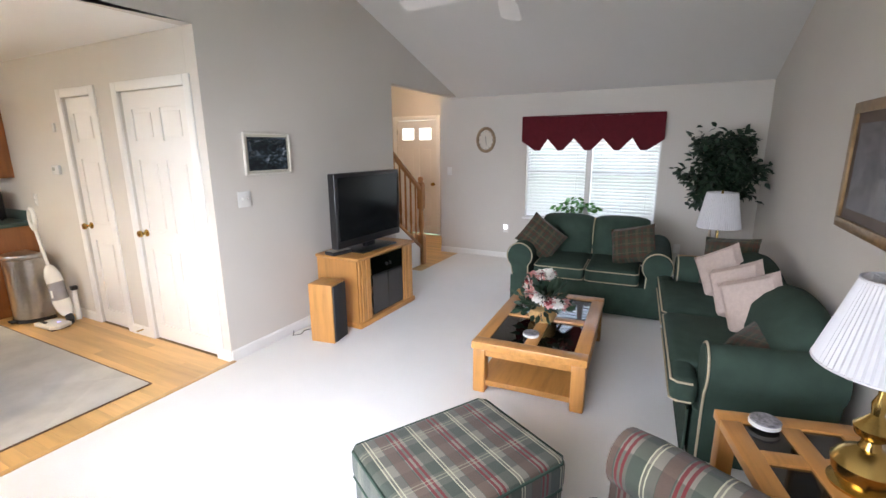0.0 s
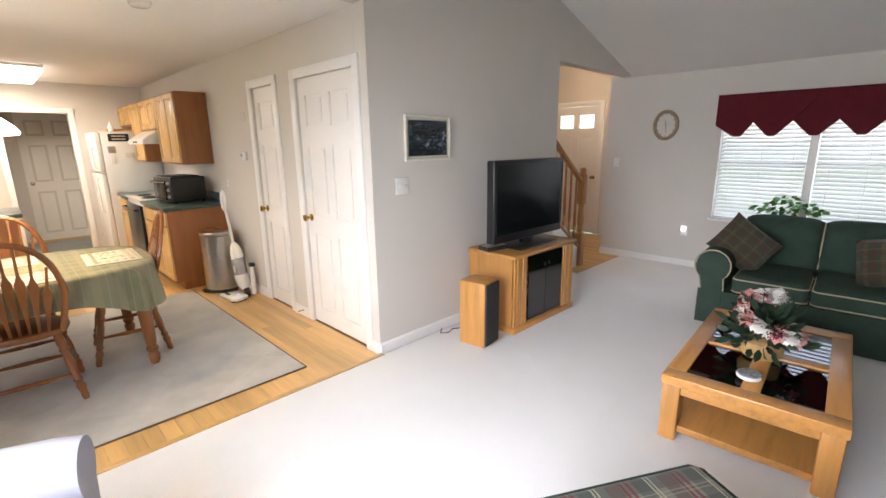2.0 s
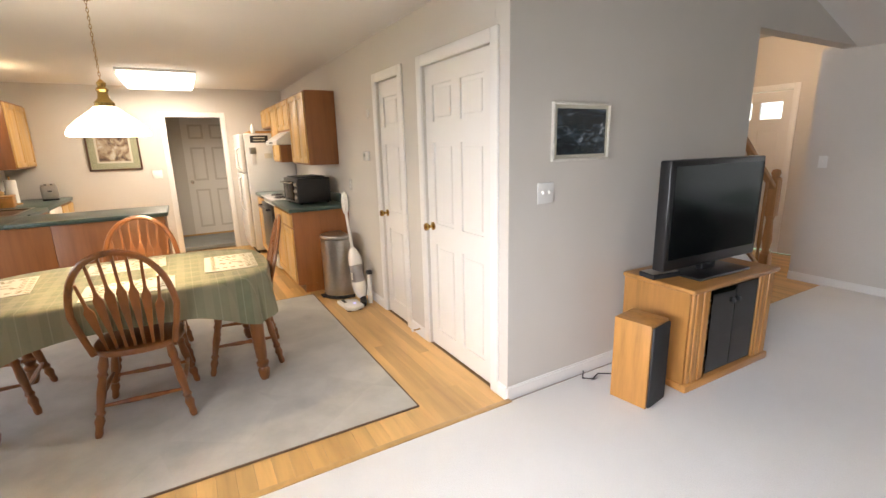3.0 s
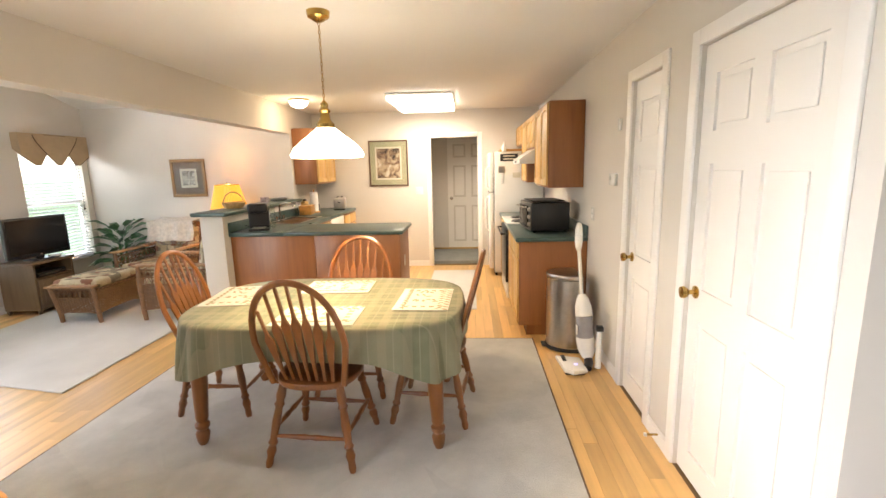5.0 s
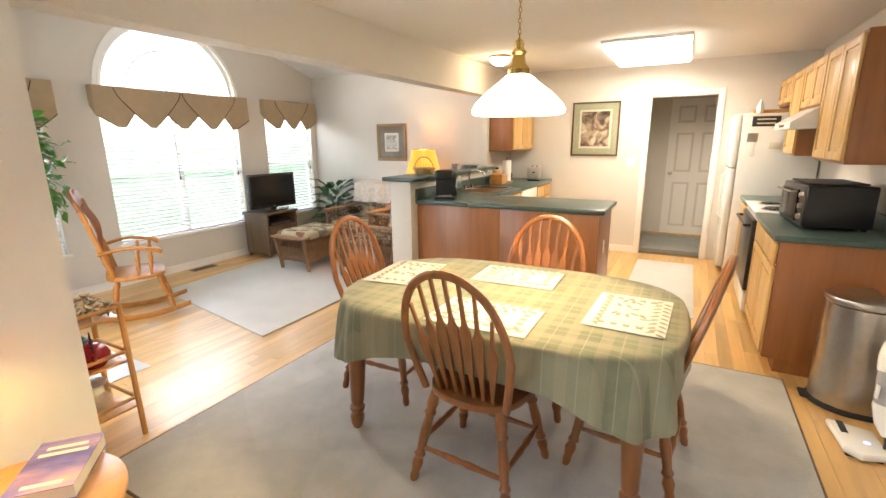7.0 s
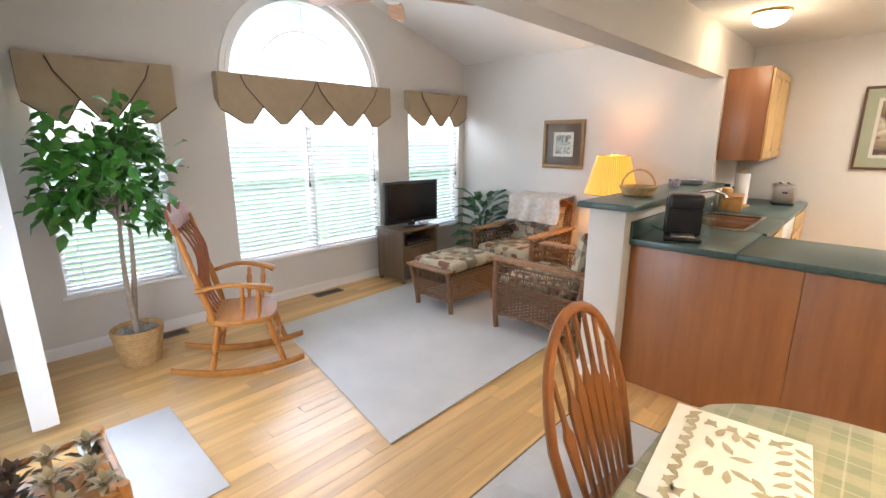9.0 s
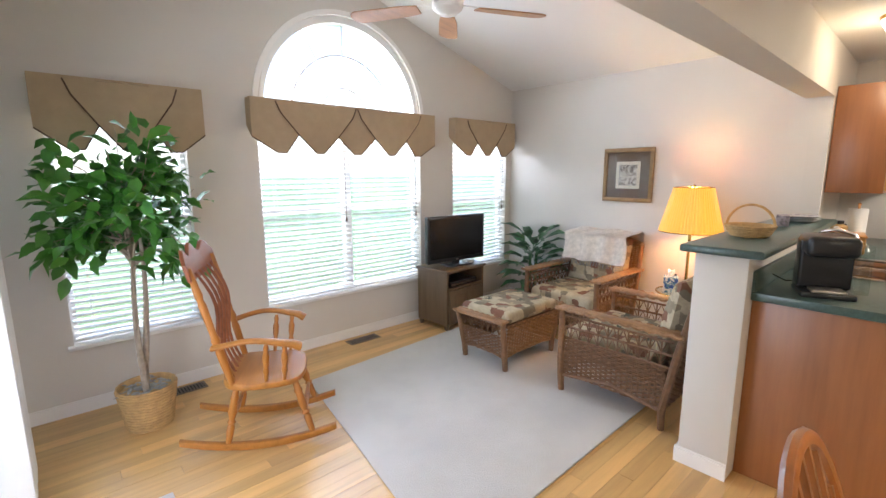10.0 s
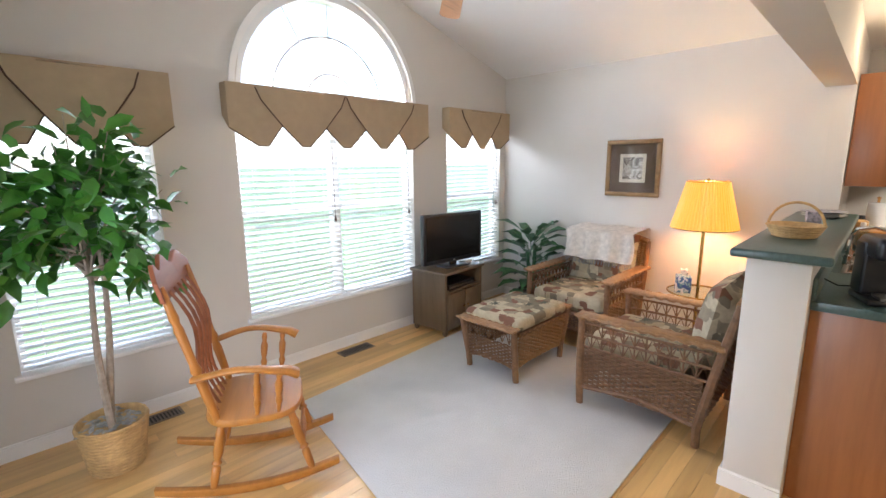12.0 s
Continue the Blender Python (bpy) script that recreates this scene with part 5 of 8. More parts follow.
# plants
def tree(name, label, m, trunk, height, crown, leaves, leaf_mat, size, separate, seed, pot=None):
    rnd = random.Random(seed)
    t = thing(name, label, "plant", m)
    bm = bm_new()
    for k, (dx, dy) in enumerate(trunk):
        pts, rs = [], []
        for i in range(9):
            s = i / 8
            pts.append((dx * s + 0.025 * math.sin(4.2 * s + k * 2.4), dy * s + 0.025 * math.cos(4.2 * s + k * 2.4), 0.12 + s * height))
            rs.append(0.021 * (1 - 0.62 * s))
        tube(bm, pts, rs, 7)
    tips = []
    cz = crown[2]
    for i in range(26):
        a = rnd.uniform(0, 6.283)
        el = rnd.uniform(-0.8, 1.2)
        d = Vector((math.cos(a) * math.cos(el) * crown[0], math.sin(a) * math.cos(el) * crown[0], math.sin(el) * crown[1]))
        st = Vector((0, 0, height * rnd.uniform(0.62, 1.02) + 0.1))
        en = Vector((0, 0, cz)) + d * rnd.uniform(0.72, 1.0)
        md = st.lerp(en, 0.5) + Vector((0, 0, 0.06))
        tube(bm, [st, md, en], [0.008, 0.005, 0.002], 5)
        tips.append((st, md, en))
    part("trunk", bm, BARK, t)
    proto = []
    for q in range(3):
        b2 = bm_new()
        leaf_shape(b2, Matrix.Identity(4), size * (0.8 + 0.2 * q), size * (0.46 + 0.04 * q), 0.1 + 0.1 * q)
        proto.append(mesh_of("leaf", b2, leaf_mat, 60))
    rest = bm_new()
    for i in range(leaves):
        st, md, en = tips[i % len(tips)]
        s = rnd.uniform(0.25, 1.05)
        p = (st.lerp(md, s * 2) if s < 0.5 else md.lerp(en, s * 2 - 1)) + Vector([rnd.gauss(0, 0.045) for _ in range(3)])
        d = (en - st).normalized() * 0.6 + Vector((rnd.gauss(0, 0.7), rnd.gauss(0, 0.7), rnd.gauss(-0.45, 0.45)))
        mm = aim(p, d, rnd.uniform(-1.0, 1.0))
        if i < separate:
            o = new("leaf", proto[i % 3])
            o.parent, o.matrix_basis = t, mm
        else:
            leaf_shape(rest, mm, size * rnd.uniform(0.75, 1.15), size * 0.5, 0.2)
    fo = part("foliage", rest, leaf_mat, t, sharp=60)
    fo["kind"] = "stuff"
    if pot:
        pot(t)
    return t


def dark_pot(t):
    bm = bm_new()
    lathe(bm, [(0.0, 0), (0.11, 0), (0.15, 0.28), (0.16, 0.29), (0.14, 0.29), (0.13, 0.24), (0.0, 0.24)], seg=20)
    part("pot", bm, BASK, t)


tree("ficus_tree", "large dark-leaved artificial ficus in the room corner", pose(3.33, 3.52, 0.012), [(0.02, 0.02), (-0.03, 0.0)], 1.22, (0.42, 0.40, 1.33), 2600, LEAFD, 0.09, 0, 3, dark_pot)
iv = thing("ivy_plant", "small trailing green plant on the window sill", "plant", pose(1.76, WY + 0.03, WZ0 + 0.004))
bm = bm_new()
lathe(bm, [(0.0, 0), (0.04, 0), (0.052, 0.09), (0.045, 0.09), (0.0, 0.08)], seg=16)
part("pot", bm, WHITE, iv)
bm = bm_new()
rnd = random.Random(5)
for i in range(110):
    a = rnd.uniform(0, 6.28)
    r = rnd.uniform(0.02, 0.30)
    p = Vector((math.cos(a) * r * 1.0, -abs(math.sin(a)) * r * 0.5 - 0.02, 0.12 + rnd.uniform(0.0, 0.22) * (1 - r / 0.45)))
    leaf_shape(bm, aim(p, (math.cos(a), math.sin(a), rnd.uniform(-0.6, 0.5)), rnd.uniform(-1, 1)), 0.07, 0.05)
part("leaves", bm, LEAF, iv)

# stairs in the foyer
st = thing("staircase", "oak staircase with turned balusters and white skirt", "stairs", kind="structure")
X0, X1 = -1.15, -0.20
for i in range(7):
    y = 3.12 - i * 0.25
    part("riser", B(X0, X1, y - 0.02, y, i * 0.18, (i + 1) * 0.18 - 0.025), WHITE, st)
    part("tread", B(X0, X1 + 0.02, y - 0.27, y + 0.025, (i + 1) * 0.18 - 0.025, (i + 1) * 0.18, 0.008), STAIRW, st)
bm = bm_new()
prism(bm, [(3.17, 0.0), (3.17, 0.24), (1.5, 0.24 + 1.67 * 0.74), (1.5, 0.0)], 0, X1 + 0.021, X1 + 0.045)
part("skirt_board", bm, WHITE, st)
bm = bm_new()
prism(bm, [(3.19, 0.24), (3.19, 0.275), (1.5, 0.275 + 1.69 * 0.74), (1.5, 0.24 + 1.69 * 0.74)], 0, X1 + 0.005, X1 + 0.06, 0.004)
part("cap_rail", bm, STAIRW, st)
NP = (X1 + 0.033, 3.235)
bm = bm_new()
box(bm, NP[0] - 0.045, NP[0] + 0.045, NP[1] - 0.045, NP[1] + 0.045, 0.0, 0.42, 0.006)
lathe(bm, [(0.04, 0.42), (0.028, 0.46), (0.042, 0.55), (0.03, 0.74), (0.04, 0.78)], NP[0], NP[1], 0, 16)
box(bm, NP[0] - 0.042, NP[0] + 0.042, NP[1] - 0.042, NP[1] + 0.042, 0.78, 1.12, 0.006)
lathe(bm, [(0.05, 1.12), (0.05, 1.135), (0.03, 1.15), (0.04, 1.18), (0.03, 1.21), (0.0, 1.22)], NP[0], NP[1], 0, 16)
part("newel_post", bm, STAIRW, st)
bm = bm_new()
prism(bm, [(3.20, 1.03), (3.20, 1.085), (1.5, 1.085 + 1.70 * 0.74), (1.5, 1.03 + 1.70 * 0.74)], 0, X1 + 0.003, X1 + 0.063, 0.012)
part("handrail", bm, STAIRW, st)
bal = None
for i in range(12):
    y = 3.09 - i * 0.125
    z0 = 0.27 + (3.19 - y) * 0.74
    if bal is None:
        bm = bm_new()
        lathe(bm, [(0.016, 0), (0.016, 0.1), (0.011, 0.12), (0.019, 0.2), (0.013, 0.5), (0.012, 0.775)], 0, 0, 0, 10)
        bal = part("baluster", bm, STAIRW, st)
        bal.matrix_basis = pose(NP[0], y, z0)
    else:
        again("baluster", bal, st, pose(NP[0], y, z0))
fb = thing("foyer_light", "frosted flush ceiling light in the foyer", "lamp", pose(-0.95, 4.1, 2.75))
bm = bm_new()
lathe(bm, [(0.0, -0.10), (0.06, -0.095), (0.12, -0.06), (0.14, -0.02), (0.14, 0.0)], seg=24)
part("bowl", bm, LAMPW, fb)
lamp("foyer_bulb", "POINT", 5, pose(-0.95, 4.1, 2.55), (1.0, 0.70, 0.40), r=0.08)

# ---- dining room ----
rg = thing("dining_rug", "large grey mottled rug with dark bound edge", "rug", pose(0, 0, 0))
part("rug_body", B(-2.68, -0.225, -3.45, -0.495, 0.001, 0.012, 0.004), RUGG, rg)
bm = bm_new()
for a in ((-2.69, -2.68, -3.46, -0.485), (-0.225, -0.215, -3.46, -0.485), (-2.68, -0.225, -3.46, -3.45), (-2.68, -0.225, -0.495, -0.485)):
    box(bm, *a, 0.001, 0.0105, 0.002)
part("binding", bm, RUGEDGE, rg)

RUGZ = 0.012
LEGP = [(0.0, 0.018), (0.04, 0.026), (0.10, 0.030), (0.13, 0.022), (0.155, 0.031), (0.18, 0.031), (0.20, 0.022), (0.23, 0.027), (0.55, 0.034), (0.76, 0.029), (0.80, 0.036), (0.83, 0.027), (0.86, 0.036), (0.90, 0.036), (1.0, 0.036)]
LEGP = [(s, r * 1.3) for s, r in LEGP]
tb = thing("dining_table", "oak dining table on four turned legs", "table", pose(-1.455, -1.90, RUGZ))
for sx in (-1, 1):
    for sy in (-1, 1):
        bm = bm_new()
        turned(bm, (sx * 0.395, sy * 0.68, 0), (sx * 0.375, sy * 0.655, 0.69), LEGP, 14)
        part("leg", bm, CHAIR, tb)


def oval(a, k, hx, hy):
    c, s = math.cos(a), math.sin(a)
    return hx * abs(c) ** (2 / k) * (1 if c >= 0 else -1), hy * abs(s) ** (2 / k) * (1 if s >= 0 else -1)


NA = 72
bm = bm_new()
prism(bm, [oval(2 * math.pi * i / NA, 3.4, 0.53, 0.80) for i in range(NA)], 2, 0.705, 0.735, 0.006)
part("tabletop", bm, CHAIR, tb)
part("apron", B(-0.36, 0.36, -0.66, 0.66, 0.62, 0.705), CHAIR, tb)
tc = thing("tablecloth", "sage and cream plaid cloth draped over the dining table", "tablecloth", pose(-1.455, -1.90, RUGZ + 0.737))
bm = bm_new()
rings = []
for j in range(17):
    row = []
    for i in range(NA * 2):
        a = 2 * math.pi * i / (NA * 2)
        corner = abs(math.sin(2 * a)) ** 2.5
        if j < 9:
            s = j / 8 if j else 0.001
            x, y = oval(a, 3.4, 0.538 * s, 0.808 * s)
            z = 0.0035 + 0.0012 * noise.noise((x * 5, y * 5, 0))
        else:
            s = (j - 8) / 8
            drop = 0.17 + 0.15 * corner
            fold = 0.016 * math.sin(a * 14 + 1.5 * math.sin(3 * a)) + 0.03 * corner * math.sin(a * 20)
            out = 1 + (0.02 + fold + 0.045 * corner) * s ** 0.8
            x, y = oval(a, 3.4, 0.545 * out, 0.815 * out)
            z = 0.0035 - drop * s * (0.35 + 0.65 * s) if s < 1 else 0.0035 - drop
        row.append(bm.verts.new((x, y, z)))
    rings.append(row)
for a, b in zip(rings, rings[1:]):
    for i in range(NA * 2):
        bm.faces.new((a[i], a[(i + 1) % (NA * 2)], b[(i + 1) % (NA * 2)], b[i]))
bm.faces.new(rings[0])
part("cloth", bm, CLOTH, tc, sharp=70)


def placemat(x, y, rz):
    p = thing("placemat", "cream woven placemat with olive leaf border", "placemat", pose(x, y, RUGZ + 0.743, 0, 0, rz), "placemats on the dining table")
    part("mat", B(-0.225, 0.225, -0.16, 0.16, 0, 0.004, 0.002), MATC, p)
    bm = bm_new()
    r = random.Random(11)
    for i in range(18):
        for e in (-1, 1):
            c = Vector((-0.20 + i * 0.0235, e * 0.122, 0.0055))
            leaf_shape(bm, Matrix.Translation(c) @ Matrix.Rotation(0.9 * (1 if i % 2 else -1) + 1.57 * (e < 0), 4, "Z"), 0.05, 0.019, 0.0)
    for i in range(9):
        for e in (-1, 1):
            c = Vector((e * 0.185, -0.10 + i * 0.0245, 0.0055))
            leaf_shape(bm, Matrix.Translation(c) @ Matrix.Rotation(0.7 * (1 if i % 2 else -1) + 3.14 * (e > 0), 4, "Z"), 0.046, 0.019, 0.0)
    for i in range(12):
        c = Vector((-0.11 + (i % 4) * 0.062, -0.045 + (i // 4) * 0.045, 0.0055))
        leaf_shape(bm, Matrix.Translation(c) @ Matrix.Rotation(r.uniform(0, 6.28), 4, "Z"), 0.055, 0.02, 0.0)
    part("leaf_pattern", bm, MATD, p, "olive leaf print")["kind"] = "stuff"


placemat(-1.12, -1.87, 91)
placemat(-1.73, -1.93, 92)
placemat(-1.53, -2.54, 6)
placemat(-1.43, -1.315, -2)


def windsor_chair(m):
    """Arrow-back Windsor chair; it faces -y, back at +y."""
    c = thing("dining_chair", "oak bow-back chair with arrow spindles and turned legs", "chair", m, "chairs round the table")
    bm = bm_new()
    out = []
    for i in range(28):
        a = 2 * math.pi * i / 28
        x, y = oval(a, 2.7, 0.225, 0.205)
        out.append((x * (1 - 0.10 * (y > 0) * y / 0.205), y))
    prism(bm, out, 2, 0.425, 0.462, 0.012)
    for v in bm.verts:
        if v.co.z > 0.455:
            v.co.z -= 0.012 * max(0, 1 - (v.co.x / 0.19) ** 2 - (v.co.y / 0.17) ** 2)
    part("seat", bm, CHAIRH, c)
    LP = [(0.0, 0.013), (0.05, 0.018), (0.12, 0.016), (0.2, 0.023), (0.26, 0.016), (0.3, 0.023), (0.34, 0.016), (0.55, 0.021), (0.72, 0.017), (0.76, 0.024), (0.8, 0.017), (0.86, 0.023), (1.0, 0.017)]
    LP = [(s, r * 1.15) for s, r in LP]
    feet = {}
    for sx in (-1, 1):
        for sy in (-1, 1):
            bm = bm_new()
            p, q = Vector((sx * 0.23, sy * 0.225, 0)), Vector((sx * 0.155, sy * 0.14, 0.43))
            turned(bm, p, q, LP, 10)
            part("leg", bm, CHAIR, c)
            feet[sx, sy] = p.lerp(q, 0.38)
    SP = [(0, 0.009), (0.25, 0.012), (0.42, 0.016), (0.5, 0.012), (0.58, 0.016), (0.75, 0.012), (1, 0.009)]
    for a, b in (((-1, -1), (-1, 1)), ((1, -1), (1, 1)), ((-1, -1), (1, -1)), ((-1, 1), (1, 1))):
        bm = bm_new()
        dz = Vector((0, 0, 0.03 if a[0] == b[0] else 0))
        turned(bm, feet[a] + dz, feet[b] + dz, SP, 8)
        part("stretcher", bm, CHAIR, c)
    bow = []
    for i in range(25):
        a = math.pi * i / 24
        z = 0.45 + 0.575 * math.sin(a) ** 0.62
        x = 0.237 * math.cos(a) * (1 + 0.10 * math.sin(a)) * (0.80 + 0.20 * min(1, (z - 0.45) / 0.25))
        bow.append(Vector((x, 0.165 + 0.27 * (z - 0.45), z)))
    bm = bm_new()
    tube(bm, bow, 0.0175, 8, 0.8)
    part("bow", bm, CHAIR, c)
    for k in range(7):
        u = (k - 3) / 3
        x0, x1 = u * 0.125, u * 0.178
        zt = min((b.z for b in bow if abs(b.x - x1) < 0.03 and b.z > 0.7), default=0.95)
        p, q = Vector((x0, 0.15, 0.455)), Vector((x1, 0.165 + 0.27 * (zt - 0.45), zt))
        bm = bm_new()
        prof = [(0, 0.007), (0.1, 0.007), (0.22, 0.010), (0.34, 0.015), (0.52, 0.021), (0.60, 0.023), (0.66, 0.011), (0.7, 0.0075), (1, 0.0065)]
        wide = []
        t = (q - p).normalized()
        side = Vector((1, 0, 0))
        up = t.cross(side).normalized()
        rs = []
        for s, r in prof:
            cpt = p.lerp(q, s)
            rs.append([bm.verts.new(cpt + side * sx * r + up * sy * 0.0055) for sx, sy in ((-1, -1), (1, -1), (1, 1), (-1, 1))])
        for a, b in zip(rs, rs[1:]):
            for i in range(4):
                bm.faces.new((a[i], a[(i + 1) % 4], b[(i + 1) % 4], b[i]))
        bm.faces.new(rs[0][::-1])
        bm.faces.new(rs[-1])
        part("arrow_spindle", bm, CHAIR, c)
    return c


ch = windsor_chair(pose(-1.073, -1.861, RUGZ, 0, 0, -94))
copy_thing(ch, pose(-1.57, -2.68, RUGZ, 0, 0, 181))
copy_thing(ch, pose(-1.81, -1.865, RUGZ, 0, 0, 90))
copy_thing(ch, pose(-1.489, -1.275, RUGZ, 0, 0, -6))

# pendant lamp over the table
pl = thing("pendant_lamp", "lit frosted glass pendant lamp hanging on a brass chain", "lamp", pose(-1.445, -1.862, 1.615))
bm = bm_new()
prof = [(0.20, 0.0), (0.207, 0.016), (0.19, 0.048), (0.145, 0.092), (0.09, 0.135), (0.055, 0.165), (0.045, 0.17)]
lathe(bm, prof, seg=64, flute=0.025, nf=14)
bmesh.ops.delete(bm, geom=[f for f in bm.faces if len(f.verts) > 4], context="FACES")
part("shade", bm, LAMPW, pl, "glowing ribbed glass shade", 60)
bm = bm_new()
lathe(bm, [(0.0, 0.165), (0.05, 0.165), (0.052, 0.19), (0.03, 0.215), (0.026, 0.25), (0.034, 0.262), (0.02, 0.28), (0.024, 0.30), (0.006, 0.32), (0.0, 0.32)], seg=18)
part("fitter", bm, BRASS, pl, "polished brass fitter")
bm = bm_new()
lathe(bm, [(0.0, 0.74), (0.02, 0.74), (0.06, 0.765), (0.065, 0.795)], seg=20)
part("canopy", bm, BRASS, pl, "round brass ceiling canopy")
link = None
for i in range(20):
    z = 0.327 + i * 0.0212
    if link is None:
        bm = bm_new()
        tube(bm, [(0.006 * math.cos(2 * math.pi * k / 10), 0, 0.013 * math.sin(2 * math.pi * k / 10)) for k in range(11)], 0.0022, 5)
        link = part("chain_link", bm, BRASS, pl)
        link.matrix_basis = pose(0, 0, z)
    else:
        again("chain_link", link, pl, pose(0, 0, z, 0, 0, 90 * (i % 2)))

# ---- kitchen ----


def cab_door(bm_parent, x0, x1, z0, z1, yf, out, name="door", knob=True):
    """Raised-panel front on a face along x at yf, out = -1 or +1."""
    def bb(bm, a, b, d0, d1, c, d, bev=0.0):
        ya, yb = sorted((yf + out * d0, yf + out * d1))
        box(bm, a, b, ya, yb, c, d, bev)
    bm = bm_new()
    f = 0.052
    if z1 - z0 < 0.22:
        bb(bm, x0, x1, 0.001, 0.019, z0, z1, 0.005)
        return part(name, bm, CABD, bm_parent)
    for a, b, c, d in ((x0, x0 + f, z0, z1), (x1 - f, x1, z0, z1), (x0 + f, x1 - f, z0, z0 + f), (x0 + f, x1 - f, z1 - f, z1)):
        bb(bm, a, b, 0.001, 0.019, c, d, 0.003)
    bb(bm, x0 + f, x1 - f, 0.001, 0.009, z0 + f, z1 - f)
    d = part(name, bm, CABD, bm_parent)
    bm = bm_new()
    bb(bm, x0 + f + 0.02, x1 - f - 0.02, 0.008, 0.016, z0 + f + 0.02, z1 - f - 0.02, 0.006)
    part("raised_panel", bm, CABD, d)
    return d


def cabinet(name, x0, x1, yw, out, depth, z0, z1, doors, label, toe=0.0, drawer=0.0):
    """Cabinet on a wall along x at yw; its front looks to out."""
    c = thing(name, label, "cabinet", pose(0, 0, 0))
    ya, yb = sorted((yw + out * 0.003, yw + out * depth))
    bm = bm_new()
    box(bm, x0, x1, ya, yb, z0 + toe, z1, 0.002)
    if toe:
        ta, tb2 = sorted((yw + out * 0.003, yw + out * (depth - 0.07)))
        box(bm, x0 + 0.002, x1 - 0.002, ta, tb2, z0, z0 + toe)
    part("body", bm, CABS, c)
    n = doors
    w = (x1 - x0 - 0.02) / n
    for i in range(n):
        a, b = x0 + 0.01 + i * w + 0.006, x0 + 0.01 + (i + 1) * w - 0.006
        zt = z1 - 0.02
        if drawer:
            cab_door(c, a, b, z1 - 0.03 - drawer, z1 - 0.025, yw + out * depth, out, "drawer")
            zt = z1 - 0.05 - drawer
        cab_door(c, a, b, z0 + toe + 0.02, zt, yw + out * depth, out)
    return c


CT = 0.872
CE = -2.80
G = "kitchen cabinets along the closet wall"
cabinet("base_cabinet", -3.765, CE, 0, -1, 0.60, 0.0, CT, 2, "honey oak base cabinet with drawers beside the trash can", 0.09, 0.13)
cabinet("base_cabinet", -5.10, -4.56, 0, -1, 0.60, 0.0, CT, 1, "honey oak base cabinet between stove and refrigerator", 0.09, 0.13)
cabinet("wall_cabinet", -3.80, -3.01, 0, -1, 0.32, 1.335, 2.105, 2, "honey oak wall cabinet with two raised panel doors")
cabinet("wall_cabinet", -4.56, -3.803, 0, -1, 0.32, 1.725, 2.105, 2, "short honey oak wall cabinet above the range hood")
cabinet("wall_cabinet", -5.08, -4.563, 0, -1, 0.32, 1.335, 2.105, 1, "honey oak wall cabinet beside the range hood")
cabinet("wall_cabinet", -5.84, -5.083, 0, -1, 0.32, 1.82, 2.105, 2, "short honey oak wall cabinet over the refrigerator")


def counter(name, x0, x1, y0, y1, label, z=0.872, t=0.038):
    c = thing(name, label, "countertop")
    part("slab", B(x0, x1, y0, y1, z + 0.001, z + t, 0.008, 3), GREENC, c)
    return c


c = counter("countertop", -3.785, CE + 0.025, -0.635, -0.003, "dark green laminate countertop over the oak cabinets")
part("backsplash", B(-3.785, CE + 0.02, -0.022, -0.003, 0.911, 1.01, 0.004), GREENC, c)
c = counter("countertop", -5.105, -4.555, -0.635, -0.003, "dark green laminate countertop beside the stove")
part("backsplash", B(-5.105, -4.555, -0.022, -0.003, 0.911, 1.01, 0.004), GREENC, c)

# stove
s = thing("stove", "white electric stove with black oven door and coil burners", "stove", pose(-4.17, 0, 0))
bm = bm_new()
box(bm, -0.38, 0.38, -0.61, -0.005, 0.05, 0.90, 0.004)
part("body", bm, APPL, s)
part("cooktop", B(-0.383, 0.383, -0.64, -0.005, 0.90, 0.918, 0.006), APPL, s)
part("control_panel", B(-0.38, 0.38, -0.09, -0.01, 0.918, 1.09, 0.01), APPL, s)
od = part("oven_door", B(-0.37, 0.37, -0.645, -0.611, 0.24, 0.84, 0.006), BLACK, s, "black glass oven door")
bm = bm_new()
tube(bm, [(-0.32, -0.645, 0.79), (-0.32, -0.69, 0.79), (0.32, -0.69, 0.79), (0.32, -0.645, 0.79)], 0.012, 8)
part("handle", bm, BLACK, od)
part("storage_drawer", B(-0.37, 0.37, -0.635, -0.611, 0.06, 0.22, 0.006), APPL, s)
for x, y, r in ((-0.19, -0.46, 0.075), (0.19, -0.46, 0.10), (-0.19, -0.21, 0.10), (0.19, -0.21, 0.075)):
    bm = bm_new()
    tube(bm, [(x + (0.02 + (r - 0.02) * i / 60) * math.cos(i * 0.42), y + (0.02 + (r - 0.02) * i / 60) * math.sin(i * 0.42), 0.927) for i in range(61)], 0.006, 6)
    lathe(bm, [(r + 0.005, 0.919), (r + 0.015, 0.921), (r + 0.02, 0.918)], x, y, 0, 24)
    part("burner", bm, BLACK, s)
for x in (-0.3, -0.2, 0.2, 0.3):
    bm = bm_new()
    lathe(bm, [(0.022, 0), (0.018, 0.025), (0.0, 0.027)], seg=14)
    bmesh.ops.transform(bm, matrix=pose(x, -0.09, 1.02, 90), verts=bm.verts)
    part("control_knob", bm, BLACK, s)
h = thing("range_hood", "white range hood under the short cabinet", "range hood", pose(-4.18, 0, 1.565))
bm = bm_new()
prism(bm, [(-0.003, 0.0), (-0.50, 0.0), (-0.50, 0.05), (-0.33, 0.158), (-0.003, 0.158)], 0, -0.377, 0.377, 0.004)
part("canopy", bm, APPL, h)
part("grille", B(-0.12, 0.1, -0.502, -0.499, 0.015, 0.035), BLACKM, h)
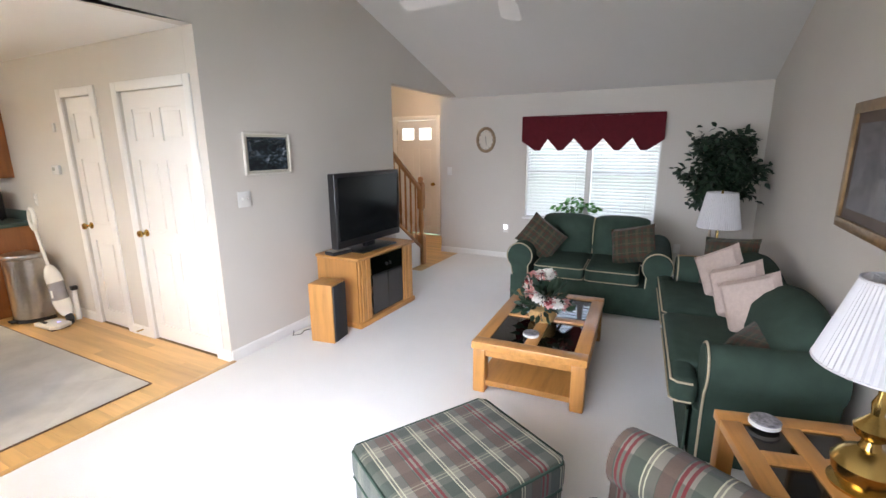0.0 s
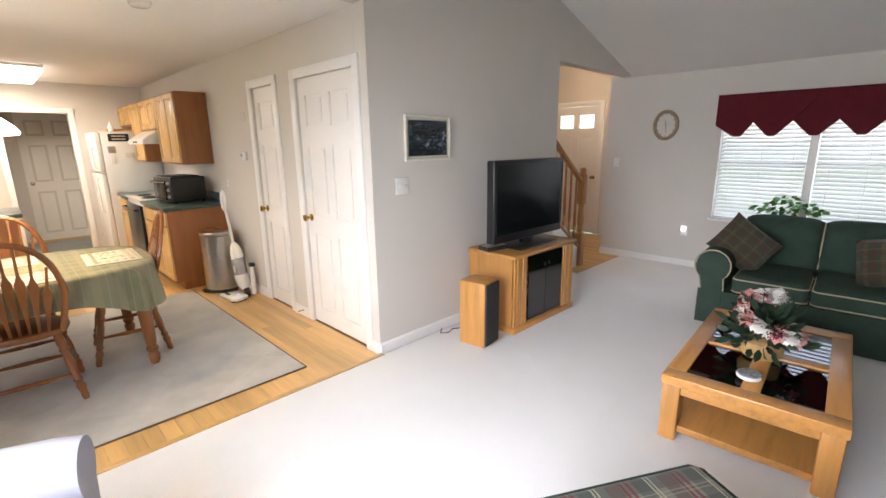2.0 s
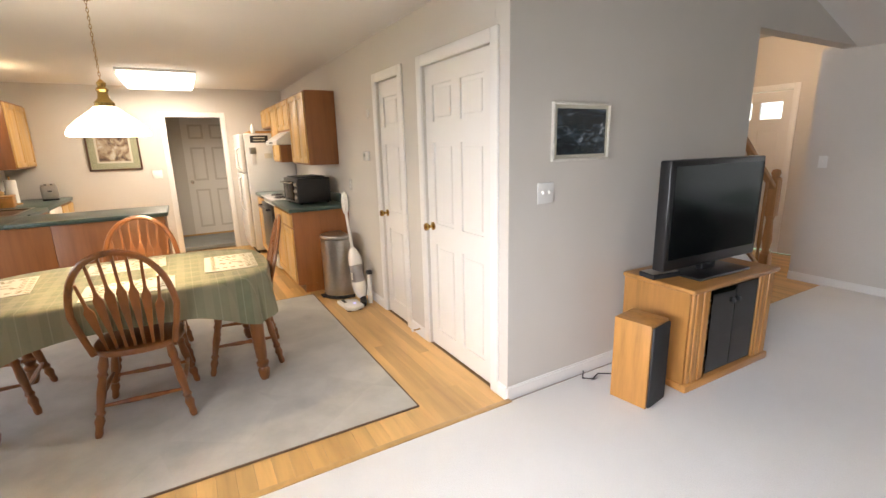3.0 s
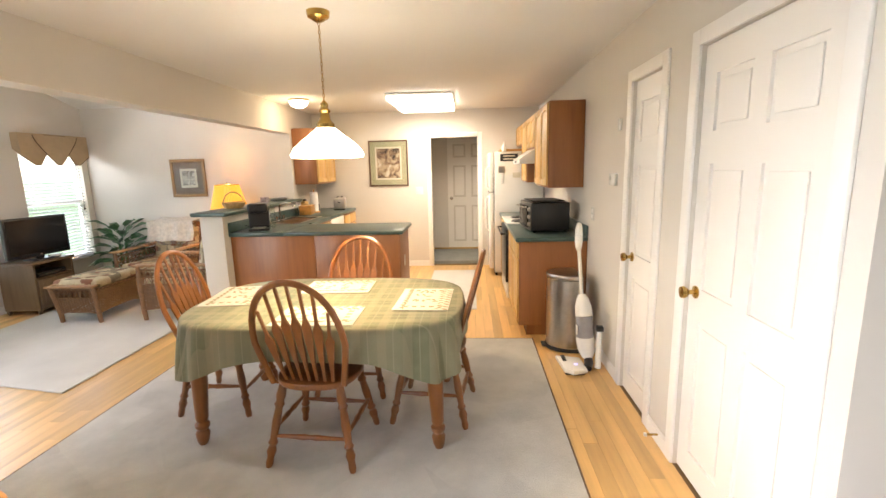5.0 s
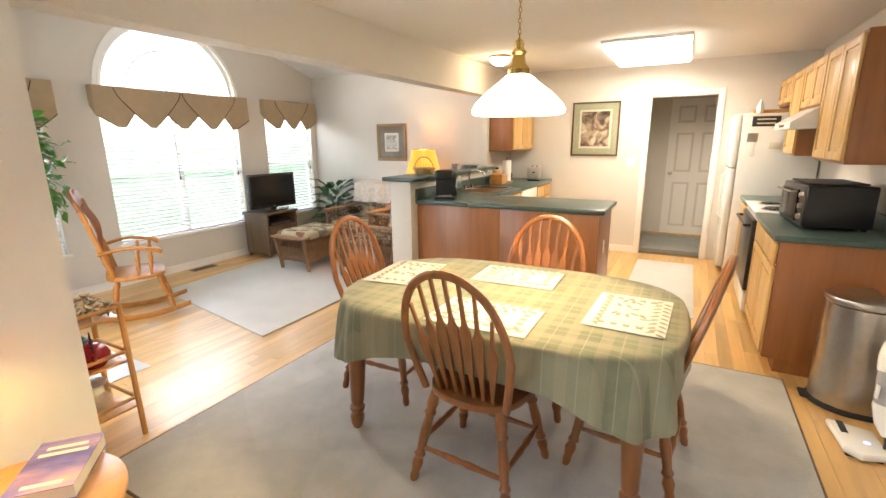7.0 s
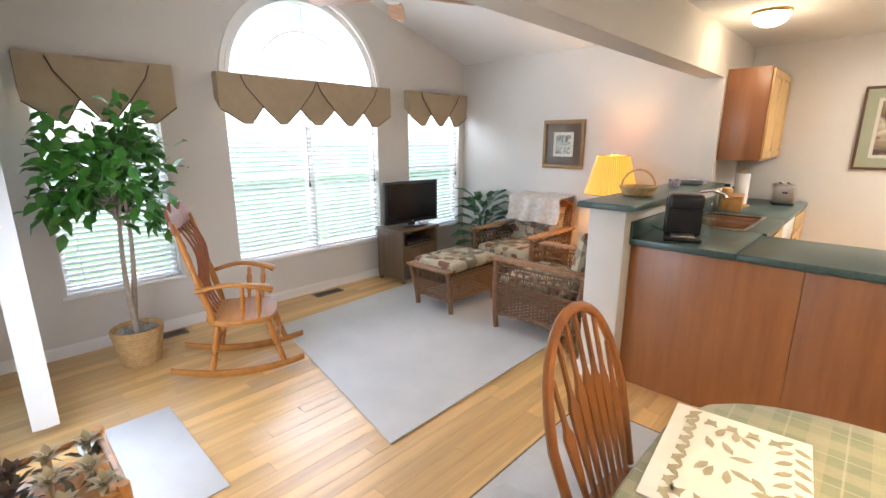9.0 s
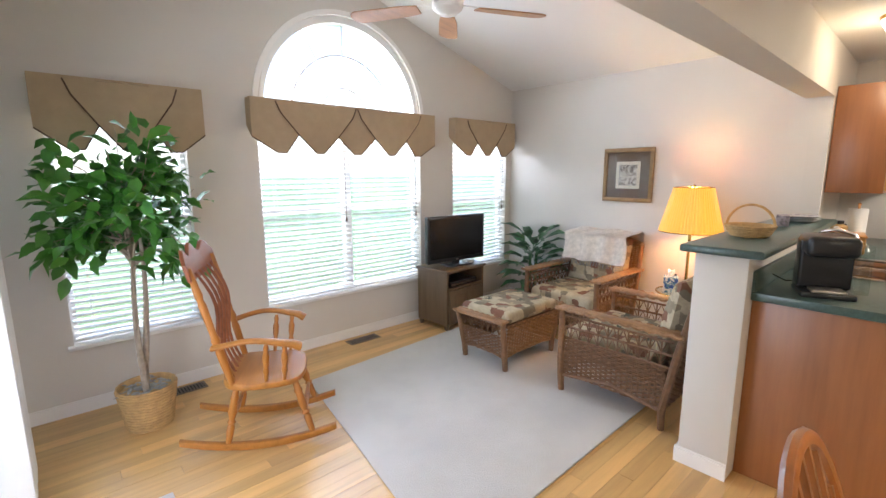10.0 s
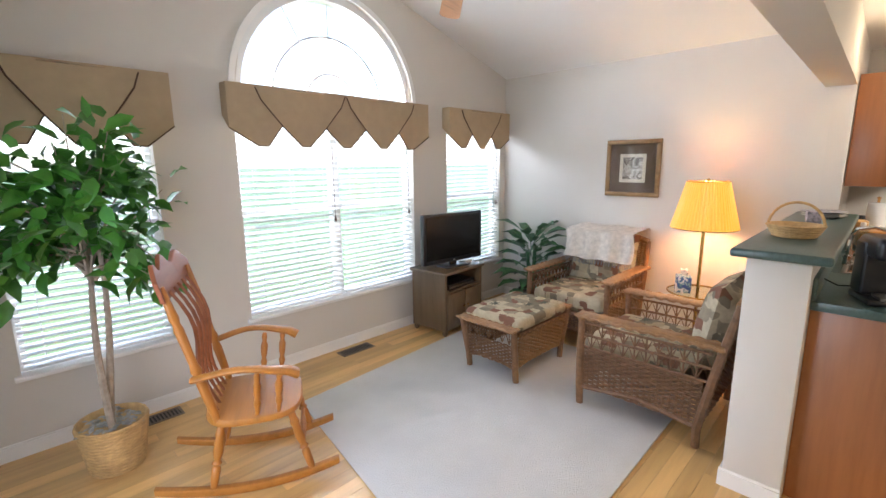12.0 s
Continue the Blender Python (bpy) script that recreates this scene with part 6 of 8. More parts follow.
# refrigerator
f = thing("refrigerator", "white refrigerator with notes on its side", "refrigerator", pose(-5.48, 0, 0))
part("body", B(-0.35, 0.345, -0.70, -0.02, 0.04, 1.74, 0.012, 3), APPL, f)
for nm, z0, z1 in (("fridge_door", 0.10, 1.18), ("freezer_door", 1.195, 1.735)):
    d = part(nm, B(-0.35, 0.345, -0.775, -0.705, z0, z1, 0.02, 3), APPL, f)
    bm = bm_new()
    za, zb = (z0 + 0.55, z1 - 0.04) if nm == "fridge_door" else (z0 + 0.04, z0 + 0.35)
    tube(bm, [(0.29, -0.775, za), (0.29, -0.815, za + 0.03), (0.29, -0.815, zb - 0.03), (0.29, -0.775, zb)], 0.014, 8)
    part("handle", bm, APPL, d)
part("base_grille", B(-0.34, 0.335, -0.69, -0.66, 0.0, 0.04), BLACKM, f)
for nm, y, z, w, hh, mt in (("fridge_sign", -0.50, 1.66, 0.24, 0.10, BLACKM), ("fridge_magnet", -0.60, 1.50, 0.09, 0.09, STEEL), ("fridge_notepad", -0.60, 1.38, 0.06, 0.15, WHITE), ("fridge_magnet", -0.40, 1.42, 0.10, 0.07, CREAM)):
    g = thing(nm, {"fridge_sign": "dark sign with two pale lines stuck on the refrigerator", "fridge_magnet": "small magnet on the refrigerator side", "fridge_notepad": "narrow white notepad on the refrigerator side"}[nm], "magnet", pose(-5.134, y, z))
    part("face", B(0.0, 0.006, -w / 2, w / 2, -hh / 2, hh / 2, 0.002), mt, g)
    if nm == "fridge_sign":
        for zz in (-0.02, 0.02):
            part("text_bar", B(0.006, 0.0075, -0.08, 0.08, zz - 0.007, zz + 0.007), CREAM, g)
g = thing("storage_tray", "wooden tray and bottle on top of the refrigerator", "tray", pose(-5.45, -0.42, 1.741))
part("tray", B(-0.28, 0.28, -0.2, 0.2, 0, 0.035, 0.008), OAK, g)
bm = bm_new()
lathe(bm, [(0.03, 0.0), (0.032, 0.07), (0.012, 0.10), (0.012, 0.13), (0.0, 0.13)], 0.32, -0.15, 0, 14)
part("bottle", bm, APPL, g)

# toaster oven on the counter
t = thing("toaster_oven", "black toaster oven on the green counter", "appliance", pose(-3.32, -0.30, 0.911, 0, 0, 6))
part("case", B(-0.24, 0.24, -0.19, 0.18, 0.015, 0.285, 0.012, 3), BLACK, t)
part("glass_door", B(-0.22, 0.12, -0.203, -0.19, 0.04, 0.25, 0.005), SCREEN, t)
bm = bm_new()
tube(bm, [(-0.2, -0.2, 0.235), (-0.2, -0.235, 0.235), (0.1, -0.235, 0.235), (0.1, -0.2, 0.235)], 0.008, 8)
part("handle", bm, CHROME, t)
for z in (0.08, 0.15, 0.22):
    bm = bm_new()
    lathe(bm, [(0.02, 0), (0.016, 0.02), (0, 0.021)], seg=12)
    bmesh.ops.transform(bm, matrix=pose(0.18, -0.19, z, 90), verts=bm.verts)
    part("knob", bm, STEEL, t)
for x in (-0.2, 0.2):
    for y in (-0.15, 0.15):
        bm = bm_new()
        lathe(bm, [(0.015, 0), (0.015, 0.016)], x, y, 0, 8)
        part("foot", bm, BLACKM, t)
part("top_rack", B(-0.2, 0.2, -0.16, 0.14, 0.29, 0.30, 0.004), BLACKM, t)
b = thing("spice_bottle", "small red-capped bottle beside the stove", "bottle", pose(-3.66, -0.2, 0.911))
bm = bm_new()
lathe(bm, [(0.028, 0), (0.03, 0.14), (0.014, 0.17), (0.0, 0.17)], seg=14)
part("glass", bm, plain("red_sauce", (0.25, 0.03, 0.02), 0.3), b)
bm = bm_new()
lathe(bm, [(0.016, 0.17), (0.016, 0.20), (0, 0.2)], seg=12)
part("cap", bm, WHITE, b)

# trash can
t = thing("trash_can", "brushed steel half-round pedal bin against the wall", "trash can", pose(-2.54, -0.135, 0))
half = [(-0.17, 0.0), (0.17, 0.0)] + [(0.17 * math.cos(math.pi * i / 18), -0.06 - 0.2 * math.sin(math.pi * i / 18)) for i in range(19)]
bm = bm_new()
prism(bm, half, 2, 0.03, 0.61)
part("body", bm, STEEL, t)
bm = bm_new()
prism(bm, [(x * 1.03, y * 1.03) for x, y in half], 2, 0.0, 0.035, 0.005)
part("base_ring", bm, BLACKM, t)
bm = bm_new()
prism(bm, [(x * 1.02, y * 1.02) for x, y in half], 2, 0.613, 0.655, 0.012)
part("lid", bm, STEEL, t)
part("pedal", B(-0.05, 0.05, -0.30, -0.24, 0.012, 0.026, 0.005), BLACKM, t)

# steam mop leaning on the wall
v = thing("steam_mop", "white upright floor steamer standing against the wall", "cleaner", pose(-2.09, -0.20, 0))
bm = bm_new()
prism(bm, [(-0.14, -0.17), (0.10, -0.15), (0.15, -0.09), (0.11, 0.02), (-0.10, 0.01)], 2, 0.008, 0.05, 0.014)
part("floor_head", bm, APPL, v)
part("pad", B(-0.12, 0.11, -0.14, 0.0, 0.0, 0.008), BLACKM, v)
part("head_vent", B(-0.13, -0.02, -0.135, -0.105, 0.049, 0.0525, 0.001), BLACKM, v, "dark slot in the floor head")
bm = bm_new()
lathe(bm, [(0.0, 0), (0.012, 0), (0.014, 0.003), (0.0, 0.004)], 0.04, -0.05, 0.05, 12)
part("power_light", bm, glowing("blue_light", (0.15, 0.2, 1.0), 0.8), v, "small glowing blue light")
bm = bm_new()
tube(bm, [(0.06, 0.03, 0.03), (0.02, 0.05, 0.05), (-0.02, 0.05, 0.10)], [0.034, 0.034, 0.03], 10)
part("hinge", bm, BLACK, v)
bm = bm_new()
tube(bm, [(-0.02, 0.05, 0.08), (-0.03, 0.045, 0.14), (-0.05, 0.035, 0.22), (-0.052, 0.034, 0.235)], [0.04, 0.066, 0.07, 0.066], 16)
part("lower_body", bm, APPL, v)
bm = bm_new()
tube(bm, [(-0.052, 0.034, 0.236), (-0.07, 0.026, 0.40)], [0.064, 0.062], 16)
part("water_tank", bm, plain("smoky_tank", (0.36, 0.35, 0.36), 0.2, 0.1, 12, 90, 0.0), v, "smoky grey water tank")
bm = bm_new()
tube(bm, [(-0.07, 0.026, 0.401), (-0.082, 0.02, 0.47), (-0.095, 0.015, 0.53), (-0.103, 0.012, 0.56)], [0.066, 0.062, 0.044, 0.024], 16)
part("upper_body", bm, APPL, v)
part("label_plate", B(-0.03, 0.0, -0.045, -0.035, 0.27, 0.34, 0.003), APPL, v)
bm = bm_new()
tube(bm, [(-0.102, 0.012, 0.55), (-0.165, -0.004, 0.90)], 0.014, 10)
part("pole", bm, APPL, v)
bm = bm_new()
tube(bm, [(-0.176 + 0.05 * math.sin(2 * math.pi * i / 20), -0.006, 0.995 - 0.095 * math.cos(2 * math.pi * i / 20)) for i in range(21)], 0.018, 8)
part("grip", bm, APPL, v, "white loop grip")
bm = bm_new()
tube(bm, [(0.03, 0.115, 0.02), (0.025, 0.12, 0.32)], [0.024, 0.019], 10)
part("side_tube", bm, APPL, v)
part("side_tube_end", B(0.0, 0.05, 0.095, 0.145, 0.31, 0.35, 0.006), BLACK, v)

# thermostat, chime, smoke detector
t = thing("thermostat", "small white wall thermostat", "thermostat", pose(-2.11, 0, 1.43))
part("case", B(-0.06, 0.06, -0.028, 0, -0.042, 0.042, 0.006), APPL, t)
part("display", B(-0.045, 0.0, -0.0295, -0.027, -0.008, 0.022), plain("lcd", (0.30, 0.32, 0.26), 0.3), t)
t = thing("door_sensor", "small white sensor on the wall above the thermostat", "sensor", pose(-2.03, 0, 1.80))
part("case", B(-0.018, 0.018, -0.016, 0, -0.04, 0.04, 0.004), APPL, t)
sd = thing("smoke_detector", "round white smoke detector on the dining ceiling", "detector", pose(-0.95, -1.0, CZ))
bm = bm_new()
lathe(bm, [(0.0, -0.036), (0.045, -0.036), (0.06, -0.025), (0.066, 0.0)], seg=26)
part("case", bm, APPL, sd)
t = thing("door_stop", "small white baseboard door stop", "door stop", pose(-1.13, -0.014, 0.06))
bm = bm_new()
tube(bm, [(0, 0, 0), (0, -0.06, 0)], 0.006, 8)
part("spring", bm, BRASS, t)
part("tip", B(-0.009, 0.009, -0.075, -0.06, -0.009, 0.009, 0.003), WHITE, t)
outlet(pose(-2.66, 0, 1.13))

# ceiling lights of the kitchen
fl = thing("ceiling_light", "lit wide fluorescent ceiling box with clouded diffuser", "lamp", pose(-4.82, -1.62, CZ))
part("frame", B(-0.63, 0.63, -0.39, 0.39, -0.03, 0.0, 0.004), APPL, fl)
bm = bm_new()
box(bm, -0.62, 0.62, -0.38, 0.38, -0.085, -0.031, 0.03, 3)
part("diffuser", bm, TUBE, fl, "glowing white diffuser")
dm = thing("ceiling_light", "lit round frosted dome light above the sink", "lamp", pose(-4.45, -3.13, CZ))
bm = bm_new()
lathe(bm, [(0.0, -0.10), (0.05, -0.095), (0.095, -0.07), (0.115, -0.03), (0.115, -0.012)], seg=26)
part("dome", bm, LAMPW, dm, "glowing frosted dome")
bm = bm_new()
lathe(bm, [(0.12, -0.02), (0.125, 0.0)], seg=26)
part("rim", bm, BRASS, dm)

# peninsula, sink run and raised bar
PZ, PX = 0.915, -3.10
p = thing("peninsula_cabinet", "honey oak peninsula back with plain panels", "cabinet")
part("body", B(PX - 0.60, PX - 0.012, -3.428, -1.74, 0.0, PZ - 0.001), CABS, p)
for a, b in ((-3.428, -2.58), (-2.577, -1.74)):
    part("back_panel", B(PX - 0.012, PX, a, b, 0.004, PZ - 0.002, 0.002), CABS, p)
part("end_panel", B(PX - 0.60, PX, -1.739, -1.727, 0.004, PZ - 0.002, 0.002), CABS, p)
part("outlet_plate", B(PX - 0.30, PX - 0.23, -1.727, -1.721, 0.55, 0.66, 0.003), APPL, p)
cabinet("base_cabinet", -4.55, -3.72, -3.475, 1, 0.60, 0.0, PZ - 0.001, 2, "honey oak sink base cabinet", 0.09, 0.13)
cabinet("base_cabinet", -5.84, -5.18, -3.475, 1, 0.60, 0.0, PZ - 0.001, 2, "honey oak base cabinet by the end wall", 0.09, 0.13)
d = thing("dishwasher", "white built-in dishwasher under the counter", "dishwasher", pose(-4.865, -3.475, 0))
part("body", B(-0.30, 0.30, 0.01, 0.585, 0.09, PZ - 0.005), APPL, d)
part("door", B(-0.295, 0.295, 0.586, 0.61, 0.10, 0.76, 0.006), APPL, d)
part("control_strip", B(-0.295, 0.295, 0.586, 0.615, 0.765, PZ - 0.008, 0.006), APPL, d)
c = thing("countertop", "dark green laminate countertop with peninsula and sink cutout", "countertop")
bm = bm_new()
z0, z1 = PZ + 0.001, PZ + 0.04
box(bm, PX - 0.63, PX + 0.035, -2.87, -1.69, z0, z1, 0.01, 3)
part("peninsula_slab", bm, GREENC, c)
bm = bm_new()
SK = (-4.50, -3.80, -3.36, -2.98)
box(bm, SK[1], PX + 0.035, -3.428, -2.871, z0, z1, 0.004)
box(bm, KX + 0.004, SK[0], -3.428, -2.85, z0, z1, 0.004)
box(bm, SK[0], SK[1], -3.428, SK[2], z0, z1)
box(bm, SK[0], SK[1], SK[3], -2.85, z0, z1)
part("sink_slab", bm, GREENC, c)
part("backsplash", B(SX + 0.01, PX + 0.03, -3.4295, -3.412, z1, z1 + 0.10, 0.003), GREENC, c)
sk = thing("kitchen_sink", "double stainless steel sink with chrome faucet", "sink", pose(-4.15, -3.17, PZ + 0.041))
for s0 in (-0.345, 0.012):
    bm = bm_new()
    w = 0.333
    box(bm, s0, s0 + w, -0.185, 0.185, -0.17, 0.0, 0.03)
    bmesh.ops.delete(bm, geom=[f for f in bm.faces if f.normal.z > 0.9 and f.calc_center_median().z > -0.02], context="FACES")
    part("basin", bm, STEEL, sk)
bm = bm_new()
for a in ((-0.37, 0.37, -0.205, -0.182), (-0.37, 0.37, 0.182, 0.205), (-0.37, -0.342, -0.182, 0.182), (0.342, 0.37, -0.182, 0.182), (-0.014, 0.014, -0.182, 0.182)):
    box(bm, *a, 0.0, 0.006, 0.002)
part("rim", bm, STEEL, sk)
bm = bm_new()
tube(bm, [(0, -0.195, 0.0), (0, -0.195, 0.16), (0, -0.17, 0.20), (0, -0.10, 0.215), (0, -0.02, 0.19), (0, -0.01, 0.17)], 0.012, 10)
part("faucet", bm, CHROME, sk)
for x in (-0.10, 0.10):
    bm = bm_new()
    lathe(bm, [(0.022, 0), (0.018, 0.03), (0.024, 0.05), (0.0, 0.06)], x, -0.195, 0.004, 12)
    part("tap_knob", bm, CHROME, sk)
bt = thing("bar_top", "dark green laminate raised bar top", "countertop")
part("slab", B(SX + 0.003, -2.925, -3.715, -3.365, 1.131, 1.17, 0.012, 3), GREENC, bt)
cabinet("wall_cabinet", -5.845, -5.0, -3.477, 1, 0.32, 1.36, 2.12, 2, "honey oak wall cabinet above the sink counter")

# things on the counters
CZ2 = PZ + 0.0405
cm = thing("coffee_maker", "black single-cup coffee maker with clear side tank", "coffee maker", pose(-3.27, -3.20, CZ2, 0, 0, 20) @ Matrix.Diagonal((0.9, 0.9, 0.84, 1)))
part("base", B(-0.10, 0.13, -0.11, 0.11, 0, 0.03, 0.008), BLACK, cm)
part("column", B(-0.10, 0.02, -0.11, 0.11, 0.03, 0.30, 0.015, 3), BLACK, cm)
bm = bm_new()
box(bm, -0.10, 0.13, -0.105, 0.105, 0.22, 0.33, 0.03, 4)
part("brew_head", bm, BLACK, cm)
part("water_tank", B(-0.08, 0.06, 0.112, 0.17, 0.02, 0.29, 0.012), CLEAR, cm, "clear water tank")
part("drip_tray", B(0.03, 0.13, -0.07, 0.07, 0.03, 0.045, 0.004), STEEL, cm)
bm = bm_new()
tube(bm, [(-0.1, 0.0, 0.06), (-0.16, -0.04, 0.03), (-0.20, -0.12, 0.015), (-0.18, -0.2, 0.06)], 0.004, 6)
part("power_cord", bm, BLACKM, cm)
tt = thing("toaster", "brushed steel two-slice toaster", "toaster", pose(-5.55, -3.02, CZ2, 0, 0, 12))
part("case", B(-0.15, 0.15, -0.085, 0.085, 0.012, 0.19, 0.03, 4), STEEL, tt)
part("base", B(-0.145, 0.145, -0.08, 0.08, 0, 0.02, 0.004), BLACK, tt)
for y in (-0.03, 0.03):
    part("slot", B(-0.11, 0.11, y - 0.012, y + 0.012, 0.186, 0.192), BLACKM, tt)
part("lever", B(0.15, 0.175, -0.02, 0.02, 0.11, 0.125, 0.004), BLACK, tt)
pt = thing("paper_towel", "white paper towel roll on an upright holder", "paper towel", pose(-5.16, -3.28, CZ2))
bm = bm_new()
lathe(bm, [(0.0, 0), (0.075, 0), (0.075, 0.012), (0.008, 0.015), (0.008, 0.31), (0.014, 0.32), (0.0, 0.33)], seg=20)
part("holder", bm, OAK, pt)
bm = bm_new()
lathe(bm, [(0.02, 0.018), (0.055, 0.018), (0.056, 0.285), (0.02, 0.285)], seg=24)
part("roll", bm, WHITE, pt)
bb = thing("bread_box", "small wooden box on the sink counter", "box", pose(-4.86, -3.28, CZ2, 0, 0, 8))
part("box", B(-0.14, 0.14, -0.08, 0.08, 0, 0.11, 0.01), OAKX, bb)
part("lid", B(-0.145, 0.145, -0.085, 0.085, 0.11, 0.125, 0.006), OAKX, bb)
for nm, x, y, h, r, mt, lab in (("canister", -5.0, -3.36, 0.20, 0.05, BASK, "tan lidded canister on the sink counter"), ("soap_bottle", -4.62, -3.33, 0.19, 0.032, CLEAR, "clear dish soap bottle by the sink"), ("utensil_jar", -5.32, -3.36, 0.15, 0.05, STEEL, "steel jar on the sink counter"), ("canister", -5.42, -3.34, 0.12, 0.045, BLACKM, "small dark canister on the sink counter")):
    g = thing(nm, lab, "container", pose(x, y, CZ2))
    bm = bm_new()
    lathe(bm, [(0.0, 0), (r, 0), (r, h * 0.8), (r * 0.6, h * 0.86), (r * 0.35, h * 0.9)], seg=18)
    part("body", bm, mt, g)
    bm = bm_new()
    lathe(bm, [(r * 0.5, h * 0.88), (r * 0.5, h), (0.0, h)], seg=14)
    part("lid", bm, WHITE if nm == "soap_bottle" else BLACKM, g)
bk = thing("basket", "small round woven basket with a tall hoop handle", "basket", pose(-3.46, -3.555, 1.171))
bm = bm_new()
lathe(bm, [(0.0, 0.0), (0.085, 0.0), (0.095, 0.02), (0.115, 0.06), (0.108, 0.062), (0.088, 0.02), (0.0, 0.01)], seg=30)
for z, r in ((0.01, 0.09), (0.022, 0.098), (0.034, 0.104), (0.046, 0.11), (0.058, 0.117)):
    ring(bm, r, z, 0.006, 30)
part("bowl", bm, BASK, bk)
bm = bm_new()
tube(bm, [(0.0, 0.112 * math.cos(math.pi * i / 16), 0.05 + 0.12 * math.sin(math.pi * i / 16)) for i in range(17)], 0.007, 6)
part("handle", bm, BASK, bk)
dp = thing("plate_stack", "patterned plates and bowl stacked on the bar", "dishes", pose(-4.55, -3.53, 1.171))
for i in range(3):
    bm = bm_new()
    lathe(bm, [(0.0, 0), (0.07, 0.0), (0.12, 0.016), (0.122, 0.019), (0.07, 0.006), (0.0, 0.006)], 0, 0, i * 0.012, 26)
    part("plate", bm, APPL if i < 2 else plain("plate_print", (0.35, 0.33, 0.33), 0.3, 0.9, 40, 60, 0.0), dp)
dp2 = thing("dish_box", "small patterned box standing on the bar", "box", pose(-4.18, -3.55, 1.171, 0, 0, 10))
part("box", B(-0.06, 0.06, -0.035, 0.035, 0, 0.07, 0.005), plain("box_print", (0.30, 0.25, 0.26), 0.5, 0.8, 40, 60, 0.0), dp2)

# runner and utility room step
rn = thing("runner_rug", "pale grey kitchen runner", "rug", pose(0, 0, 0))
part("rug_body", B(-5.45, -3.55, -1.60, -0.98, 0.001, 0.012, 0.004), MATG, rn)
bm = bm_new()
box(bm, KX - 1.25, KX - T - 0.001, KD0 - 0.25, KD1 + 0.25, 0.0, 0.05)
solid("floor_utility", bm, plain("grey_sheet_floor", (0.26, 0.27, 0.25), 0.6), "grey sheet floor in the utility room", "floor", "structure")
bm = bm_new()
box(bm, KX - 1.25, KX - 1.20, KD0 - 0.25, KD1 + 0.25, 0.05, 0.075, 0.004)
solid("trim_threshold", bm, PLANK, "wooden threshold under the utility door", "trim", "structure")

# ---- sunroom ----
rg = thing("sunroom_rug", "pale beige carpet remnant on the wooden floor", "rug")
bm = bm_new()
prism(bm, [(-1.63, -3.985), (-1.95, -5.83), (-4.0, -5.95), (-4.0, -4.02)][::-1], 2, 0.001, 0.014, 0.004)
part("rug_body", bm, RUGB, rg)
mt = thing("door_mat", "thin pale mat by the patio door", "mat", pose(-0.71, -4.74, 0))
part("mat", B(-0.23, 0.21, -0.45, 0.45, 0.001, 0.008, 0.003), MATG, mt)


def floor_vent(x, y):
    v = thing("floor_vent", "dark metal floor register", "vent", pose(x, y, 0))
    bm = bm_new()
    for a in ((-0.155, 0.155, -0.06, -0.045), (-0.155, 0.155, 0.045, 0.06), (-0.155, -0.14, -0.045, 0.045), (0.14, 0.155, -0.045, 0.045)):
        box(bm, *a, 0.0005, 0.006, 0.002)
    part("frame", bm, plain("brown_metal", (0.16, 0.12, 0.08), 0.5), v)
    part("backing", B(-0.14, 0.14, -0.045, 0.045, 0.0005, 0.0015), BLACKM, v)
    first = None
    for i in range(14):
        m = pose(-0.13 + i * 0.02, 0, 0.003)
        if first is None:
            first = part("slat", B(-0.004, 0.004, -0.044, 0.044, -0.001, 0.002), plain("vent_slat", (0.12, 0.10, 0.08), 0.5), v)
            first.matrix_basis = m
        else:
            again("slat", first, v, m)


floor_vent(-2.71, -6.30)
floor_vent(-1.23, -6.32)

# rocking chair: local front is -y
rc = thing("rocking_chair", "glossy maple rocking chair with red crest rail", "rocking chair", pose(-1.517, -5.434, 0.0, 0, 0, 242) @ Matrix.Scale(0.95, 4))


def arcpt(y, r=1.35):
    return r - math.sqrt(r * r - y * y)


for sx in (-1, 1):
    bm = bm_new()
    x = sx * 0.215
    pts = [(x, -0.40 + 0.86 * i / 16) for i in range(17)]
    lo = [(y, arcpt(y) + 0.002) for _, y in pts]
    hi = [(y, arcpt(y) + 0.002 + 0.042 * (1 - 0.25 * abs(y / 0.45) ** 3)) for _, y in pts]
    prism(bm, lo + hi[::-1], 0, x - 0.019, x + 0.019, 0.006)
    part("runner", bm, ROCKH, rc)
TP = [(0.0, 0.014), (0.08, 0.019), (0.3, 0.022), (0.34, 0.016), (0.38, 0.025), (0.42, 0.016), (0.55, 0.026), (0.75, 0.02), (0.8, 0.026), (0.85, 0.02), (1.0, 0.018)]
for sx in (-1, 1):
    for y0, y1 in ((-0.26, -0.17), (0.21, 0.15)):
        bm = bm_new()
        turned(bm, (sx * 0.215, y0, 0.035 + arcpt(y0)), (sx * 0.175, y1, 0.385), TP, 12)
        part("leg", bm, ROCK, rc)
for y, z in ((-0.225, 0.19), (0.19, 0.17)):
    bm = bm_new()
    turned(bm, (-0.195, y, z), (0.195, y, z), [(0, 0.009), (0.3, 0.013), (0.5, 0.018), (0.7, 0.013), (1, 0.009)], 10)
    part("stretcher", bm, ROCK, rc)
bm = bm_new()
out = [oval(2 * math.pi * i / 32, 3.2, 0.26, 0.235) for i in range(32)]
prism(bm, out, 2, 0.38, 0.418, 0.014)
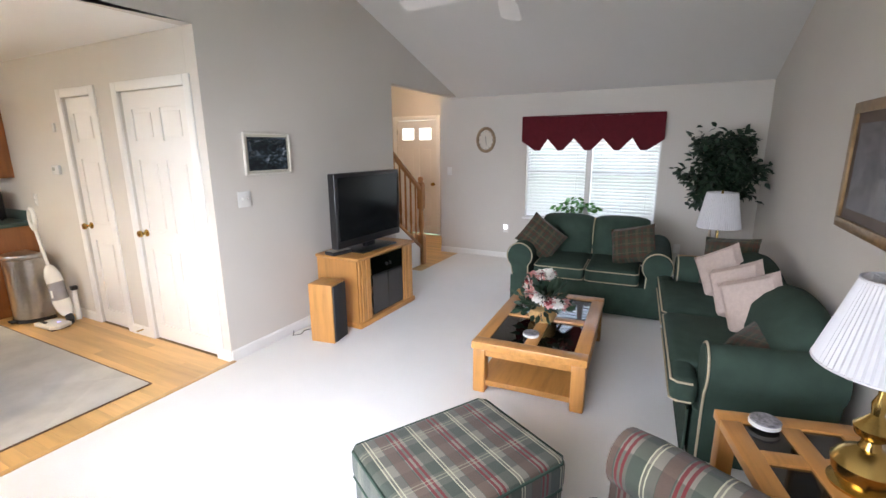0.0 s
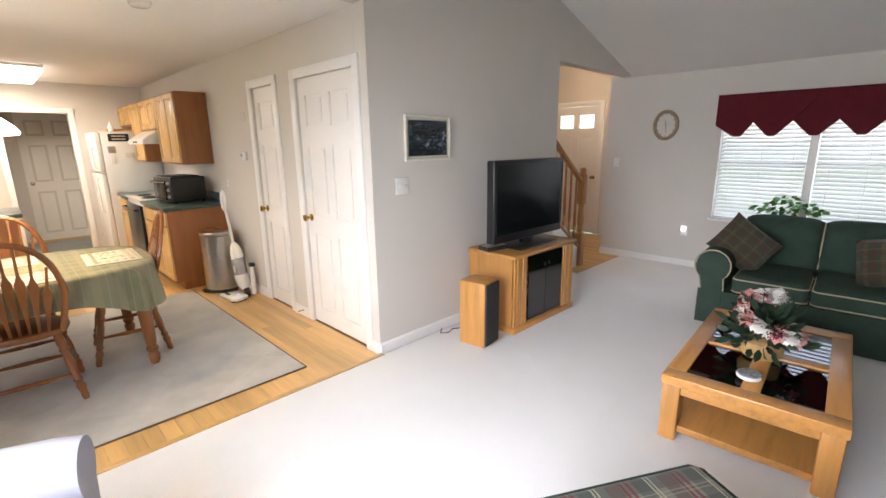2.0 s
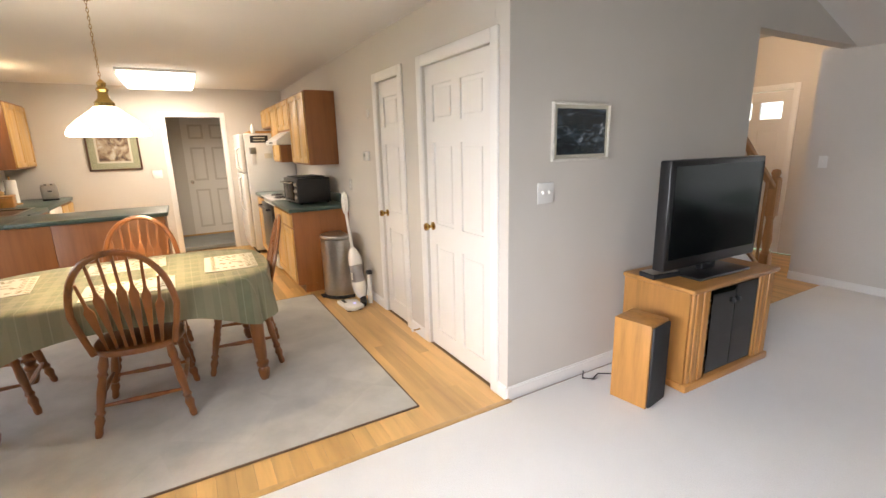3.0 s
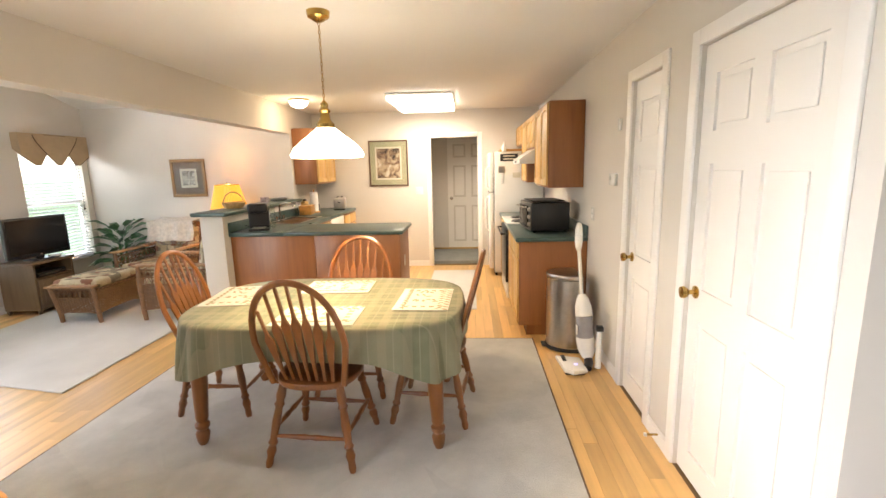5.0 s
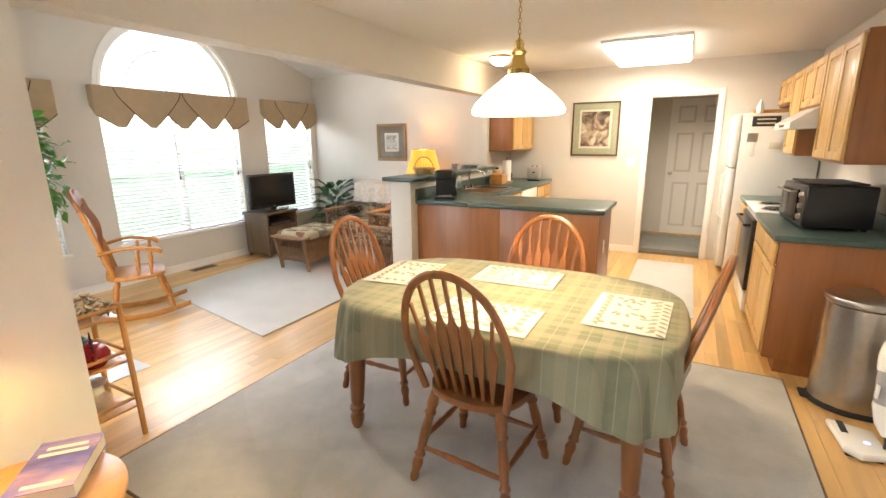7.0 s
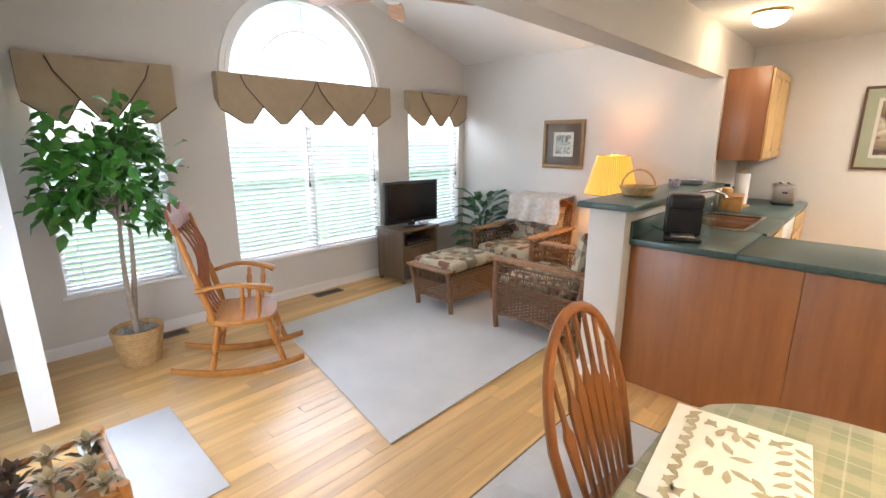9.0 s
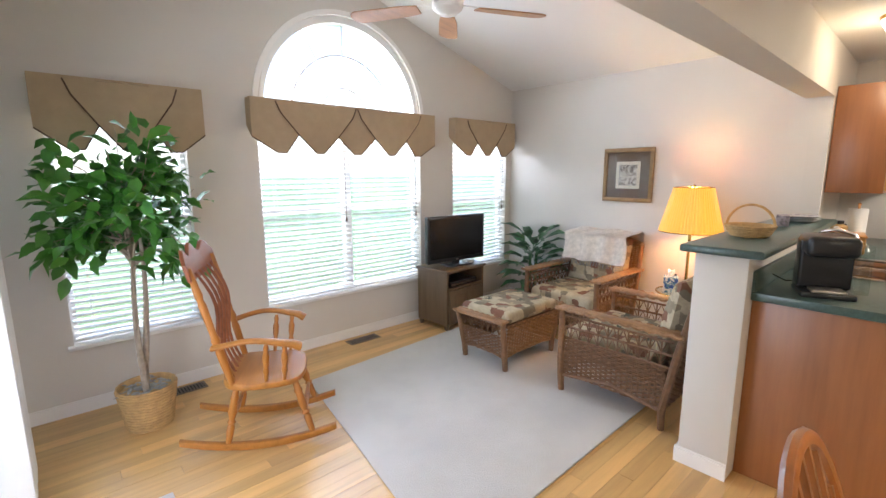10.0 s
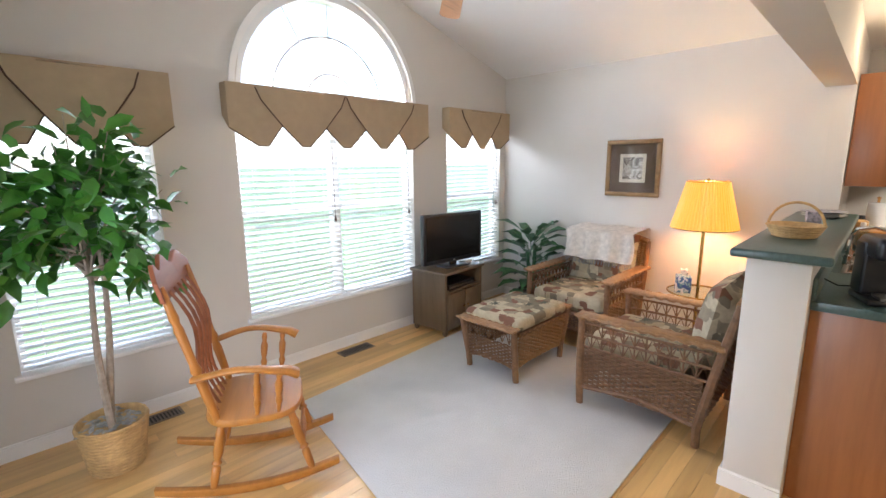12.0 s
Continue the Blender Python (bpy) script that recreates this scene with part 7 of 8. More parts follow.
for v in bm.verts:
    if v.co.z > 0.41:
        v.co.z += 0.02 * (max(0, v.co.y) / 0.235) ** 2 - 0.012 * max(0, 1 - (v.co.x / 0.2) ** 2 - (v.co.y / 0.18) ** 2)
part("seat", bm, ROCKH, rc)
PP = [(0, 0.017), (0.12, 0.021), (0.3, 0.024), (0.36, 0.017), (0.4, 0.026), (0.45, 0.018), (0.7, 0.022), (0.74, 0.016), (0.78, 0.023), (0.84, 0.019), (1, 0.015)]
for sx in (-1, 1):
    bm = bm_new()
    turned(bm, (sx * 0.215, 0.16, 0.41), (sx * 0.245, 0.32, 1.10), PP, 12)
    part("back_post", bm, ROCK, rc)
for k in range(5):
    u = (k - 2) / 2
    bm = bm_new()
    p, q = Vector((u * 0.14, 0.16, 0.41)), Vector((u * 0.16, 0.31, 1.06))
    tube(bm, [p.lerp(q, s) + Vector((0, 0.035 * math.sin(s * 6.28) - 0.01 * math.sin(s * 3.14), 0)) for s in [i / 10 for i in range(11)]], [0.007 + 0.004 * math.sin(3.14 * i / 10) for i in range(11)], 8)
    part("back_spindle", bm, REDW, rc, "dark red curved spindle")
bm = bm_new()
crest = []
for i in range(21):
    u = -1 + 2 * i / 20
    crest.append((u * 0.285, 1.175 + 0.032 * math.cos(u * 9) * (1 - 0.3 * abs(u)) - 0.03 * abs(u) ** 4))
low = [(0.272, 1.03), (0.15, 1.015), (0, 1.005), (-0.15, 1.015), (-0.272, 1.03)]
prism(bm, crest + low, 1, 0.0, 0.022, 0.005)
for v in bm.verts:
    v.co.y += 0.29 + (v.co.z - 1.0) * 0.22 + 0.035 * (1 - (v.co.x / 0.285) ** 2)
part("crest_rail", bm, REDW, rc, "shaped dark red crest rail")
for sx in (-1, 1):
    bm = bm_new()
    pts, rs = [], []
    for i in range(13):
        s = i / 12
        y = 0.24 - 0.46 * s
        pts.append((sx * (0.245 + 0.045 * math.sin(s * 2.6)), y, 0.665 + 0.022 * math.sin(s * 5.2 - 0.8) - 0.02 * (s > 0.93)))
        rs.append(0.030 + 0.014 * s ** 2 - 0.006 * math.sin(s * 3.14))
    tube(bm, pts, rs, 12, 0.55)
    part("arm_rest", bm, ROCKH, rc)
    for y in (-0.14, -0.04):
        bm = bm_new()
        turned(bm, (sx * 0.228, y + 0.02, 0.415), (sx * 0.275, y, 0.655), [(0, 0.01), (0.2, 0.013), (0.3, 0.019), (0.4, 0.012), (0.5, 0.018), (0.7, 0.02), (0.8, 0.012), (0.9, 0.016), (1, 0.01)], 10)
        part("arm_spindle", bm, ROCK, rc)


# potted ficus by the window
def woven_pot(t):
    bm = bm_new()
    lathe(bm, [(0.0, 0.0), (0.118, 0.0), (0.128, 0.06), (0.148, 0.17), (0.158, 0.262), (0.150, 0.262), (0.142, 0.225), (0.0, 0.222)], seg=34, flute=0.012, nf=17)
    p = part("basket_pot", bm, BASK, t, "tapered woven basket pot")
    bm = bm_new()
    for i in range(14):
        ring(bm, 0.121 + 0.0028 * i, 0.008 + 0.0185 * i, 0.0055, 34)
    part("weave", bm, BASK, p)
    bm = bm_new()
    r = random.Random(2)
    for i in range(90):
        a, q = r.uniform(0, 6.28), r.uniform(0, 0.135)
        leaf_shape(bm, aim((q * math.cos(a), q * math.sin(a), 0.226 + r.uniform(0, 0.02)), (r.gauss(0, 1), r.gauss(0, 1), 0.3)), 0.045, 0.025)
    part("moss", bm, MOSS, t, "grey moss over the soil")


tree("ficus_plant", "leafy green ficus tree in a woven basket by the window", pose(-0.985, -5.98, 0.0), [(-0.02, 0.02), (-0.05, -0.02)], 1.32, (0.40, 0.56, 1.30), 620, LEAF, 0.122, 300, 8, woven_pot)

# small television on its stand
ts = thing("television_stand", "grey-brown wooden stand with open shelf and door", "cabinet", pose(-3.675, -6.145, 0, 0, 0, 4))
TH = 0.598
bm = bm_new()
box(bm, -0.275, -0.25, -0.20, 0.20, 0.05, TH - 0.028)
box(bm, 0.25, 0.275, -0.20, 0.20, 0.05, TH - 0.028)
box(bm, -0.25, 0.25, -0.20, -0.185, 0.05, TH - 0.028)
box(bm, -0.25, 0.25, -0.185, 0.20, 0.05, 0.07)
box(bm, -0.25, 0.25, -0.185, 0.20, 0.40, 0.415)
part("body", bm, STANDW, ts)
part("top", B(-0.295, 0.295, -0.215, 0.22, TH - 0.028, TH, 0.006), STANDW, ts)
for s in (-1, 1):
    xa, xb = sorted((s * 0.003, s * 0.246))
    d = part("door", B(xa, xb, 0.2005, 0.217, 0.075, 0.395, 0.004), STANDW, ts)
    part("door_panel", B(xa + 0.045, xb - 0.045, 0.216, 0.221, 0.12, 0.35, 0.003), STANDW, d)
    bm = bm_new()
    lathe(bm, [(0.006, 0), (0.012, 0.012), (0.0, 0.018)], seg=10)
    bmesh.ops.transform(bm, matrix=pose(s * 0.03, 0.217, 0.25, -90), verts=bm.verts)
    part("door_knob", bm, BRASS, d)
for sx in (-1, 1):
    for sy in (-1, 1):
        bm = bm_new()
        lathe(bm, [(0.014, 0), (0.026, 0.025), (0.02, 0.05)], sx * 0.25, sy * 0.175, 0, 10)
        part("foot", bm, STANDW, ts)
pl = thing("disc_player", "slim black disc player in the stand shelf", "electronics", pose(-3.675, -6.12, 0.416, 0, 0, 4))
part("case", B(-0.19, 0.19, -0.1, 0.15, 0.0, 0.05, 0.004), BLACK, pl)
part("front_strip", B(-0.18, 0.18, 0.15, 0.153, 0.012, 0.03), STEEL, pl)
tv = thing("television", "small black flat television on the wooden stand", "television", pose(-3.69, -6.09, TH + 0.0005, 0, 0, 176))
part("stand_base", B(-0.14, 0.14, -0.09, 0.08, 0, 0.014, 0.006), BLACK, tv)
part("neck", B(-0.04, 0.04, -0.012, 0.018, 0.014, 0.06, 0.004), BLACK, tv)
part("housing", B(-0.365, 0.365, -0.022, 0.03, 0.045, 0.50, 0.01, 3), BLACK, tv)
part("screen", B(-0.335, 0.335, -0.0245, -0.0215, 0.085, 0.475), SCREEN, tv, "dark switched-off screen")
part("badge", B(-0.012, 0.012, -0.0245, -0.0215, 0.058, 0.068), STEEL, tv)
cb = thing("cable_box", "small white box behind the television", "electronics", pose(-3.88, -6.10, TH + 0.0005))
part("case", B(-0.05, 0.05, -0.04, 0.04, 0, 0.03, 0.004), APPL, cb)

# dieffenbachia
dp = thing("potted_plant", "dieffenbachia with striped green leaves in a dark pot", "plant", pose(-4.68, -5.87, 0.0))
bm = bm_new()
lathe(bm, [(0.0, 0), (0.10, 0), (0.13, 0.20), (0.135, 0.21), (0.12, 0.21), (0.115, 0.18), (0.0, 0.18)], seg=22)
part("pot", bm, plain("dark_pot", (0.05, 0.035, 0.028), 0.5), dp)
r = random.Random(21)
bm = bm_new()
for k in range(4):
    tube(bm, [(0.03 * math.cos(k * 1.6), 0.03 * math.sin(k * 1.6), 0.17), (0.05 * math.cos(k * 1.6), 0.05 * math.sin(k * 1.6), 0.62)], [0.014, 0.009], 7)
part("stem", bm, LEAFV, dp)
for i in range(46):
    z = 0.28 + 0.56 * (i / 45)
    a = i * 2.4
    up = 0.15 + 0.9 * (i / 45)
    st = Vector((0.04 * math.cos(a), 0.04 * math.sin(a), z - 0.06))
    dr = Vector((math.cos(a), math.sin(a), up)).normalized()
    en = st + dr * 0.10
    bm = bm_new()
    tube(bm, [st, en], [0.006, 0.004], 5)
    m = aim(en, dr + Vector((0, 0, -0.25)), r.uniform(-0.4, 0.4))
    leaf_shape(bm, m, r.uniform(0.23, 0.31), r.uniform(0.10, 0.13), 0.28)
    part("leaf", bm, LEAFV, dp, sharp=70)

# floor lamp with a glass tray
lp = thing("floor_lamp", "brass floor lamp with glowing yellow pleated shade and glass tray", "lamp", pose(-4.60, -4.24, 0.0))
bm = bm_new()
lathe(bm, [(0.0, 0), (0.14, 0.0), (0.14, 0.015), (0.03, 0.035), (0.012, 0.05), (0.012, 1.30), (0.0, 1.30)], seg=24)
part("pole", bm, BRASS, lp)
bm = bm_new()
lathe(bm, [(0.0, 0.505), (0.22, 0.505), (0.22, 0.513), (0.0, 0.513)], seg=36)
part("tray", bm, CLEAR, lp, "round clear glass tray")
bm = bm_new()
ring(bm, 0.222, 0.509, 0.007, 36)
part("tray_rim", bm, BRASS, lp)
bm = bm_new()
pleated(bm, 0.235, 0.145, 0.36, 1.03)
sh = part("shade", bm, YSHADE, lp, "glowing yellow pleated shade", 20)
bm = bm_new()
ring(bm, 0.238, 1.03)
part("shade_rim", bm, BRASS, sh)
bm = bm_new()
ring(bm, 0.147, 1.39)
part("shade_rim", bm, BRASS, sh)
bm = bm_new()
lathe(bm, [(0.006, 1.30), (0.006, 1.39), (0.014, 1.40), (0.0, 1.42)], seg=10)
for k in range(3):
    tube(bm, [(0, 0, 1.385), (0.145 * math.cos(k * 2.09), 0.145 * math.sin(k * 2.09), 1.388)], 0.002, 5)
part("harp", bm, BRASS, lp)
tb = thing("tissue_box", "blue and white floral tissue box on the glass tray", "tissue box", pose(-4.52, -4.33, 0.514, 0, 0, 20))
part("box", B(-0.055, 0.055, -0.055, 0.055, 0, 0.13, 0.004), painted("floral_card", [(0.42, (0.04, 0.09, 0.28)), (0.5, (0.12, 0.3, 0.3)), (0.56, (0.65, 0.66, 0.66))], 26), tb)
bm = bm_new()
for k in range(5):
    leaf_shape(bm, aim((0, 0, 0.128), (math.cos(k * 1.26) * 0.4, math.sin(k * 1.26) * 0.4, 1)), 0.07, 0.05, 0.2)
part("tissue", bm, WHITE, tb)
bo = thing("small_bottle", "small dark bottle on the glass tray", "bottle", pose(-4.70, -4.36, 0.514))
bm = bm_new()
lathe(bm, [(0.0, 0), (0.022, 0), (0.022, 0.07), (0.01, 0.09), (0.011, 0.12), (0.0, 0.12)], seg=14)
part("glass", bm, BLACK, bo)


def weave_panel(bm, o, u, v, nu, nv, amp=0.006, r=0.0068):
    """Wicker: strands along u woven over stakes along v, in the plane o + u, v."""
    o, u, v = Vector(o), Vector(u), Vector(v)
    nrm = u.cross(v).normalized()
    for j in range(nv):
        s = (j + 0.5) / nv
        pts = [o + u * (i / nu) + v * s + nrm * amp * (1 if (i + j) % 2 else -1) for i in range(nu + 1)]
        tube(bm, pts, r, 4)
    for i in range(nu):
        p = o + u * ((i + 0.5) / nu)
        tube(bm, [p, p + v], r * 0.9, 4)


def lattice(bm, o, u, v, n, r=0.005):
    o, u, v = Vector(o), Vector(u), Vector(v)
    for i in range(n):
        a, b = o + u * (i / n), o + u * ((i + 1) / n)
        tube(bm, [a, (a + b) / 2 + v, b], r, 4)
        tube(bm, [a + v, a], r, 4)


def wicker_chair(m, label):
    """Deep wicker armchair; it faces -y."""
    c = thing("wicker_chair", label, "armchair", m, "wicker sunroom chairs")
    w, d = 0.36, 0.36
    FT, ARM = 0.34, 0.60
    for sx in (-1, 1):
        for y, yt, zt in ((-d, -d - 0.005, ARM), (d - 0.04, d + 0.10, 0.83)):
            bm = bm_new()
            tube(bm, [(sx * (w - 0.015), y, 0.0), (sx * w, y, 0.12), (sx * (w + 0.005), (y + yt) / 2, zt * 0.6), (sx * w, yt, zt)], [0.022, 0.024, 0.024, 0.02], 8)
            part("post", bm, WICK, c)
        bm = bm_new()
        weave_panel(bm, (sx * w, -d, 0.13), (0, 2 * d - 0.03, 0), (0, 0, 0.26), 20, 20)
        part("side_weave", bm, WICK, c)
        bm = bm_new()
        lattice(bm, (sx * w, -d, 0.395), (0, 2 * d, 0), (0, 0, 0.075), 11)
        lattice(bm, (sx * w, -d, 0.475), (0, 2 * d, 0), (0, 0, 0.075), 11)
        for z in (0.395, 0.472, 0.55):
            tube(bm, [(sx * w, -d, z), (sx * w, d, z)], 0.008, 6)
        part("side_lattice", bm, WICK, c)
        bm = bm_new()
        box(bm, sx * w - 0.045, sx * w + 0.045, -d - 0.03, d + 0.06, ARM - 0.012, ARM + 0.012, 0.01)
        for s2 in (-1, 1):
            pts = [(sx * w + s2 * 0.045 + 0.004 * math.sin(i * 1.7), -d - 0.03 + (2 * d + 0.09) * i / 40, ARM + 0.006 * math.cos(i * 1.7)) for i in range(41)]
            tube(bm, pts, 0.012, 6)
        part("arm_top", bm, WICKL, c, "braided arm top")
        bm = bm_new()
        tube(bm, [(sx * w, -d, 0.12), (sx * w, 0, 0.165), (sx * w, d - 0.04, 0.12)], 0.013, 6)
        part("lower_rail", bm, WICK, c)
    bm = bm_new()
    weave_panel(bm, (-w, -d, 0.13), (2 * w, 0, 0), (0, 0, 0.17), 20, 13)
    tube(bm, [(-w, -d, 0.12), (0, -d, 0.165), (w, -d, 0.12)], 0.013, 6)
    part("front_weave", bm, WICK, c)
    bm = bm_new()
    weave_panel(bm, (-w, d - 0.03, 0.13), (2 * w, 0, 0), (0, 0.12, 0.70), 20, 40)
    part("back_weave", bm, WICK, c)
    bm = bm_new()
    tube(bm, [(-w, d + 0.10, 0.83), (-w * 0.5, d + 0.115, 0.875), (0, d + 0.12, 0.885), (w * 0.5, d + 0.115, 0.875), (w, d + 0.10, 0.83)], 0.026, 8)
    part("top_roll", bm, WICKL, c)
    part("seat_deck", B(-w + 0.02, w - 0.02, -d + 0.02, d - 0.02, 0.27, 0.30), WICK, c)
    bm = bm_new()
    box(bm, -w + 0.035, w - 0.035, -d - 0.01, d - 0.11, 0.302, 0.44, 0.045, 4)
    for v in bm.verts:
        if v.co.z > 0.4:
            v.co.z += 0.03 * max(0, 1 - (v.co.x / 0.34) ** 2)
    sc = part("seat_cushion", bm, PALM, c, "palm print seat cushion")
    palm_prints(sc, [(-0.16, -0.2), (0.13, -0.12), (-0.05, 0.06), (0.2, 0.12)], 0.474, 0)
    bm = bm_new()
    cushion(bm, 2 * w - 0.09, 0.50, 0.19, pose(0, d - 0.045, 0.64, 80))
    bc = part("back_cushion", bm, PALM, c, "palm print back cushion")
    return c


def palm_prints(parent, spots, z, tilt):
    """Small printed palm figures on a cushion top."""
    bm = bm_new()
    for x, y in spots:
        for k in range(7):
            a = -0.3 + k * 0.62
            leaf_shape(bm, Matrix.Translation((x, y + 0.03, z + 0.002)) @ Matrix.Rotation(a, 4, "Z"), 0.055, 0.014, 0.0)
        leaf_shape(bm, Matrix.Translation((x, y + 0.03, z + 0.002)) @ Matrix.Rotation(-1.57, 4, "Z"), 0.09, 0.012, 0.0)
    part("palm_motif", bm, plain("palm_ink", (0.07, 0.075, 0.045), 0.9), parent)["kind"] = "stuff"


wicker_chair(pose(-3.545, -4.15, 0.014, 0, 0, 0), "brown wicker armchair with palm print cushions backing the bar")
wicker_chair(pose(-4.40, -5.10, 0.0, 0, 0, 90), "brown wicker armchair with a throw over its back")
bl = thing("throw_blanket", "cream fringed throw laid over the wicker chair back", "blanket", pose(-4.88, -5.10, 0.0, 0, 0, 90))
bm = bm_new()


def drape(u, v):
    x = (u - 0.5) * 0.66 + 0.02 * math.sin(v * 9)
    s = v * 0.74
    if s < 0.14:
        y, z = 0.045, 0.78 + s
    elif s < 0.24:
        a = (s - 0.14) / 0.10 * math.pi
        y, z = 0.045 * math.cos(a), 0.92 + 0.03 * math.sin(a)
    elif s < 0.46:
        y, z = -0.045 - (s - 0.24) * 1.0, 0.935 - (s - 0.24) * 0.1
    else:
        y, z = -0.265 - (s - 0.46) * 0.25, 0.913 - (s - 0.46) * 0.9
    return (x, y + 0.012 * math.sin(u * 22 + v * 3), z + 0.006 * math.sin(u * 13))


grid(bm, drape, 30, 24)
part("cloth", bm, plain("cream_throw", (0.58, 0.52, 0.44), 0.95, 0.2, 25, 200, 0.6), bl, sharp=80)
bm = bm_new()
for i in range(40):
    x = -0.30 + 0.6 * i / 39
    for v0 in (drape(i / 39, 1.0),):
        tube(bm, [v0, (v0[0] + random.uniform(-0.01, 0.01), v0[1] - 0.012, v0[2] - 0.045)], 0.003, 4)
part("fringe", bm, plain("throw_fringe", (0.22, 0.22, 0.22), 0.95), bl)

wo = thing("wicker_ottoman", "honey wicker ottoman with palm print cushion", "ottoman", pose(-3.435, -5.18, 0.014))
for sx in (-1, 1):
    for sy in (-1, 1):
        bm = bm_new()
        tube(bm, [(sx * 0.30, sy * 0.215, 0), (sx * 0.31, sy * 0.215, 0.1), (sx * 0.365, sy * 0.235, 0.40)], [0.022, 0.024, 0.022], 8)
        part("post", bm, WICK, wo)
for sx in (-1, 1):
    bm = bm_new()
    weave_panel(bm, (sx * 0.315, -0.215, 0.11), (0, 0.43, 0), (sx * 0.025, 0, 0.17), 14, 13)
    lattice(bm, (sx * 0.34, -0.24, 0.285), (0, 0.48, 0), (0, 0, 0.075), 8)
    tube(bm, [(sx * 0.31, -0.21, 0.10), (sx * 0.315, 0, 0.145), (sx * 0.31, 0.21, 0.10)], 0.012, 6)
    part("end_weave", bm, WICK, wo)
    bm = bm_new()
    weave_panel(bm, (-0.315, sx * 0.215, 0.11), (0.63, 0, 0), (0, sx * 0.03, 0.26), 20, 19)
    tube(bm, [(-0.31, sx * 0.21, 0.10), (0, sx * 0.215, 0.145), (0.31, sx * 0.21, 0.10)], 0.012, 6)
    part("side_weave", bm, WICKL, wo)
for q in (-0.365, 0.365):
    bm = bm_new()
    box(bm, q - 0.0375, q + 0.0375, -0.255, 0.255, 0.39, 0.415, 0.01)
    for e in (-0.0375, 0.0375):
        tube(bm, [(q + e, -0.255 + 0.51 * i / 30, 0.407 + 0.005 * math.sin(i * 1.8)) for i in range(31)], 0.011, 6)
    part("braided_top", bm, WICKL, wo)
part("deck", B(-0.30, 0.30, -0.25, 0.25, 0.345, 0.37), WICK, wo)
bm = bm_new()
box(bm, -0.325, 0.325, -0.25, 0.25, 0.371, 0.46, 0.035, 4)
for v in bm.verts:
    if v.co.z > 0.44:
        v.co.z += 0.025 * max(0, 1 - (v.co.x / 0.3) ** 2)
c = part("cushion", bm, PALM, wo, "palm print cushion")
palm_prints(c, [(-0.18, -0.1), (0.02, 0.08), (0.17, -0.12), (-0.1, 0.14)], 0.488, 0)

ceiling_fan(-2.62, -5.05, GZ - 0.03, 2.52, 0.66, 227, wood("fan_blade_wood", (0.40, 0.20, 0.09), 0, 0.4), WHITE, "white ceiling fan with light wood blades in the sunroom")

# bamboo shelf with flowers and teapots
bs = thing("bamboo_shelf", "honey bamboo three-tier shelf in the wall corner", "shelf", pose(-0.375, -3.72, 0.0))
for sx in (-1, 1):
    for sy in (-1, 1):
        bm = bm_new()
        tube(bm, [(sx * 0.125, sy * 0.16, 0.0), (sx * 0.115, sy * 0.15, 0.74)], 0.014, 8)
        part("post", bm, BAMB, bs)
for z in (0.16, 0.42, 0.66):
    s = part("tray", B(-0.115, 0.115, -0.15, 0.15, z, z + 0.012, 0.003), BAMB, bs)
    bm = bm_new()
    zz = z + 0.06
    for a, b in (((-0.118, -0.152, zz), (0.118, -0.152, zz)), ((-0.118, 0.152, zz), (0.118, 0.152, zz)), ((-0.118, -0.152, zz), (-0.118, 0.152, zz)), ((0.118, -0.152, zz), (0.118, 0.152, zz))):
        tube(bm, [a, b], 0.010, 7)
    part("rail", bm, BAMB, s)
bq = thing("flower_basket", "dried flowers and pods filling the top shelf tray", "flowers", pose(-0.375, -3.72, 0.673))
r = random.Random(4)
for i in range(9):
    x, y = -0.08 + 0.08 * (i % 3) + r.uniform(-0.01, 0.01), -0.11 + 0.11 * (i // 3) + r.uniform(-0.01, 0.01)
    bm = bm_new()
    for k in range(12):
        a = k * 2.4
        s = 0.4 + 0.6 * k / 12
        leaf_shape(bm, aim((x, y, 0.05), (math.cos(a) * s, math.sin(a) * s, 1.2 - s)), 0.045, 0.022, 0.2)
    lathe(bm, [(0.004, 0.0), (0.006, 0.05), (0.014, 0.058), (0.0, 0.065)], x, y, 0, 8)
    part("bloom", bm, (plain("straw_flower", (0.52, 0.45, 0.30), 0.9, 0.2), plain("brown_pod", (0.11, 0.075, 0.06), 0.9, 0.3))[i % 3 == 2], bq)
bm = bm_new()
for i in range(60):
    leaf_shape(bm, aim((r.uniform(-0.10, 0.10), r.uniform(-0.14, 0.14), 0.012), (r.gauss(0, 1), r.gauss(0, 1), 0.7)), 0.05, 0.018)
part("greenery", bm, plain("grey_green_leaf", (0.16, 0.17, 0.12), 0.9, 0.3), bq)


def teapot(m, mt, label):
    t = thing("teapot", label, "teapot", m)
    bm = bm_new()
    lathe(bm, [(0.0, 0), (0.045, 0), (0.07, 0.035), (0.072, 0.06), (0.055, 0.095), (0.03, 0.105)], seg=24)
    part("body", bm, mt, t)
    bm = bm_new()
    lathe(bm, [(0.034, 0.104), (0.03, 0.115), (0.008, 0.12), (0.01, 0.135), (0.0, 0.138)], seg=18)
    part("lid", bm, mt, t)
    bm = bm_new()
    tube(bm, [(0.06, 0, 0.05), (0.095, 0, 0.07), (0.11, 0, 0.10)], [0.014, 0.01, 0.007], 8)
    part("spout", bm, mt, t)
    bm = bm_new()
    tube(bm, [(0.062 * math.cos(math.pi * i / 14), 0, 0.09 + 0.085 * math.sin(math.pi * i / 14)) for i in range(15)], 0.004, 6)
    part("bail_handle", bm, BLACK, t)


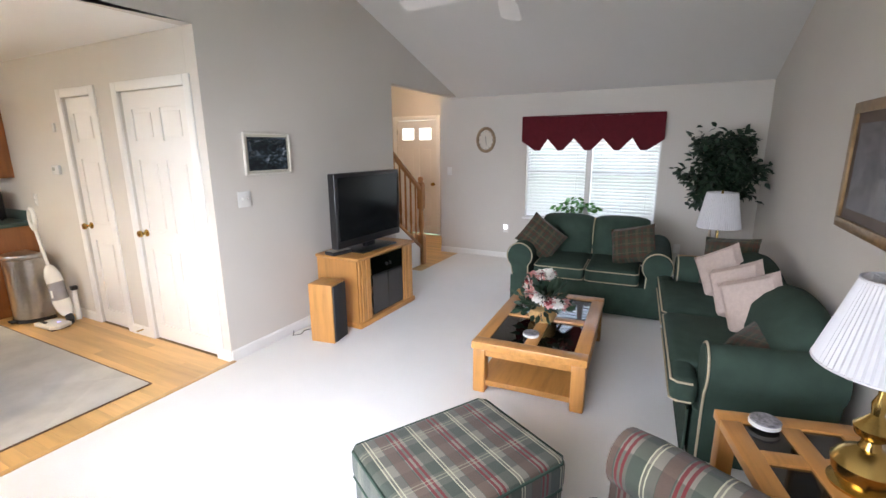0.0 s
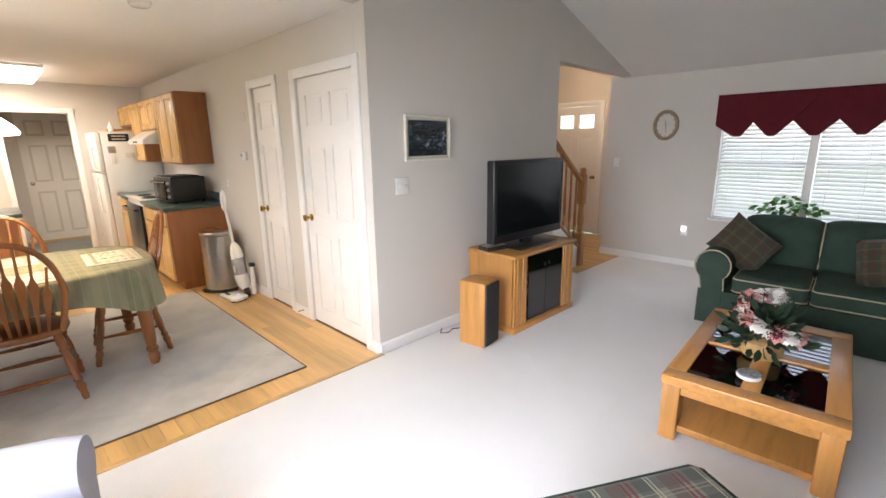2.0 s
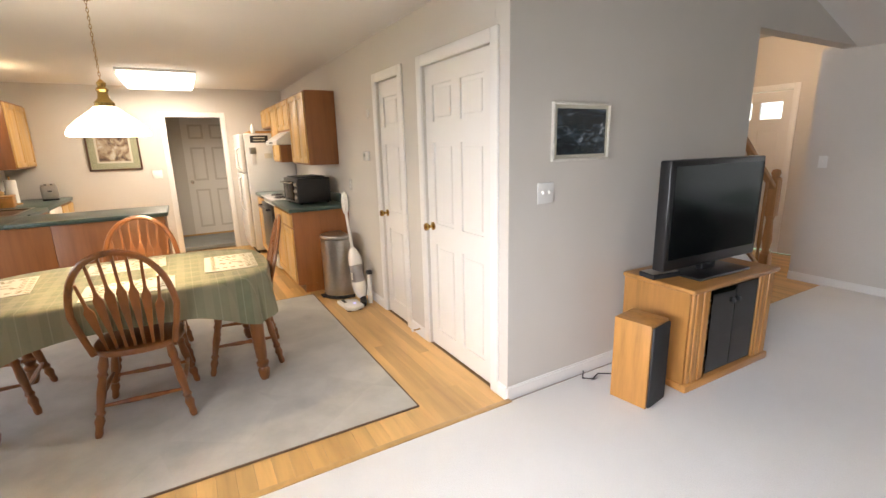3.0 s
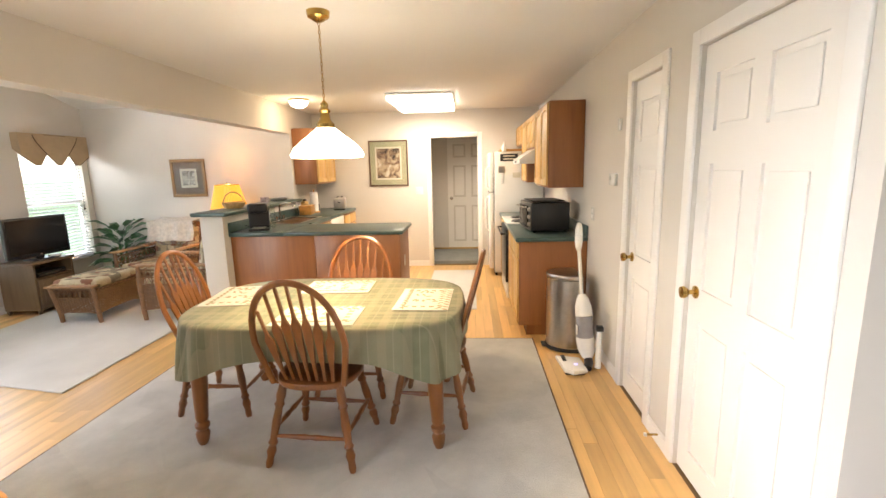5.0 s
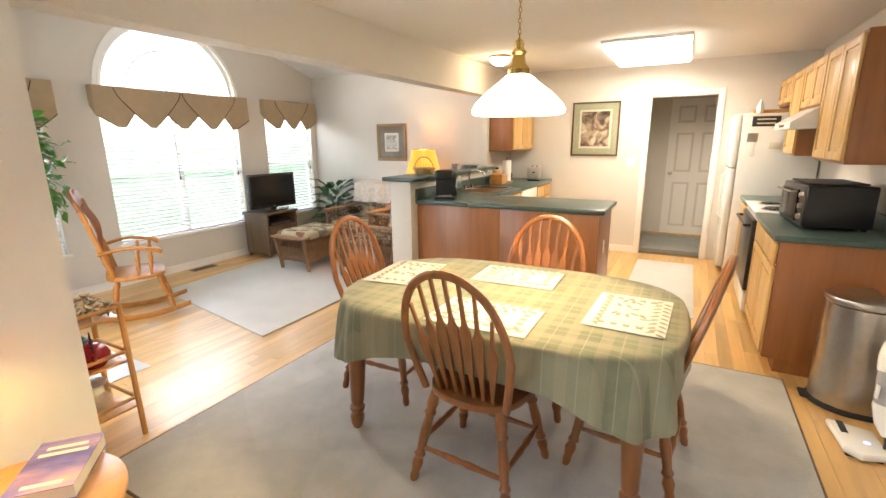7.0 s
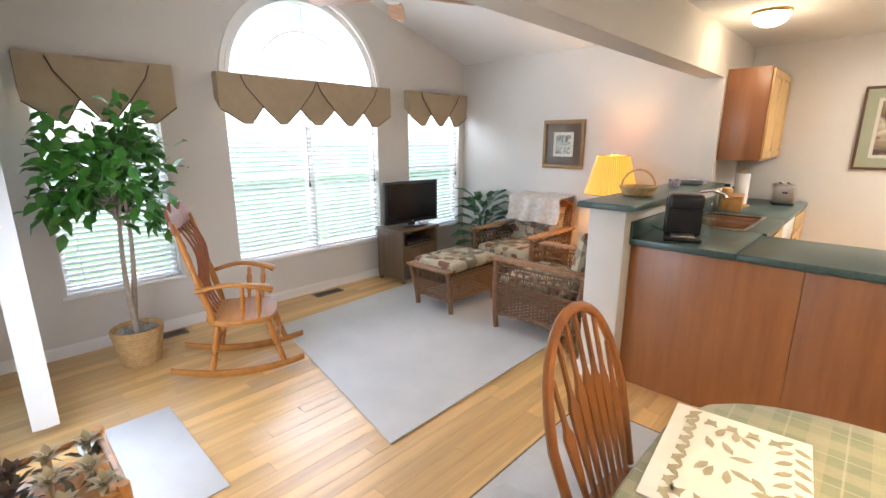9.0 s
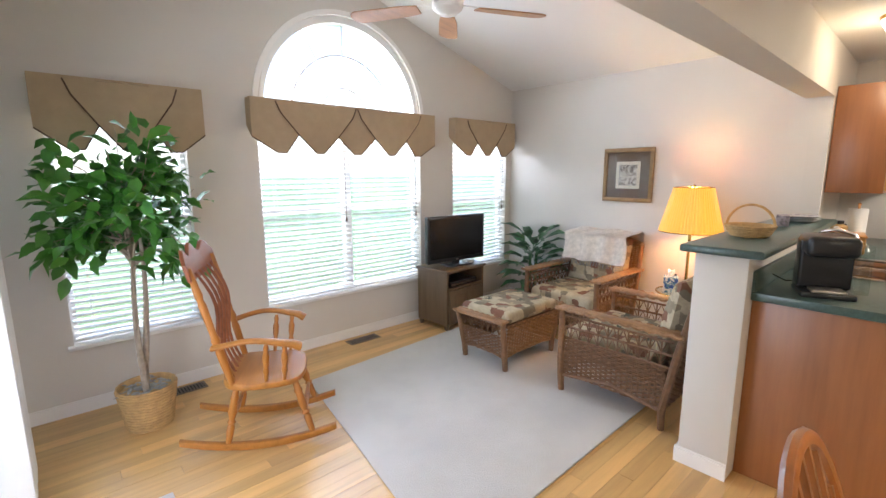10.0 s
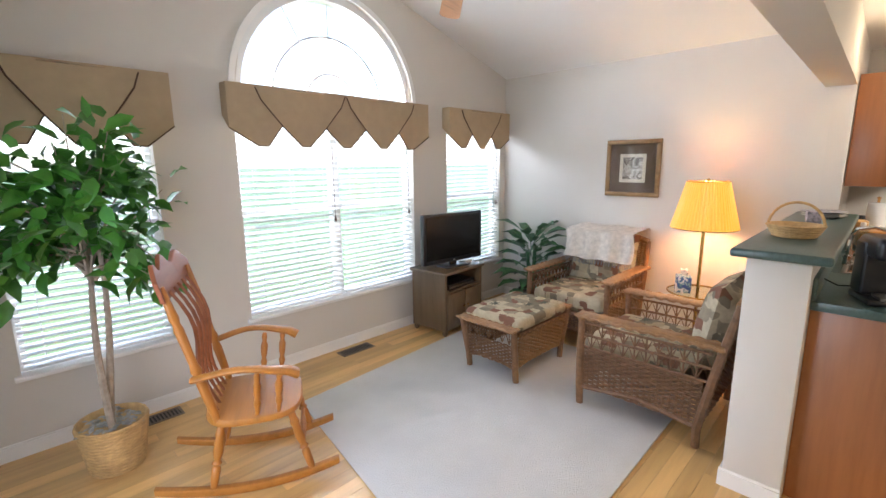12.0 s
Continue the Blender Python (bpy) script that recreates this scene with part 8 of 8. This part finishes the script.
teapot(pose(-0.375, -3.645, 0.433, 0, 0, 70), plain("red_enamel", (0.28, 0.012, 0.02), 0.25), "red enamel teapot on the bamboo shelf")
teapot(pose(-0.38, -3.80, 0.433, 0, 0, 60), BLACK, "black cast teapot on the bamboo shelf")
j = thing("glass_jar", "clear glass jar on the lowest shelf tray", "jar", pose(-0.375, -3.67, 0.173))
bm = bm_new()
lathe(bm, [(0.0, 0), (0.05, 0), (0.055, 0.03), (0.055, 0.12), (0.04, 0.14), (0.04, 0.155)], seg=20)
part("glass", bm, CLEAR, j)
bm = bm_new()
lathe(bm, [(0.043, 0.155), (0.043, 0.17), (0.0, 0.172)], seg=18)
part("lid", bm, STEEL, j)

# round table with a book and a lamp
rt = thing("side_table", "round honey wood side table", "table", pose(0.285, -2.575, 0.012))
bm = bm_new()
lathe(bm, [(0.0, 0.555), (0.235, 0.555), (0.25, 0.565), (0.25, 0.578), (0.235, 0.585), (0.0, 0.585)], seg=48)
part("top", bm, OAKX, rt)
bm = bm_new()
lathe(bm, [(0.035, 0.06), (0.045, 0.12), (0.025, 0.2), (0.03, 0.42), (0.05, 0.50), (0.06, 0.555)], seg=18)
part("column", bm, OAKZ, rt)
for k in range(3):
    a = k * 2.094 + 0.4
    bm = bm_new()
    tube(bm, [(0.02 * math.cos(a), 0.02 * math.sin(a), 0.12), (0.12 * math.cos(a), 0.12 * math.sin(a), 0.09), (0.2 * math.cos(a), 0.2 * math.sin(a), 0.012)], [0.024, 0.02, 0.014], 8)
    part("foot", bm, OAKZ, rt)
bk = thing("book", "thick paperback with a blue sunset cover", "book", pose(0.157, -2.62, 0.598, 0, 0, 138))
part("page_block", B(-0.072, 0.076, -0.112, 0.112, 0.002, 0.040), CREAM, bk, "cream page block")
COVER = painted("sunset_cover", [(0.3, (0.02, 0.02, 0.06)), (0.45, (0.10, 0.09, 0.30)), (0.58, (0.28, 0.20, 0.35)), (0.7, (0.6, 0.4, 0.2))], 3, (1, 3, 1), 0.4)
part("front_cover", B(-0.078, 0.078, -0.116, 0.116, 0.040, 0.0425), COVER, bk, "blue and gold printed cover")
part("back_cover", B(-0.078, 0.078, -0.116, 0.116, 0.0, 0.002), COVER, bk)
part("spine", B(-0.0785, -0.074, -0.116, 0.116, 0.002, 0.040), COVER, bk)
for y, w in ((0.075, 0.10), (0.045, 0.12), (-0.09, 0.09)):
    part("title_bar", B(-w / 2, w / 2, y - 0.007, y + 0.007, 0.0425, 0.0432), CREAM, bk)
t = table_lamp(pose(0.345, -2.70, 0.598), 0.38, 0.56, 0.12, 0.075, "small table lamp with glowing yellow shade", BRASS, [(0.06, 0), (0.06, 0.012), (0.02, 0.03), (0.03, 0.10), (0.016, 0.2), (0.007, 0.24), (0.007, 0.55)], YSHADE)
lamp("side_lamp_bulb", "POINT", 3.0, pose(0.345, -2.70, 1.05), (1.0, 0.84, 0.27), r=0.03)

# ---- outside ----
bm = bm_new()
box(bm, -400, 400, -400, 400, -0.75, -0.45)
GRASS = pile("lawn", (0.12, 0.19, 0.06), 0.35, 0.5, 40, 0.6)
solid("ground", bm, GRASS, "green lawn round the house", "ground", "structure")
# ---- floor boards ----
PW, PG = 0.083, 0.0012
rnd = random.Random(77)
near, far = [], []
row = 0
y = -0.0005


def place_board(x0, x1, y0, y1):
    cx, cy = (x0 + x1) / 2, (y0 + y1) / 2
    covered = -3.0 < cx < -0.3 and -3.3 < cy < -0.5 and -2.9 < x0 and x1 < -0.4
    covered = covered or (x0 > -3.9 and x1 < -2.1 and -5.8 < cy < -4.0)
    show = not covered and (cy < -3.7 and cx > -3.6 or cy > -0.5 and cx > -3.2 or x1 > -0.35 and cy > -3.5)
    (near if show else far).append((x0, x1, y0, y1))


while y > SY + 0.01:
    y0 = max(y - PW, SY)
    xl = KX + 0.001 if y0 > -3.43 else SX + 0.001
    xr = 0.012 if y0 > LS else (-0.101 if y0 > -3.65 else SE - 0.001)
    x = xr
    first_cut = rnd.uniform(0.3, 1.3)
    while x > xl + 0.02:
        ln = first_cut if first_cut else rnd.uniform(0.55, 1.6)
        first_cut = 0
        nx = max(xl, x - ln)
        if nx - xl < 0.12:
            nx = xl
        place_board(nx + PG / 2, x - PG / 2, y0 + PG / 2, y - PG / 2)
        x = nx
    y = y0
for i in range(12):
    yy = 2.9 + i * PW
    far.append((FX + 0.001, 0.012, yy + PG, yy + PW))
for i in range(12, 28):
    yy = 2.9 + i * PW
    if yy + PW < FY:
        far.append((FX + 0.001, 0.012, yy + PG, yy + PW))
fb = tagged(new("floor_boards"), "light maple strip floor boards", "floor", "", "structure")
for x0, x1, y0, y1 in near[:300]:
    bm = bm_new()
    box(bm, -(x1 - x0) / 2, (x1 - x0) / 2, -(y1 - y0) / 2, (y1 - y0) / 2, -0.006, rnd.uniform(-0.0004, 0.0004))
    o = part("plank", bm, PLANK, fb)
    o.matrix_basis = pose((x0 + x1) / 2, (y0 + y1) / 2, 0)
bm = bm_new()
vs, fs = [], []
for x0, x1, y0, y1 in near[300:] + far:
    k = len(vs)
    vs += [(x0, y0, 0), (x1, y0, 0), (x1, y1, 0), (x0, y1, 0), (x0, y0, -0.006), (x1, y0, -0.006), (x1, y1, -0.006), (x0, y1, -0.006)]
    fs += [(k, k + 1, k + 2, k + 3), (k, k + 4, k + 5, k + 1), (k + 1, k + 5, k + 6, k + 2), (k + 2, k + 6, k + 7, k + 3), (k + 3, k + 7, k + 4, k)]
me = bpy.data.meshes.new("planks")
me.from_pydata(vs, [], fs)
PLANKI = PLANK.copy()
PLANKI.name = "maple_planks_joined"
nn = PLANKI.node_tree.nodes
geo = nn.new("ShaderNodeNewGeometry")
for node in list(nn):
    if node.type == "OBJECT_INFO":
        for lk in list(node.outputs["Random"].links):
            PLANKI.node_tree.links.new(geo.outputs["Random Per Island"], lk.to_socket)
me.materials.append(PLANKI)
o = new("planks", me)
o.parent = fb
o["kind"] = "stuff"
